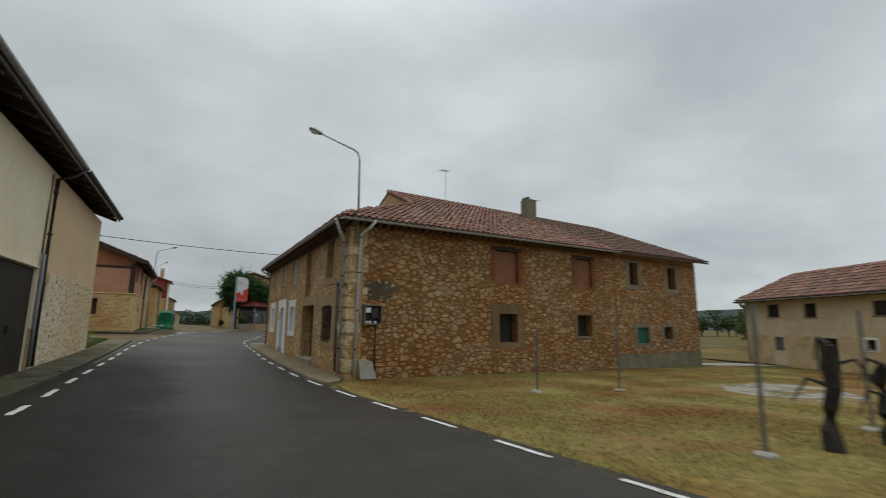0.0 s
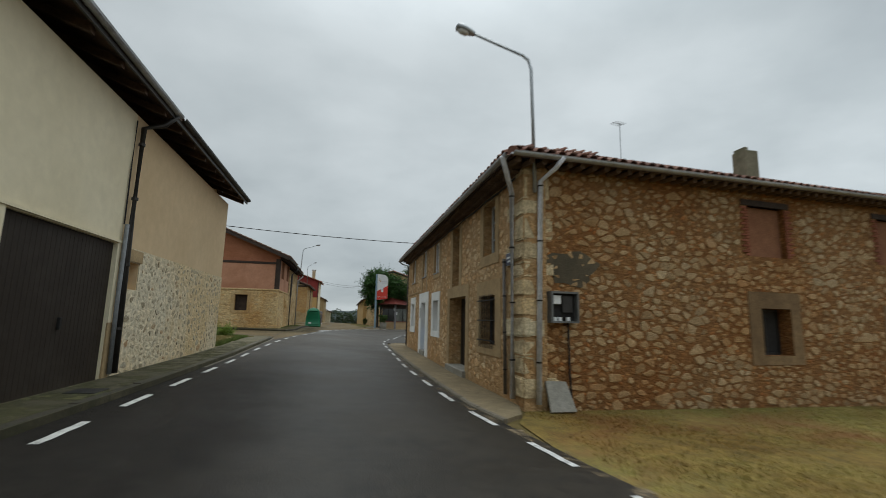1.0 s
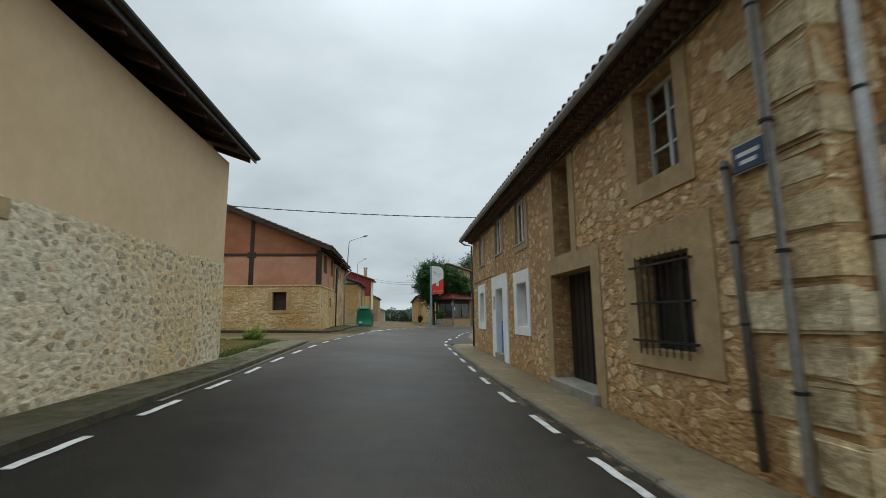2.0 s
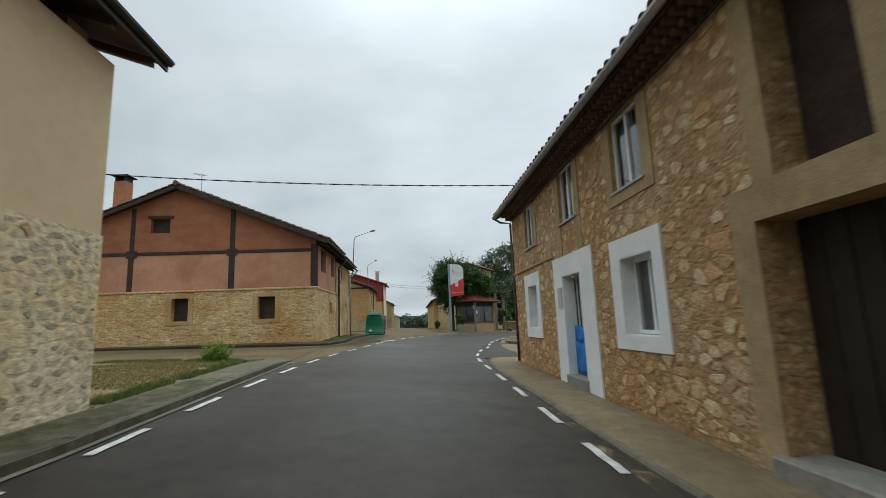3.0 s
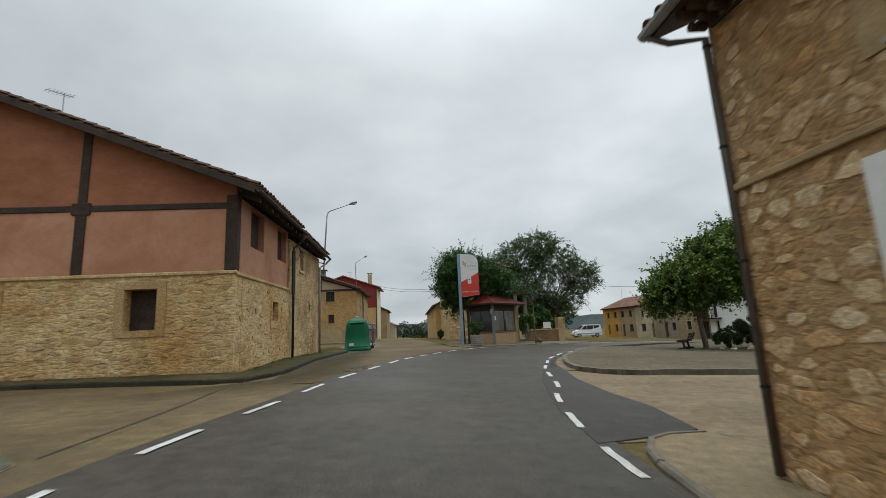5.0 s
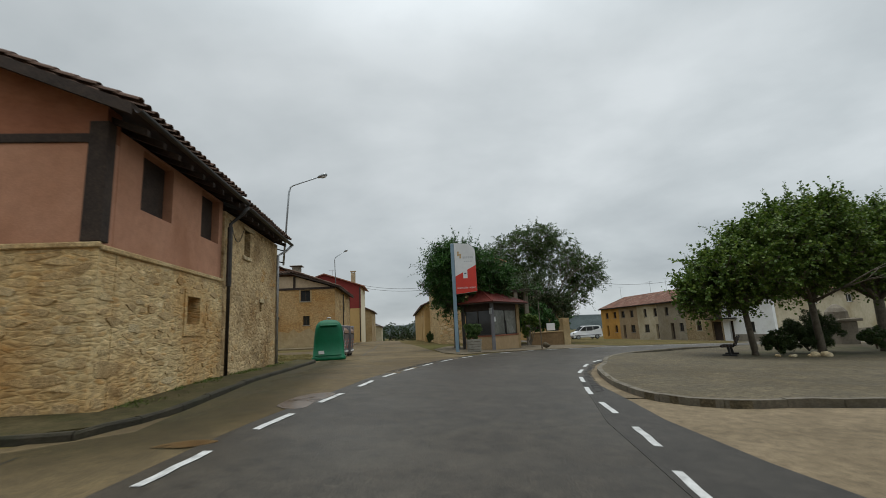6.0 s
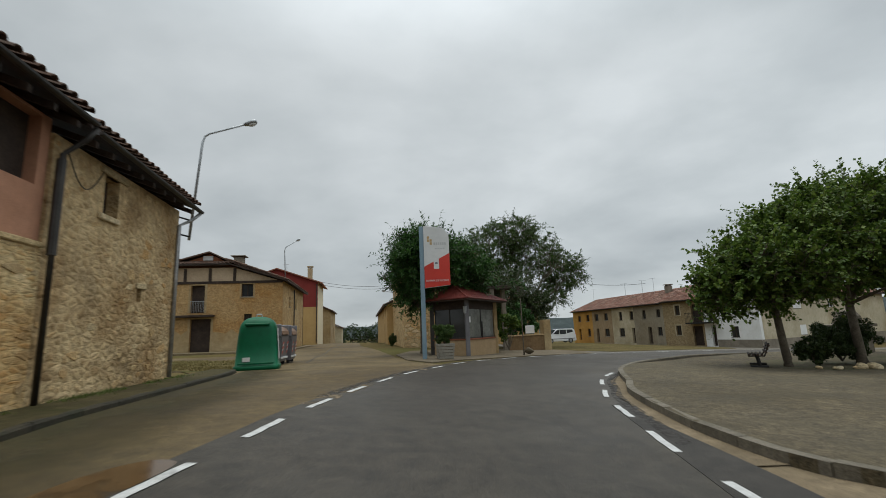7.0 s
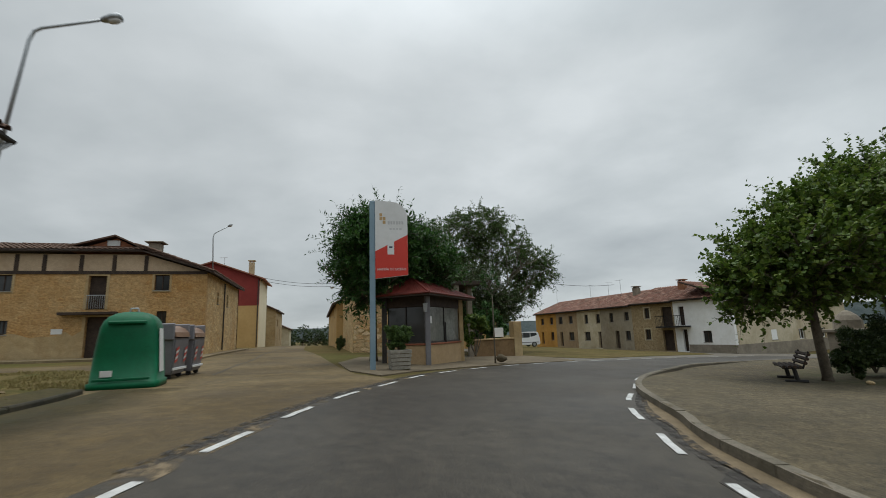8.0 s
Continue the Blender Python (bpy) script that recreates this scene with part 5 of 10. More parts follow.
# windows, doors
window(FR, stone_house, *holes_r["up"], 0.22, GREY_WIN, 2, 0.06, rails=2)
window(FR, stone_house, *holes_r["grille"], 0.25, DARK_METAL, 2, 0.05, glazing=DARK_PANE)
for k in ("w2", "w3", "w4"):
    window(FR, stone_house, *holes_r[k], 0.06, WHITE_PVC, 2, 0.055, sill=ZINC)
for k in ("win_a", "win_c"):
    h = holes_r[k]
    window(FR, stone_house, h[0] + 0.017, h[1] - 0.017, h[2] + 0.026, h[3] - 0.017, 0.2, WHITE_PVC, 2, 0.06)
for k, d in (("w2", 0.2), ("w3", 0.2), ("w4", 0.2), ("win_a", 0.34), ("win_c", 0.34)):
    h = holes_r[k]
    m = (h[0] + h[1]) / 2
    FR.one("curtain", CURTAIN_DIM if k.startswith("win") else CURTAIN, stone_house, m, h[1] + 0.05, -d - 0.02, -d, h[2] - 0.05, h[3] + 0.05, 0, "pale grey curtain")
    # added flat sheet behind the near pane; in win_a it paints a green reflection
    FR.one("blind", GREEN_REFLECT if k == "win_a" else CURTAIN_DIM if k == "win_c" else CURTAIN, stone_house, h[0] - 0.05, m - 0.004, -d - 0.05, -d - 0.03, h[2] - 0.05, h[3] + 0.05, 0, "slatted blind")
h = holes_r["tall"]
FR.one("door_leaf", TIMBER, stone_house, h[0], h[1], -0.4, -0.34, h[2], h[3], 0.01, "dark timber hayloft shutter")
h = holes_r["garage"]
gate = FR.one("garage_door", GARAGE, stone_house, h[0], h[1], -0.46, -0.40, 0.05, h[3], 0.01, "dark brown double carriage door set back")
for k in range(1, 8):
    u = h[0] + (h[1] - h[0]) * k / 8
    FR.one("panel_strip", GARAGE, gate, u - 0.012, u + 0.012, -0.40, -0.385, 0.1, h[3] - 0.05)
FR.one("threshold", SLAB, stone_house, h[0] - 0.1, h[1] + 0.1, -0.4, 0.12, -0.2, 0.2, 0.02, "pale concrete threshold")
h = holes_r["door"]
leaf = FR.one("front_door", GREY_WIN, stone_house, h[0] + 0.017, h[1] - 0.017, -0.28, -0.23, 0.3, h[3] - 0.017, 0.006, "grey ribbed entrance door")
for k in range(6):
    u = h[0] + 0.1 + k * (h[1] - h[0] - 0.2) / 5
    FR.one("rib", DARK_METAL, leaf, u - 0.022, u + 0.022, -0.23, -0.212, 1.3, h[3] - 0.06, 0.004, "dark upright rib")
for z0, z1, d, w in ((0.31, 1.0, -0.155, 0.018), (1.003, 1.34, -0.165, 0.03)):
    bm = bmesh.new()
    grid = [[bm.verts.new(FR.at(h[0] + 0.018 + (h[1] - h[0] - 0.036) * i / 10, d + 0.02 * math.sin(i * 1.1 + j) * (0 < i < 10), z0 + (z1 - z0) * j / 4 + (w * math.sin(i * 0.9) - 0.03 if j == 4 and z1 > 1.2 else 0))) for i in range(11)] for j in range(5)]
    for j in range(4):
        for i in range(10):
            bm.faces.new((grid[j][i], grid[j][i + 1], grid[j + 1][i + 1], grid[j + 1][i]))
    r = bmesh.ops.extrude_face_region(bm, geom=bm.faces[:])
    for g in r["geom"]:
        if isinstance(g, bmesh.types.BMVert):
            g.co -= FR.n * 0.05
    bmesh.ops.recalc_face_normals(bm, faces=bm.faces)
    smooth(part("flood_board", bm, BLUE, leaf, "bright blue sheet across the lower door"))
FR.one("threshold", SLAB, stone_house, h[0] - 0.05, h[1] + 0.05, -0.4, 0.08, -0.1, 0.3, 0.015, "pale concrete doorstep")
FR.one("letter_hatch", GREY_WIN, stone_house, 12.50, 12.76, 0.035, 0.06, 1.73, 2.19, 0.008, "small grey meter hatch")
wall_lamp = FR.one("wall_lamp", SIGN_WHITE, stone_house, 11.86, 11.98, -0.1, -0.02, 2.35, 2.412, 0.012, "small white outdoor lamp")
# iron grille
grille = thing("grille", FR.at(2.3, 0.08, 1.0), "", "")
grille.parent = stone_house
grille.matrix_parent_inverse = Matrix.Translation(-stone_house.location)
h = holes_r["grille"]
for k in range(8):
    u = h[0] + 0.06 + (h[1] - h[0] - 0.12) * k / 7
    ob = part("bar", tube(bmesh.new(), [FR.at(u, 0.07, h[2] - 0.06), FR.at(u, 0.07, h[3] + 0.02)], 0.011, 6), IRON)
    ob.parent, ob.matrix_parent_inverse = grille, Matrix.Translation(-FR.at(2.3, 0.08, 1.0))
for z in (h[2] + 0.12, (h[2] + h[3]) / 2, h[3] - 0.12):
    ob = part("cross_bar", FR.box(bmesh.new(), h[0] - 0.12, h[1] + 0.12, 0.055, 0.085, z - 0.015, z + 0.015), IRON)
    ob.parent, ob.matrix_parent_inverse = grille, Matrix.Translation(-FR.at(2.3, 0.08, 1.0))
# side wall: bricked-up openings and small windows
for k in ("u1", "u2"):
    h = holes_s[k]
    FS.one("brick_infill", BRICK_INFILL, stone_house, h[0], h[1], -0.35, -0.13, h[2], h[3], 0, "orange brick infill of a blocked window")
    rnd = random.Random(int(h[0] * 10))
    z = h[2]
    j = 0
    while z < h[3] - 0.05:
        for side in (0, 1):
            w = 0.24 if j % 2 else 0.13
            a, b = (h[0] - w, h[0] - 0.004) if side == 0 else (h[1] + 0.004, h[1] + w)
            FS.one("brick", BRICK_RED, stone_house, a, b, 0.001, 0.03 + rnd.uniform(-0.006, 0.006), z + 0.006, z + 0.062, 0.004)
        z += 0.07
        j += 1
    FS.one("lintel", TIMBER, stone_house, h[0] - 0.2, h[1] + 0.2, -0.3, 0.02, h[3], h[3] + 0.16, 0.01)
# opaque near-black panes paint in the unlit rooms behind them
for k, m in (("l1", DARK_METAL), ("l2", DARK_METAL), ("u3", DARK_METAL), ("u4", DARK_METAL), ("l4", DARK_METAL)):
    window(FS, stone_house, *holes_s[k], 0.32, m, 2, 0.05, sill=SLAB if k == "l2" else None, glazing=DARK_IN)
h = holes_s["l3"]
FS.one("shutter", surface("green_shutter_paint", (0.01, 0.09, 0.06), (0.015, 0.12, 0.08), 2, 0.5, 40, 0.1), stone_house, h[0], h[1], -0.14, -0.1, h[2], h[3], 0.01, "dark green closed shutter")

# roof
E0, E1 = FS.at(-0.46, 0.44, 5.04), FS.at(22.2, 0.44, 5.38)
HIP = Vector((9.0, 19.3, 7.36))
RG0, RG1 = Vector((9.0, 22.8, 8.86)), Vector((27.1, 24.4, 8.95))
bm = bmesh.new()
slab(bm, [E0, E1, RG1, RG0, HIP], 0.1)
slab(bm, [E0, HIP, (9.0, 31.95, 7.36), (3.92, 31.95, 5.02)], 0.1)
slab(bm, [RG0, RG1, (27.1, 34, 5.3), (9.0, 33, 5.3)], 0.1)
part("roof_deck", bm, RAFTER, stone_house, "weathered boards under the tiles")
bm = bmesh.new()
vs = [bm.verts.new(p) for p in ((9.02, 19.4, 6.9), (9.02, 19.4, 7.3), (9.02, 22.8, 8.76), (9.02, 26.4, 7.3), (9.02, 31.6, 7.3), (9.02, 31.6, 6.9))]
bm.faces.new(vs)
r = bmesh.ops.extrude_face_region(bm, geom=bm.faces[:])
for g in r["geom"]:
    if isinstance(g, bmesh.types.BMVert):
        g.co.x += 0.2
bmesh.ops.recalc_face_normals(bm, faces=bm.faces)
part("gablet", bm, RENDER_TAN, stone_house, "tan rendered gablet")
split = 13.9
s1e, s1r = FS.at(split, 0.44, 5.26), RG0.lerp(RG1, 0.52)
L0 = RG0 + (RG0 - RG1) * 0.287
tiles(stone_house, FS.at(-0.48, 0.47, 5.04), s1e - FS.n * 0.03 - Vector((0, 0, 0.03)), L0, s1r, TILE_OLD, 300, 0.25, 0.37, lambda x, y: (x - 3.84) * 1.05 >= y - 13.85 or x >= 8.95, 3)
tiles(stone_house, s1e, E1, s1r, RG1, TILE_BROWN, 0, 0.25, 0.37, None, 4)
tiles(stone_house, (3.90, 13.95, 5.02), (3.90, 31.95, 5.02), (9.0, 13.9, 7.37), (9.0, 31.95, 7.37), TILE_OLD, 0, 0.25, 0.37, lambda x, y: (x - 3.84) * 1.05 < y - 13.85, 5)


def ridge_tiles(parent, a, b, mat, name="ridge_tiles", r=0.13):
    a, b = Vector(a), Vector(b)
    n = max(2, int((b - a).length / 0.36))
    bm = bmesh.new()
    for k in range(n):
        p, q = a.lerp(b, k / n), a.lerp(b, (k + 1.12) / n)
        tube(bm, [p, q], [r, r * 0.82], 8)
    return part(name, bm, mat, parent, kind="stuff")


ridge_tiles(stone_house, RG0, RG1, TILE_OLD[1])
ridge_tiles(stone_house, E0, HIP, TILE_OLD[1], r=0.11)
ridge_tiles(stone_house, HIP, RG0, TILE_OLD[1], r=0.11)
# tile-ended eaves (a row of tile undersides) under both eaves
bm = bmesh.new()
for k in range(98):
    u = 0.1 + k * 0.176
    tube(bm, [FR.at(u, 0.02, 4.945), FR.at(u, 0.36, 4.93)], 0.062, 7)
    tube(bm, [FR.at(u + 0.088, 0.02, 4.855), FR.at(u + 0.088, 0.2, 4.845)], 0.055, 7)
for k in range(46):
    u = -0.3 + k * 0.30
    tube(bm, [FS.at(u, 0.02, 4.94 + 0.0145 * u), FS.at(u, 0.4, 4.92 + 0.0145 * u)], 0.07, 6)
part("eaves_tiles", bm, EAVE, stone_house, "brown tile ends under the eaves")
bm = bmesh.new()
FR.box(bm, -0.1, 17.3, 0.001, 0.3, 4.97, 5.03)
part("soffit", bm, EAVE, stone_house)
part("facade_cable", tube(bmesh.new(), [FR.at(0.3 + 16.8 * k / 48, 0.075, 4.74 - 0.035 * abs(math.sin(math.pi * k / 6))) for k in range(49)], 0.022, 6), IRON, stone_house, "black cable along the wall head")
ob = part("gutter", gutter(bmesh.new(), [(3.87, 13.8, 5.0), (3.87, 31.95, 5.0)], 0.075), ZINC, stone_house, "grey zinc gutter")
ob = part("gutter", gutter(bmesh.new(), [FS.at(-0.5, 0.55, 5.0), FS.at(13.6, 0.55, 5.22)], 0.075), ZINC, stone_house, "grey zinc gutter")
# down pipes
for name, pts, r, m in (("downpipe", [(3.80, 13.95, 4.95), (4.02, 14.25, 4.62), (4.28, 14.70, 4.45), (4.28, 14.66, 0.1)], 0.055, PVC_GREY),
                        ("downpipe", [FS.at(0.62, 0.6, 5.0), FS.at(0.52, 0.45, 4.8), FS.at(0.36, 0.09, 4.6), FS.at(0.27, 0.09, 0.05)], 0.055, PVC_GREY),
                        ("drain_pipe", [(4.32, 15.3, 3.05), (4.32, 15.2, 0.1)], 0.04, PIPE_BROWN),
                        ("downpipe", [(3.84, 31.9, 4.97), (4.05, 31.75, 4.78), (4.34, 31.55, 4.7), (4.345, 31.5, 0.2)], 0.038, PIPE_BROWN)):
    p = smooth(part(name, tube(bmesh.new(), pts, r, 10), m, stone_house))
    top, foot = Vector(pts[-2]), Vector(pts[-1])
    for f in (0.02, 0.28, 0.55, 0.82):
        q = top.lerp(foot, f)
        part("collar", tube(bmesh.new(), [q, q + Vector((0, 0, -0.03))], r * 1.14, 10), IRON, p)
# chimney
bm = bmesh.new()
box(bm, 17.85, 18.55, 21.6, 22.3, 7.9, 9.45, 0.02)
box(bm, 17.9, 18.1, 21.65, 22.25, 9.45, 9.6, 0.02)
part("chimney", bm, SKIRT, stone_house, "squat rendered chimney")


def antenna(at, height, label, turn=0.0):
    a = thing("tv_antenna", at, label, "antenna")
    x, y, z = at
    part("mast", tube(bmesh.new(), [(x, y, z), (x, y, z + height)], 0.02, 6), GALV, a)
    c, s = math.cos(turn), math.sin(turn)
    bm = bmesh.new()
    tube(bm, [(x - 0.55 * c, y - 0.55 * s, z + height - 0.12), (x + 0.3 * c, y + 0.3 * s, z + height - 0.02)], 0.014, 5)
    for k in range(7):
        f = -0.5 + k * 0.12
        zz = z + height - 0.12 + (f + 0.55) * 0.117
        tube(bm, [(x + f * c - 0.22 * s, y + f * s + 0.22 * c, zz), (x + f * c + 0.22 * s, y + f * s - 0.22 * c, zz)], 0.009, 4)
    part("aerial", bm, GALV, a)
    return a


antenna((13.3, 24.0, 8.3), 2.9, "thin metal television antenna on the ridge", 0.4)
antenna((19.6, 22.9, 8.6), 1.3, "small television antenna behind the chimney", 0.2)

# meter box, its cable, leaning slab
meter = thing("meter_box", FS.at(0.9, 0.0, 1.65), "open grey electricity meter box with white fuses", "meter box")
bm = bmesh.new()
for a in ((0.52, 0.56, 1.64, 2.28), (1.12, 1.16, 1.64, 2.28), (0.56, 1.12, 1.64, 1.68), (0.56, 1.12, 2.24, 2.28)):
    FS.box(bm, a[0], a[1], 0.0, 0.2, a[2], a[3])
part("case", bm, POST_GREY, meter)
FS.one("back_panel", DARK_IN, meter, 0.56, 1.12, 0.03, 0.045, 1.68, 2.24)
FS.one("meter", CERAMIC, meter, 0.60, 0.78, 0.05, 0.14, 2.02, 2.2, 0.01)
FS.one("meter", DARK_METAL, meter, 0.82, 1.06, 0.05, 0.12, 1.85, 2.2, 0.01)
for u in (0.64, 0.76, 0.95):
    part("fuse", tube(bmesh.new(), [FS.at(u, 0.1, 1.68), FS.at(u, 0.1, 1.76)], 0.045, 8), CERAMIC, meter)
part("conduit", tube(bmesh.new(), [FS.at(0.98, 0.06, 1.64), FS.at(1.0, 0.05, 0.7), FS.at(1.03, 0.05, 0.15)], 0.02, 6), IRON, meter)
slab_ob = thing("concrete_slab", FS.at(0.9, 0.3, 0.0), "grey concrete slab leaning against the wall", "slab")
bm = bmesh.new()
vs = [FS.at(0.40, 0.30, -0.08), FS.at(0.93, 0.34, -0.08), FS.at(0.87, 0.06, 0.45), FS.at(0.42, 0.05, 0.47)]
slab_v = [bm.verts.new(v) for v in vs] + [bm.verts.new(v + FS.n * 0.05 + Vector((0, 0, 0.03))) for v in vs]
for q in ((0, 1, 2, 3), (4, 5, 6, 7), (0, 1, 5, 4), (1, 2, 6, 5), (2, 3, 7, 6), (3, 0, 4, 7)):
    bm.faces.new([slab_v[i] for i in q])
bmesh.ops.recalc_face_normals(bm, faces=bm.faces)
part("panel", bm, SLAB, slab_ob)
plate = thing("street_name_plate", FR.at(0.75, 0.0, 2.88), "small navy street name plate on the facade", "street sign")
FR.one("plate", NAVY, plate, 0.50, 0.90, 0.045, 0.06, 2.88, 3.14, 0.004)
FR.one("rim", SIGN_WHITE, plate, 0.49, 0.91, 0.035, 0.045, 2.87, 3.15)
for z, a, b in ((3.04, 0.56, 0.84), (2.96, 0.60, 0.80)):
    FR.one("text_bar", SIGN_WHITE, plate, a, b, 0.06, 0.063, z - 0.02, z + 0.02)

# quoins of dressed stone
rnd = random.Random(5)
z, j = 0.12, 0
while z < 4.85:
    hgt = rnd.uniform(0.33, 0.54)
    hgt = min(hgt, 4.9 - z)
    wa, wb = (0.95, 0.34) if j % 2 else (0.58, 0.66)
    wa, wb = wa + rnd.uniform(-0.14, 0.14), wb + rnd.uniform(-0.12, 0.16)
    bm = bmesh.new()
    d = rnd.uniform(0.006, 0.04)
    pts = [FR.at(-d, d, 0), FR.at(wa, d, 0), FR.at(wa, -0.02, 0), FR.at(0.02, -0.02, 0), FS.at(wb, -0.02, 0), FS.at(wb, d, 0)]
    jig = [Vector((rnd.uniform(-0.02, 0.02), rnd.uniform(-0.02, 0.02), 0)) for _ in range(12)]
    lo = [bm.verts.new((p.x + q.x, p.y + q.y, z + rnd.uniform(0.008, 0.05))) for p, q in zip(pts, jig)]
    hi = [bm.verts.new((p.x + q.x, p.y + q.y, z + hgt - rnd.uniform(0.002, 0.05))) for p, q in zip(pts, jig[6:])]
    bm.faces.new(lo)
    bm.faces.new(hi)
    for i in range(6):
        bm.faces.new((lo[i], lo[(i + 1) % 6], hi[(i + 1) % 6], hi[i]))
    bmesh.ops.recalc_face_normals(bm, faces=bm.faces)
    bmesh.ops.bevel(bm, geom=bm.edges[:], offset=rnd.uniform(0.02, 0.04), segments=2, affect="EDGES")
    part("quoin", bm, QUOIN, stone_house)
    z += hgt
    j += 1

# street lamp on the corner
def street_lamp(foot, bend, tip, label, brackets=()):
    lamp = thing("street_lamp", foot, label, "street lamp")
    foot, bend, tip = Vector(foot), Vector(bend), Vector(tip)
    d = tip - bend
    pts = [foot, bend - Vector((0, 0, 0.25)), bend - Vector((0, 0, 0.05)) + d * 0.04, bend + d * 0.12, bend + d * 0.8]
    smooth(part("pole", tube(bmesh.new(), pts, [0.04, 0.036, 0.034, 0.032, 0.03], 8), GALV, lamp))
    bm = bmesh.new()
    side = d.cross(Vector((0, 0, 1))).normalized()
    up = side.cross(d).normalized()
    prof = []
    for f, w, hh in ((0.76, 0.05, 0.05), (0.82, 0.10, 0.07), (0.9, 0.13, 0.085), (0.98, 0.12, 0.07), (1.0, 0.06, 0.035)):
        c = bend + d * f
        prof.append([bm.verts.new(c + side * (w * math.cos(a)) + up * (hh * math.sin(a))) for a in np.arange(0, math.tau - 0.01, math.tau / 10)])
    for p, q in zip(prof, prof[1:]):
        for k in range(10):
            bm.faces.new((p[k], p[(k + 1) % 10], q[(k + 1) % 10], q[k]))
    bm.faces.new(prof[0][::-1])
    bm.faces.new(prof[-1])
    bmesh.ops.recalc_face_normals(bm, faces=bm.faces)
    smooth(part("lamp_head", bm, GALV, lamp, "grey cast lamp head"))
    c = bend + d * 0.9 - up * 0.06
    bm = bmesh.new()
    bmesh.ops.create_uvsphere(bm, u_segments=10, v_segments=6, radius=1, matrix=Matrix.Translation(c) @ d.to_track_quat("X", "Z").to_matrix().to_4x4() @ Matrix.Diagonal((0.14, 0.09, 0.06, 1)))
    smooth(part("diffuser", bm, SIGN_WHITE, lamp, "pale diffuser bowl"))
    for a, b in brackets:
        part("bracket", tube(bmesh.new(), [a, b], 0.025, 6), IRON, lamp)
    return lamp


street_lamp((4.62, 14.22, 4.35), (4.61, 14.35, 7.45), (2.87, 14.33, 7.95), "galvanised street lamp on the corner of the stone house", [((4.62, 14.22, 4.45), (4.62, 14.4, 4.45)), ((4.62, 14.22, 4.9), (4.62, 14.4, 4.9))])

# ---------------------------------------------------------------- plastered house across the street
farm_house = thing("plastered_house", (-3.72, 16, 0.4), "cream and beige plastered house with a rubble-stone base", "house")
FL = Face(-3.72, 0, 0, 1, 1, 0)
gh, nh = (12.65, 15.80, 0.35, 3.03), (16.37, 16.9, 2.15, 2.72)
part("wall", wall_with_openings(FL, -14, 15.98, -0.3, 5.85, [gh], 0.45), CREAM, farm_house, "cream plastered wall")
part("wall", wall_with_openings(FL, 15.98, 23.9, -0.3, 5.85, [nh], 0.45), BEIGE, farm_house, "beige plastered wall")
bm = bmesh.new()
box(bm, -14, -4.17, -14, -13.55, -0.3, 6.0)
box(bm, -14.4, -14, -14, 23.9, -0.3, 6.0)
part("wall", bm, BEIGE, farm_house)
part("stone_base", wall_with_openings(Face(-3.70, 0, 0, 1, 1, 0), 16.05, 23.92, -0.2, 3.03, [(nh[0] - 0.01, nh[1] + 0.01, nh[2] - 0.01, nh[3] + 0.01)], 0.018), MORTAR_WHITE, farm_house, "whitish pointed base")
FL.one("niche_back", RENDER_TAN, farm_house, 16.37, 16.9, -0.40, -0.36, 2.15, 2.72)
FL.one("niche_surround", RENDER_TAN, farm_house, 16.18, 17.02, 0.02, 0.034, 2.74, 3.0, 0.01, "tan stone over the niche")
gdoor = FL.one("garage_door", GARAGE, farm_house, gh[0], gh[1], -0.10, -0.05, gh[2], gh[3], 0.01, "dark brown sheet-metal garage door")
for k in range(1, 26):
    u = gh[0] + (gh[1] - gh[0]) * k / 26
    FL.one("rib", GARAGE, gdoor, u - 0.02, u + 0.02, -0.05, -0.047, gh[2] + 0.03, gh[3] - 0.03)
FL.one("door_handle", IRON, gdoor, 14.3, 14.36, -0.05, 0.0, 1.35, 1.55, 0.006)
bm = bmesh.new()
FL.box(bm, gh[0] - 0.16, gh[0], 0.001, 0.03, 0.3, gh[3] + 0.02)
FL.box(bm, gh[1], gh[1] + 0.14, 0.001, 0.03, 1.45, gh[3] + 0.02)
FL.box(bm, gh[0] - 0.16, gh[1] + 0.14, 0.001, 0.05, gh[3] + 0.02, gh[3] + 0.07)
part("door_trim", bm, CREAM, farm_house)
FL.one("plinth", RENDER_TAN, farm_house, gh[1] + 0.01, 16.04, 0.001, 0.04, 0.2, 1.45, 0.008, "tan stone plinth")
FL.one("plinth", RENDER_GREY, farm_house, -14, gh[0] - 0.17, 0.001, 0.04, 0.1, 1.1, 0.008, "grey cement plinth")
# eaves, rafters, roof
EZ = 6.16
bm = bmesh.new()
bm.faces.new([bm.verts.new((x, 23.9, z)) for x, z in ((-4.17, -0.3), (-4.17, EZ + 0.25), (-9.2, EZ + 1.98), (-14, EZ + 0.3), (-14, -0.3))])
r = bmesh.ops.extrude_face_region(bm, geom=bm.faces[:])
for g in r["geom"]:
    if isinstance(g, bmesh.types.BMVert):
        g.co.y -= 0.45
bmesh.ops.recalc_face_normals(bm, faces=bm.faces)
part("gable_wall", bm, BEIGE, farm_house)
bm = bmesh.new()
slab(bm, [(-3.12, -14.5, EZ), (-3.12, 24.35, EZ - 0.03), (-9.2, 24.35, EZ + 2.1), (-9.2, -14.5, EZ + 2.13)], 0.05)
slab(bm, [(-9.2, -14.5, EZ + 2.13), (-9.2, 24.35, EZ + 2.1), (-15.2, 24.35, EZ), (-15.2, -14.5, EZ)], 0.05)
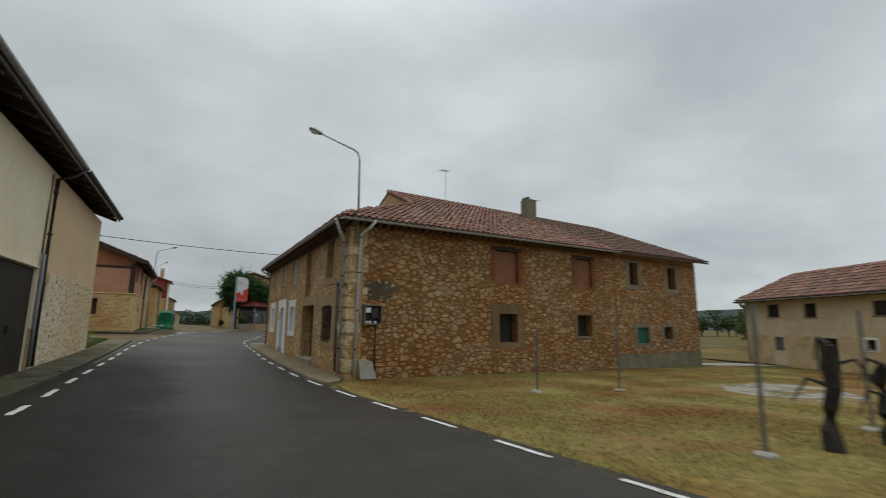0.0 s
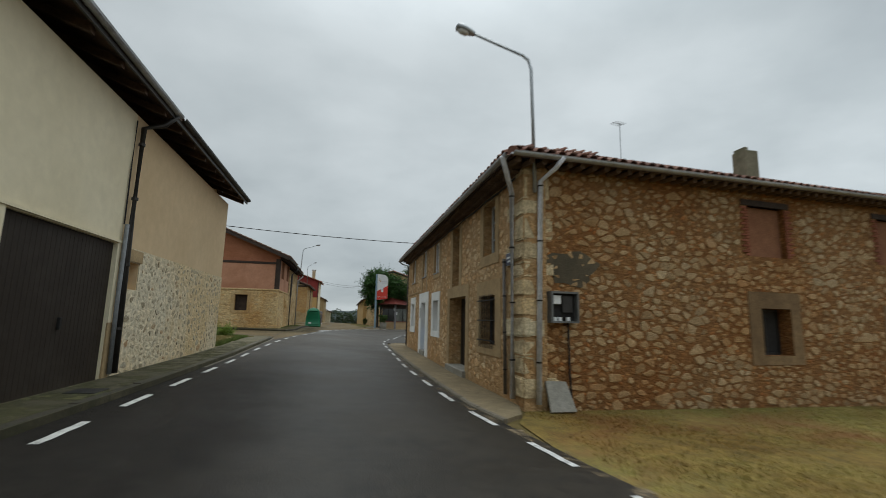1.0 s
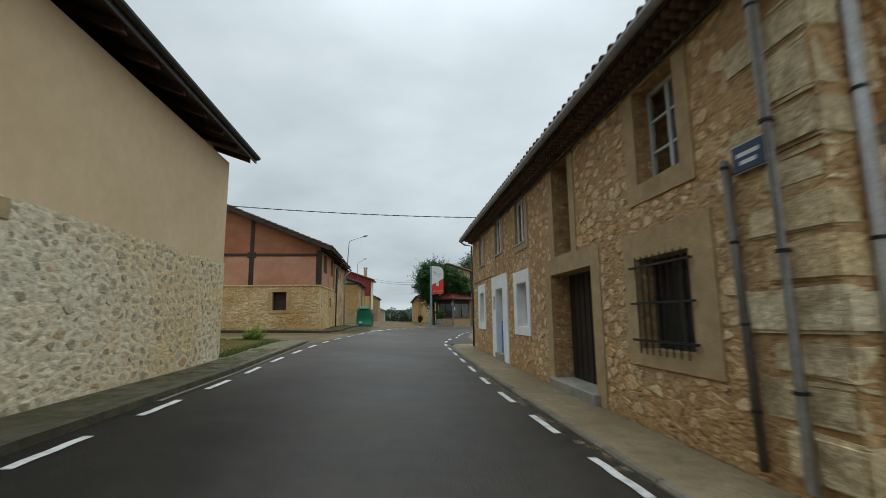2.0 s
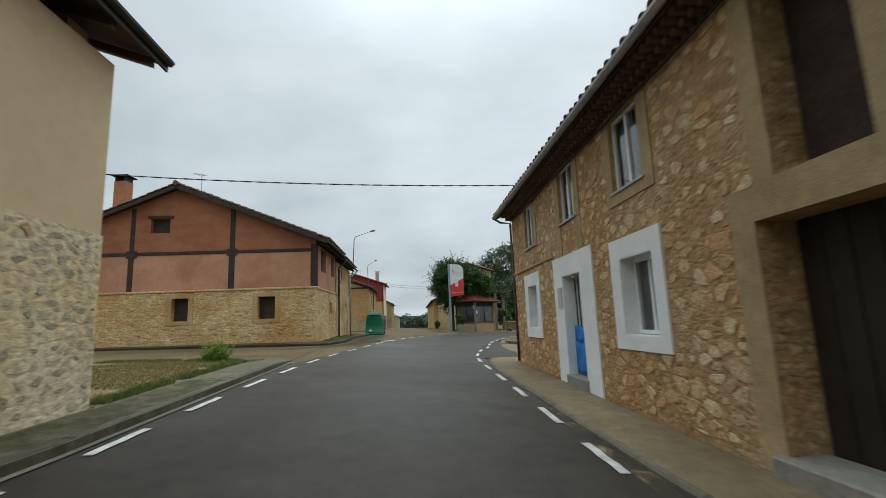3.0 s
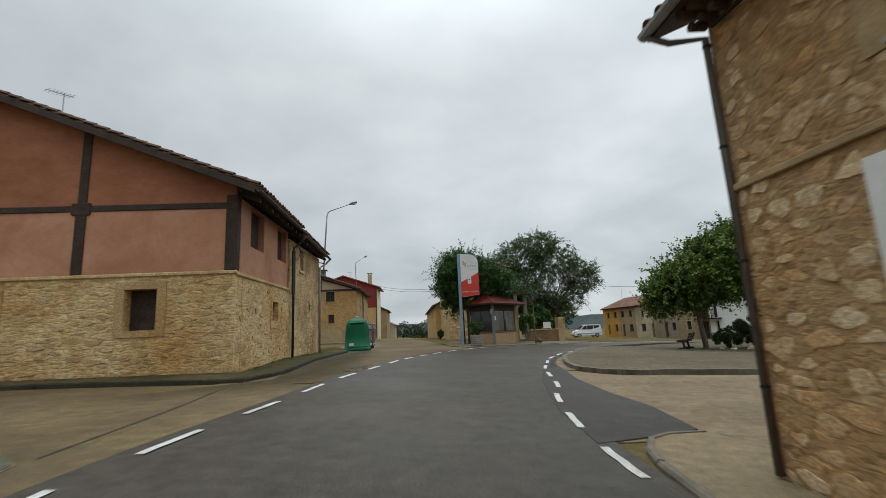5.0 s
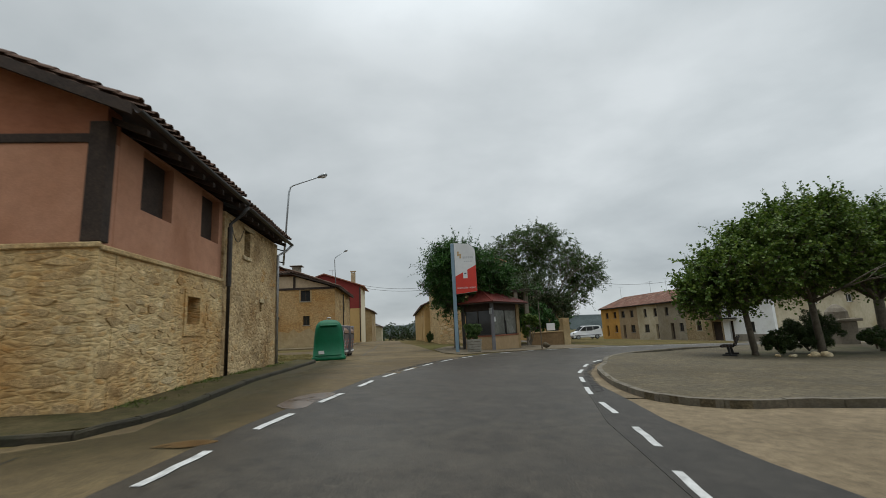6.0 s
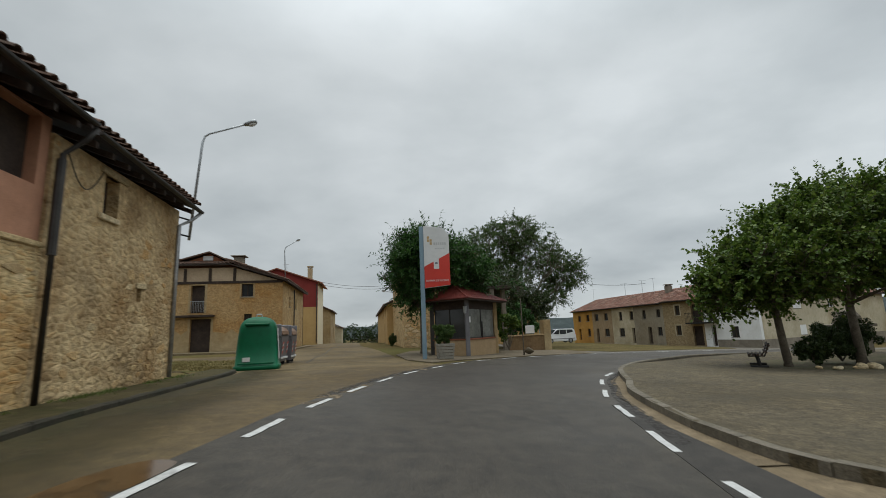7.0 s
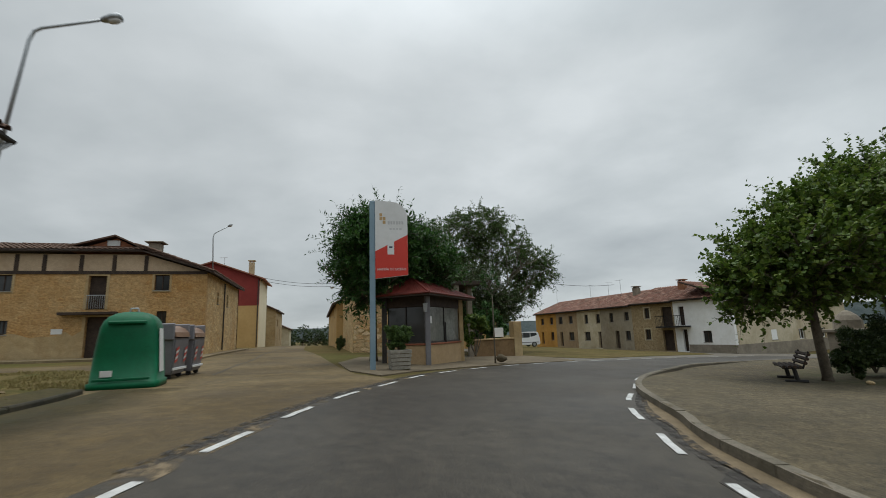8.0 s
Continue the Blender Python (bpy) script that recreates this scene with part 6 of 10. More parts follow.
part("roof_deck", bm, RAFTER, farm_house, "brown boarded eaves")
for k in range(34):
    y = -9 + k * 1.0
    if y > 24.1:
        break
    bm = bmesh.new()
    slab(bm, [(-3.22, y, EZ - 0.1), (-3.22, y + 0.11, EZ - 0.1), (-4.4, y + 0.11, EZ + 0.31), (-4.4, y, EZ + 0.31)], 0.14)
    part("rafter", bm, RAFTER, farm_house)
for y0, y1, m, lab in ((-14.5, 16.55, ZINC, "grey metal gutter"), (16.7, 24.35, DARK_METAL, "dark brown metal gutter")):
    part("gutter", gutter(bmesh.new(), [(-3.09, y0, EZ + 0.02), (-3.09, y1, EZ)], 0.08), m, farm_house, lab)
bm = bmesh.new()
box(bm, -3.17, -3.13, -14.5, 24.36, EZ - 0.16, EZ - 0.02)
part("fascia", bm, DARK_METAL, farm_house)
tiles(farm_house, (-3.2, 8, EZ + 0.01), (-3.2, 24.4, EZ - 0.02), (-9.2, 8, EZ + 2.18), (-9.2, 24.4, EZ + 2.15), TILE_BROWN, 0, 0.25, 0.37, None, 8)
bm = tube(bmesh.new(), [(-3.09, 16.4, EZ - 0.06), (-3.3, 16.32, EZ - 0.35), (-3.62, 16.1, EZ - 0.55), (-3.62, 16.08, 3.2), (-3.61, 16.15, 0.45)], 0.055, 10)
pipe = smooth(part("downpipe", bm, DARK_METAL, farm_house, "dark brown downpipe"))
for z in (1.3, 2.6, 4.0, 5.2):
    part("collar", tube(bmesh.new(), [(-3.62, 16.09, z), (-3.62, 16.09, z + 0.06)], 0.066, 10), DARK_METAL, pipe)
part("conduit", tube(bmesh.new(), [(-3.69, 15.93, 5.7), (-3.69, 15.92, 4.6), (-3.69, 15.94, 3.45)], 0.016, 6), IRON, farm_house, "thin black cable")
smooth(part("standpipe", tube(bmesh.new(), [(-3.63, 15.93, 3.45), (-3.63, 15.93, 1.9), (-3.62, 15.95, 0.45)], 0.042, 10), PIPE_ZINC, farm_house, "grey steel cable pipe"))
manhole = thing("drain_cover", (-3.1, 14.3, land(-3.1, 14.3) + 0.14), "dark iron drain cover in the pavement", "drain cover")
bm = bmesh.new()
box(bm, -3.4, -2.95, 14.0, 14.5, land(-3.1, 14.3) + 0.135, land(-3.1, 14.3) + 0.155, 0.005)
part("lid", bm, IRON, manhole)

# ---------------------------------------------------------------- half-timbered house at the junction
TY = 40.14
timber_house = thing("half_timbered_house", (-8, TY, 0.8), "pink plastered half-timbered house on a tan stone ground floor", "house")
TX = -3.84
FG = Face(TX, TY, -1, 0, 0, -1)
FT = Face(TX, TY, 0.2, 10.46, 10.46, -0.2)


def gxz(x0, x1, z0, z1):
    return (TX - x1, TX - x0, z0, z1)


def tyz(y0, y1, z0, z1):
    return (y0 - TY, y1 - TY, z0, z1)


g_w1, g_w2, g_at = gxz(-10.9, -10.1, 2.04, 3.16), gxz(-6.75, -5.9, 2.01, 3.12), gxz(-12.15, -11.2, 6.5, 7.25)
part("ground_floor_wall", wall_with_openings(FG, 0.0, 14.9, -0.2, 3.52, [g_w1, g_w2], 0.5), MORTAR_TAN, timber_house)
t_up1, t_up2, t_n, t_up3, t_slit = tyz(41.35, 42.55, 4.45, 5.7), tyz(44.0, 45.1, 4.47, 5.7), tyz(43.3, 43.95, 2.24, 2.88), tyz(46.95, 47.5, 4.45, 5.3), tyz(48.6, 48.8, 2.75, 3.05)
part("ground_floor_wall", wall_with_openings(FT, 0.5, 5.2, -0.2, 3.48, [t_n], 0.5), MORTAR_TAN, timber_house)
part("stone_wing_wall", wall_with_openings(FT, 5.2, 10.5, -0.2, 5.5, [t_up3, t_slit], 0.5), MORTAR_WING, timber_house)
FG2 = Face(TX - 0.06, TY + 0.05, -1, 0, 0, -1)
FT2 = Face(TX - 0.06, TY + 0.05, 0.2, 10.46, 10.46, -0.2)
part("upper_wall", wall_with_openings(FT2, 0.4, 5.14, 3.48, 5.75, [(t_up1[0] - 0.05, t_up1[1] - 0.05, *t_up1[2:]), (t_up2[0] - 0.05, t_up2[1] - 0.05, *t_up2[2:])], 0.4), PINK, timber_house, "pink plastered upper wall")
part("upper_wall", FG2.box(bmesh.new(), 0.0, 14.9, -0.4, 0, 3.52, 5.45), PINK, timber_house, "pink plastered upper wall")
# gable triangle, cut by the attic window
bm = bmesh.new()


def roof_z(x):
    return 8.80 - 0.398 * abs(x + 10.78)


cuts = sorted([-18.6, -12.15, -11.2, -10.78, TX - 0.06])
for a, b in zip(cuts, cuts[1:]):
    spans = [(5.45, None)]
    if a >= -12.15 and b <= -11.2:
        spans = [(5.45, 6.5), (7.25, None)]
    for lo, hi in spans:
        ptz = [(a, lo), (b, lo), (b, roof_z(b) if hi is None else hi), (a, roof_z(a) if hi is None else hi)]
        f0 = [bm.verts.new((x, TY + 0.05, z)) for x, z in ptz]
        f1 = [bm.verts.new((x, TY + 0.45, z)) for x, z in ptz]
        bm.faces.new(f0)
        bm.faces.new(f1[::-1])
        for i in range(4):
            bm.faces.new((f0[i], f0[(i + 1) % 4], f1[(i + 1) % 4], f1[i]))
bmesh.ops.recalc_face_normals(bm, faces=bm.faces)
part("gable_wall", bm, TERRACOTTA, timber_house, "terracotta plastered gable")
bm = bmesh.new()
box(bm, -18.6, -18.1, TY + 0.5, 50.6, 0, 5.6)
box(bm, -18.6, -4.2, 50.15, 50.6, 0, 5.6)
part("wall", bm, MORTAR_TAN, timber_house)
# added dark floor and partitions behind the openings, not seen themselves
bm = bmesh.new()
box(bm, -18, -4.3, TY + 0.6, 50, 3.4, 3.5)
box(bm, -18, -4.3, TY + 1.9, TY + 2.0, 0.5, 3.4)
box(bm, -5.4, -5.3, TY + 2.1, 50, 0.5, 5.5)
part("interior_floor", bm, DARK_IN, timber_house)
# stone ledge between the floors
bm = bmesh.new()
FG.box(bm, -0.05, 14.9, 0.0, 0.05, 3.46, 3.56, 0.02)
part("ledge", bm, STONE_TAN[1], timber_house, "tan stone ledge")
bm = bmesh.new()
FT.box(bm, 0.0, 5.15, 0.0, 0.05, 3.42, 3.52, 0.02)
part("ledge", bm, STONE_TAN[1], timber_house, "tan stone ledge")
# timbers
def timber(name, x0, x1, z0, z1, proud=0.035):
    bm = bmesh.new()
    box(bm, x0, x1, TY + 0.05 - proud, TY + 0.06, z0, z1, 0.01)
    return part(name, bm, TIMBER, timber_house)


timber("beam", -18.6, -13.12, 5.36, 5.53)
timber("beam", -12.90, -8.24, 5.36, 5.53)
timber("beam", -7.94, -4.13, 5.36, 5.53)
for x in (-13.12, -8.24):
    timber("post", x, x + 0.24 if x < -10 else x + 0.28, 3.57, 5.34, 0.045)
    timber("post", x + 0.02, x + 0.22 if x < -10 else x + 0.26, 5.55, roof_z(x) - 0.08, 0.04)
    timber("bracket", x - 0.12, x + 0.38, 5.26, 5.6, 0.055)
bm = bmesh.new()
box(bm, -4.16, -3.83, TY - 0.01, TY + 0.24, 3.57, 5.75, 0.015)
part("corner_post", bm, TIMBER, timber_house, "dark corner post")
timber("lintel", -12.3, -11.05, 7.26, 7.40, 0.05)
# windows
for g in (g_w1, g_w2):
    FG.one("shutter", TIMBER, timber_house, g[0], g[1], -0.36, -0.30, g[2], g[3], 0.01, "dark closed timber shutter")
    part("window_surround", wall_rim(FG, (g[0] - 0.24, g[1] + 0.24, g[2] - 0.18, g[3] + 0.2), g, 0.03), STONE_TAN[0], timber_house, "dressed stone window surround")
FG2.one("attic_shutter", TIMBER, timber_house, 11.2 + TX - 0.06, 12.15 + TX - 0.06, -0.3, -0.26, 6.5, 7.25, 0.01, "dark attic window shutter")
for g in (t_up1, t_up2):
    FT2.one("shutter", TIMBER, timber_house, g[0] - 0.05, g[1] - 0.05, -0.26, -0.2, g[2], g[3], 0.01, "dark closed timber shutter")
# recess backs coloured near black in place of the shade inside
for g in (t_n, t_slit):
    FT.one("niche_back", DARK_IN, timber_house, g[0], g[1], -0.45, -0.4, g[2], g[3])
FT.one("lintel", QUOIN, timber_house, t_up3[0] - 0.2, t_up3[1] + 0.3, -0.1, 0.06, t_up3[3], t_up3[3] + 0.14, 0.02, "rough pale stone lintel")
FT.one("sill", QUOIN, timber_house, t_up3[0] - 0.18, t_up3[1] + 0.02, -0.1, 0.07, t_up3[2] - 0.13, t_up3[2] - 0.003, 0.02, "rough pale stone sill")
FT.one("lintel", QUOIN, timber_house, t_slit[0] - 0.1, t_slit[1] + 0.15, -0.1, 0.05, t_slit[3], t_slit[3] + 0.14, 0.02, "rough pale stone lintel")
part("cable", tube(bmesh.new(), [FT.at(5.5 + 1.15 * k / 10, 0.05, 5.3 - 0.55 * math.sin(math.pi * k / 10)) for k in range(11)], 0.012, 5), IRON, timber_house, "slack black cable loop")
FT.one("shutter", TIMBER, timber_house, t_up3[0], t_up3[1], -0.3, -0.25, t_up3[2], t_up3[3], 0.01)
part("window_surround", wall_rim(FT, (t_n[0] - 0.12, t_n[1] + 0.28, t_n[2] - 0.28, t_n[3] + 0.15), t_n, 0.03), MORTAR_TAN, timber_house, "rough stone niche surround")
# roof
RX, RZ = -10.78, 8.92
ev = (-3.24, 5.88)
bm = bmesh.new()
slab(bm, [(ev[0], 39.72, ev[1]), (ev[0], 45.4, ev[1] - 0.02), (RX, 45.4, RZ), (RX, 39.72, RZ)], 0.10)
slab(bm, [(ev[0] + 0.02, 45.4, ev[1] - 0.12), (ev[0] + 0.02, 50.85, ev[1] - 0.2), (RX, 50.85, RZ - 0.1), (RX, 45.4, RZ - 0.05)], 0.10)
slab(bm, [(RX, 39.72, RZ), (RX, 50.85, RZ), (-19.3, 50.85, 5.4), (-19.3, 39.72, 5.4)], 0.10)
part("roof_deck", bm, TIMBER, timber_house, "dark boarded eaves")
for k in range(18):
    y = 40.3 + k * 0.6
    bm = bmesh.new()
    slab(bm, [(-3.28, y, 5.66 - 0.14 * (y > 45.4)), (-3.28, y + 0.1, 5.66 - 0.14 * (y > 45.4)), (-4.2, y + 0.1, 6.02 - 0.14 * (y > 45.4)), (-4.2, y, 6.02 - 0.14 * (y > 45.4))], 0.12)
    part("rafter", bm, TIMBER, timber_house)
for xa, za, xb, zb in ((ev[0], ev[1], RX, RZ), (-19.3, 5.4, RX, RZ)):
    bm = bmesh.new()
    slab(bm, [(xa, 39.68, za - 0.02), (xa, 39.73, za - 0.02), (xb, 39.73, zb - 0.02), (xb, 39.68, zb - 0.02)], 0.2)
    part("barge_board", bm, TIMBER, timber_house, "dark barge board")
# the darker brown tile carries the shade under the eave edge in its colour
tiles(timber_house, (ev[0] + 0.06, 39.66, ev[1] + 0.01), (ev[0] + 0.06, 45.4, ev[1] - 0.01), (RX, 39.66, RZ + 0.03), (RX, 45.4, RZ + 0.03), TILE_BROWN, 160, 0.25, 0.37, None, 11)
tiles(timber_house, (ev[0] + 0.06, 45.45, ev[1] - 0.11), (ev[0] + 0.06, 50.9, ev[1] - 0.19), (RX, 45.45, RZ - 0.02), (RX, 50.9, RZ - 0.07), TILE_BROWN, 0, 0.25, 0.37, None, 12)
tiles(timber_house, (-19.35, 39.66, 5.41), (-19.35, 50.9, 5.41), (RX, 39.66, RZ + 0.03), (RX, 50.9, RZ), TILE_BROWN, 0, 0.25, 0.37, None, 13)
ridge_tiles(timber_house, (RX, 39.6, RZ + 0.05), (RX, 50.9, RZ), TILE_BROWN[1])
bm = bmesh.new()
box(bm, -15.08, -14.42, 41.7, 42.3, 6.6, 9.8, 0.015)
part("chimney", bm, CHIMNEY_ORANGE, timber_house, "orange rendered chimney")
bm = bmesh.new()
box(bm, -15.2, -14.3, 41.55, 42.45, 10.06, 10.13, 0.01)
for x in (-15.04, -14.54):
    box(bm, x, x + 0.08, 41.7, 42.3, 9.78, 10.06)
part("chimney_cap", bm, IRON, timber_house, "black metal chimney cap")
antenna((-11.05, 43.0, 8.9), 1.65, "spindly television antenna on the roof", 1.1)
pipe = smooth(part("downpipe", tube(bmesh.new(), [(-3.12, 45.42, 5.64), (-3.26, 45.38, 5.4), (-3.57, 45.33, 5.1), (-3.57, 45.3, 0.85)], 0.05, 10), DARK_METAL, timber_house, "dark brown downpipe"))
part("pipe_shield", tube(bmesh.new(), [(-3.57, 45.31, 5.0), (-3.57, 45.31, 3.3)], 0.075, 8), DARK_METAL, pipe)
pipe = smooth(part("downpipe", tube(bmesh.new(), [(-3.12, 50.85, 5.5), (-3.34, 50.75, 5.25), (-3.58, 50.55, 5.05), (-3.58, 50.5, 0.85)], 0.05, 10), ZINC, timber_house, "grey zinc downpipe"))
part("gutter", gutter(bmesh.new(), [(-3.12, 39.7, 5.74), (-3.12, 45.4, 5.72)], 0.07), DARK_METAL, timber_house)
part("gutter", gutter(bmesh.new(), [(-3.12, 45.5, 5.62), (-3.12, 50.9, 5.54)], 0.07), DARK_METAL, timber_house)
street_lamp((-3.52, 51.15, 4.75), (-3.39, 51.42, 8.2), (-1.77, 51.4, 8.74), "galvanised street lamp bracketed to the house corner", [((-3.75, 50.55, 4.85), (-3.5, 51.17, 4.85)), ((-3.75, 50.55, 5.35), (-3.48, 51.2, 5.35))])

# overhead cable across the street
cable = thing("overhead_cable", (7.5, 31.6, 6.0), "sagging black overhead cables across the street", "cable")
bm = bmesh.new()
for ph in (0.0, math.pi):
    a, b = Vector((7.5, 31.62, 6.06)), Vector((-24, 31.4, 8.62))
    tube(bm, [a.lerp(b, k / 160) + Vector((0, 0.012 * math.sin(k * 1.3 + ph), 0.012 * math.cos(k * 1.3 + ph) - 0.39 * 7.6 * (k / 160) * (1 - k / 160))) for k in range(161)], 0.013, 5)
part("wire", bm, IRON, cable)
bm = tube(bmesh.new(), [(7.5, 31.5, 6.06), (7.5, 31.66, 6.06)], 0.03, 6)
part("bracket", bm, GALV, cable)

# ---------------------------------------------------------------- plain house walls for the houses further off


def house_wall(parent, face, u0, u1, z0, z1, holes, material, thick=0.35, label=""):
    return part("wall", wall_with_openings(face, u0, u1, z0, z1, holes, thick), material, parent, label)


def simple_window(parent, face, h, frame_mat=None, inset=0.14, sill=True, surround_mat=None):
    if surround_mat is not None:
        part("window_surround", wall_rim(face, (h[0] - 0.12, h[1] + 0.12, h[2] - 0.12, h[3] + 0.12), h, 0.025), surround_mat, parent)
    return window(face, parent, *h, inset, frame_mat or GREY_WIN, 2, 0.05, sill=SLAB if sill else None, glazing=DARK_PANE)


def poly_wall(parent, pts, offset, material, name="wall", label=""):
    """A wall from an outline of points in one upright plane, thickened by offset."""
    bm = bmesh.new()
    bm.faces.new([bm.verts.new(p) for p in pts])
    r = bmesh.ops.extrude_face_region(bm, geom=bm.faces[:])
    for g in r["geom"]:
        if isinstance(g, bmesh.types.BMVert):
            g.co += Vector(offset)
    bmesh.ops.recalc_face_normals(bm, faces=bm.faces)
    return part(name, bm, material, parent, label)


# ---------------------------------------------------------------- balcony house up the side street
FRIEZE = surface("pinkish_tan_plaster", (0.40, 0.30, 0.20), (0.48, 0.365, 0.25), 0.6, 0.92, 26, 0.3, stain=(0.31, 0.22, 0.14), stain_scale=0.7, vary=0.2)
fh = thing("balcony_house", (-8, 72.6, 0.9), "tan stone house with a timber frieze and a small balcony", "house")
FF = Face(-4.4, 72.6, -1, 0, 0, -1)
FFs = Face(-4.4, 72.6, 0, 1, 1, 0)


def ff(x0, x1, z0, z1):
    return (-4.4 - x1, -4.4 - x0, z0, z1)


f_door, f_balc, f_w = ff(-10.75, -9.35, 0.6, 3.3), ff(-10.8, -9.85, 3.75, 5.75), ff(-7.33, -6.5, 4.85, 5.8)
f_w2, f_w3, f_w4, f_w5 = ff(-15.4, -14.55, 4.85, 5.8), ff(-7.1, -6.55, 2.78, 3.58), ff(-15.0, -14.5, 2.4, 3.2), ff(-18.2, -17.4, 4.85, 5.8)
house_wall(fh, FF, 0, 16, 0.3, 5.95, [f_door, f_balc, f_w, f_w2, f_w3, f_w4, f_w5], RUBBLE_FAR, 0.4, "tan rubble wall")
poly_wall(fh, [(-4.4, 72.6, 5.95), (-7.9, 72.6, 7.05), (-20.4, 72.6, 7.05), (-20.4, 72.6, 5.95)], (0, 0.3, 0), FRIEZE, "frieze_wall", "pinkish tan plaster frieze")
skirt_rnd = random.Random(9)
for a, b in ((0.02, 4.8), (6.5, 15.9)):
    n = int((b - a) / 0.4)
    top = [FF.at(b - (b - a) * k / n, 0.012, 2.35 + skirt_rnd.uniform(-0.22, 0.22)) for k in range(n + 1)]
    poly_wall(fh, [FF.at(a, 0.012, 0.5), FF.at(b, 0.012, 0.5)] + top, (0, 0.02, 0), SANDY_WALL, "render_skirt", "worn sandy render at the wall's foot")
fs_w = [(3.2, 3.8, 4.2, 5.0), (5.6, 6.2, 1.6, 2.6), (6.6, 7.3, 4.2, 5.1)]
house_wall(fh, FFs, 0.4, 12, 0.3, 6.0, fs_w, RUBBLE_TAN)
house_wall(fh, Face(-4.4, 84.6, -1, 0, 0, 1), 0, 16, 0.3, 6.0, [], SANDY_WALL)
bm = bmesh.new()
FF.box(bm, 0.0, 16, 0.0, 0.06, 5.85, 6.03)
part("beam", bm, TIMBER, fh)
for x in (-4.6, -7.75, -9.45, -11.15, -13.0, -14.35, -16.4):
    FF.one("post", TIMBER, fh, -4.4 - x, -4.4 - x + 0.2, 0.0, 0.05, 6.03, 6.2 if x > -5 else 7.0)
for h in (f_w, f_w2, f_w5):
    simple_window(fh, FF, h, TIMBER, surround_mat=SANDY_WALL)
for h in (f_w3, f_w4):
    simple_window(fh, FF, h, TIMBER)
FF.one("door", TIMBER, fh, f_door[0], f_door[1], -0.3, -0.24, 0.6, 3.3, 0.01, "dark timber door")
FF.one("balcony_door", TIMBER, fh, f_balc[0], f_balc[1], -0.3, -0.24, 3.75, 5.75, 0.01, "dark balcony door")
part("door_surround", wall_rim(FF, (f_door[0] - 0.15, f_door[1] + 0.15, f_door[2], f_door[3] + 0.1), f_door, 0.03), SANDY_WALL, fh)
part("door_surround", wall_rim(FF, (f_balc[0] - 0.15, f_balc[1] + 0.15, f_balc[2], f_balc[3] + 0.1), f_balc, 0.03), SANDY_WALL, fh)
FF.one("lintel_shelf", TIMBER, fh, 4.7, 7.6, 0.0, 0.5, 3.42, 3.58, 0.02, "dark timber shelf over the door")
rail = FF.one("balcony_rail", GALV, fh, f_balc[0], f_balc[1], 0.03, 0.08, 4.55, 4.6)
for k in range(9):
    u = f_balc[0] + 0.03 + k * (f_balc[1] - f_balc[0] - 0.06) / 8
    part("baluster", tube(bmesh.new(), [FF.at(u, 0.055, 3.8), FF.at(u, 0.055, 4.56)], 0.012, 5), GALV, rail)
for h in fs_w:
    simple_window(fh, FFs, h, TIMBER)
FF.one("wall_plate", SIGN_WHITE, fh, 7.45, 8.0, 0.0, 0.02, 2.35, 2.65, 0, "small white plate")
part("downpipe", tube(bmesh.new(), [(-4.3, 77.9, 5.8), (-4.3, 77.9, 1.0)], 0.05, 8), DARK_METAL, fh)
bm = bmesh.new()
slab(bm, [(-3.95, 72.2, 5.98), (-3.95, 84.8, 5.98), (-10, 84.8, 8.2), (-10, 76, 8.2), (-8.0, 72.2, 7.28)], 0.1)
slab(bm, [(-8.0, 72.2, 7.28), (-10, 76, 8.2), (-20.6, 76, 8.2), (-20.6, 72.2, 7.15)], 0.1)
slab(bm, [(-10, 76, 8.2), (-10, 84.8, 8.2), (-20.6, 84.8, 6), (-20.6, 76, 8.2)], 0.1)
part("roof_deck", bm, TIMBER, fh)
tiles(fh, (-3.95, 72.1, 6.0), (-3.95, 84.8, 6.0), (-10, 72.1, 8.25), (-10, 84.8, 8.25), TILE_BROWN, 0, 0.27, 0.4, lambda x, y: y - 72.2 > (-x - 8.0) * 1.9, 31)
tiles(fh, (-20.6, 72.1, 7.17), (-7.9, 72.1, 7.28), (-20.6, 76, 8.25), (-7.9, 76, 8.25), TILE_BROWN, 0, 0.27, 0.4, lambda x, y: x < -8 - (y - 72.2) * 0.5, 32)
poly_wall(fh, [(-12.4, 73.6, 7.4), (-8.3, 73.6, 7.4), (-9.9, 73.6, 8.25)], (0, 3, 0), TERRACOTTA, "dormer", "low terracotta dormer")
bm = bmesh.new()
slab(bm, [(-9.9, 73.2, 8.42), (-9.9, 77, 8.42), (-13.0, 77, 7.5), (-13.0, 73.2, 7.5)], 0.1)
slab(bm, [(-9.9, 73.2, 8.42), (-7.8, 73.2, 7.4), (-7.8, 77, 7.4), (-9.9, 77, 8.42)], 0.1)
part("dormer_roof", bm, TILE_BROWN[1], fh)
bm = bmesh.new()
box(bm, -10.4, -9.7, 73.5, 73.58, 7.75, 8.1, 0.01)
part("dormer_window", bm, SIGN_WHITE, fh, "white dormer shutter")
bm = bmesh.new()
box(bm, -8.6, -7.9, 75.0, 75.7, 7.5, 8.25, 0.02)
box(bm, -8.8, -7.7, 74.8, 75.9, 8.3, 8.36)
part("chimney", bm, RENDER_GREY, fh)
street_lamp((-4.65, 75.4, 5.6), (-4.75, 75.2, 9.0), (-3.55, 75.2, 9.75), "galvanised street lamp on the balcony house")

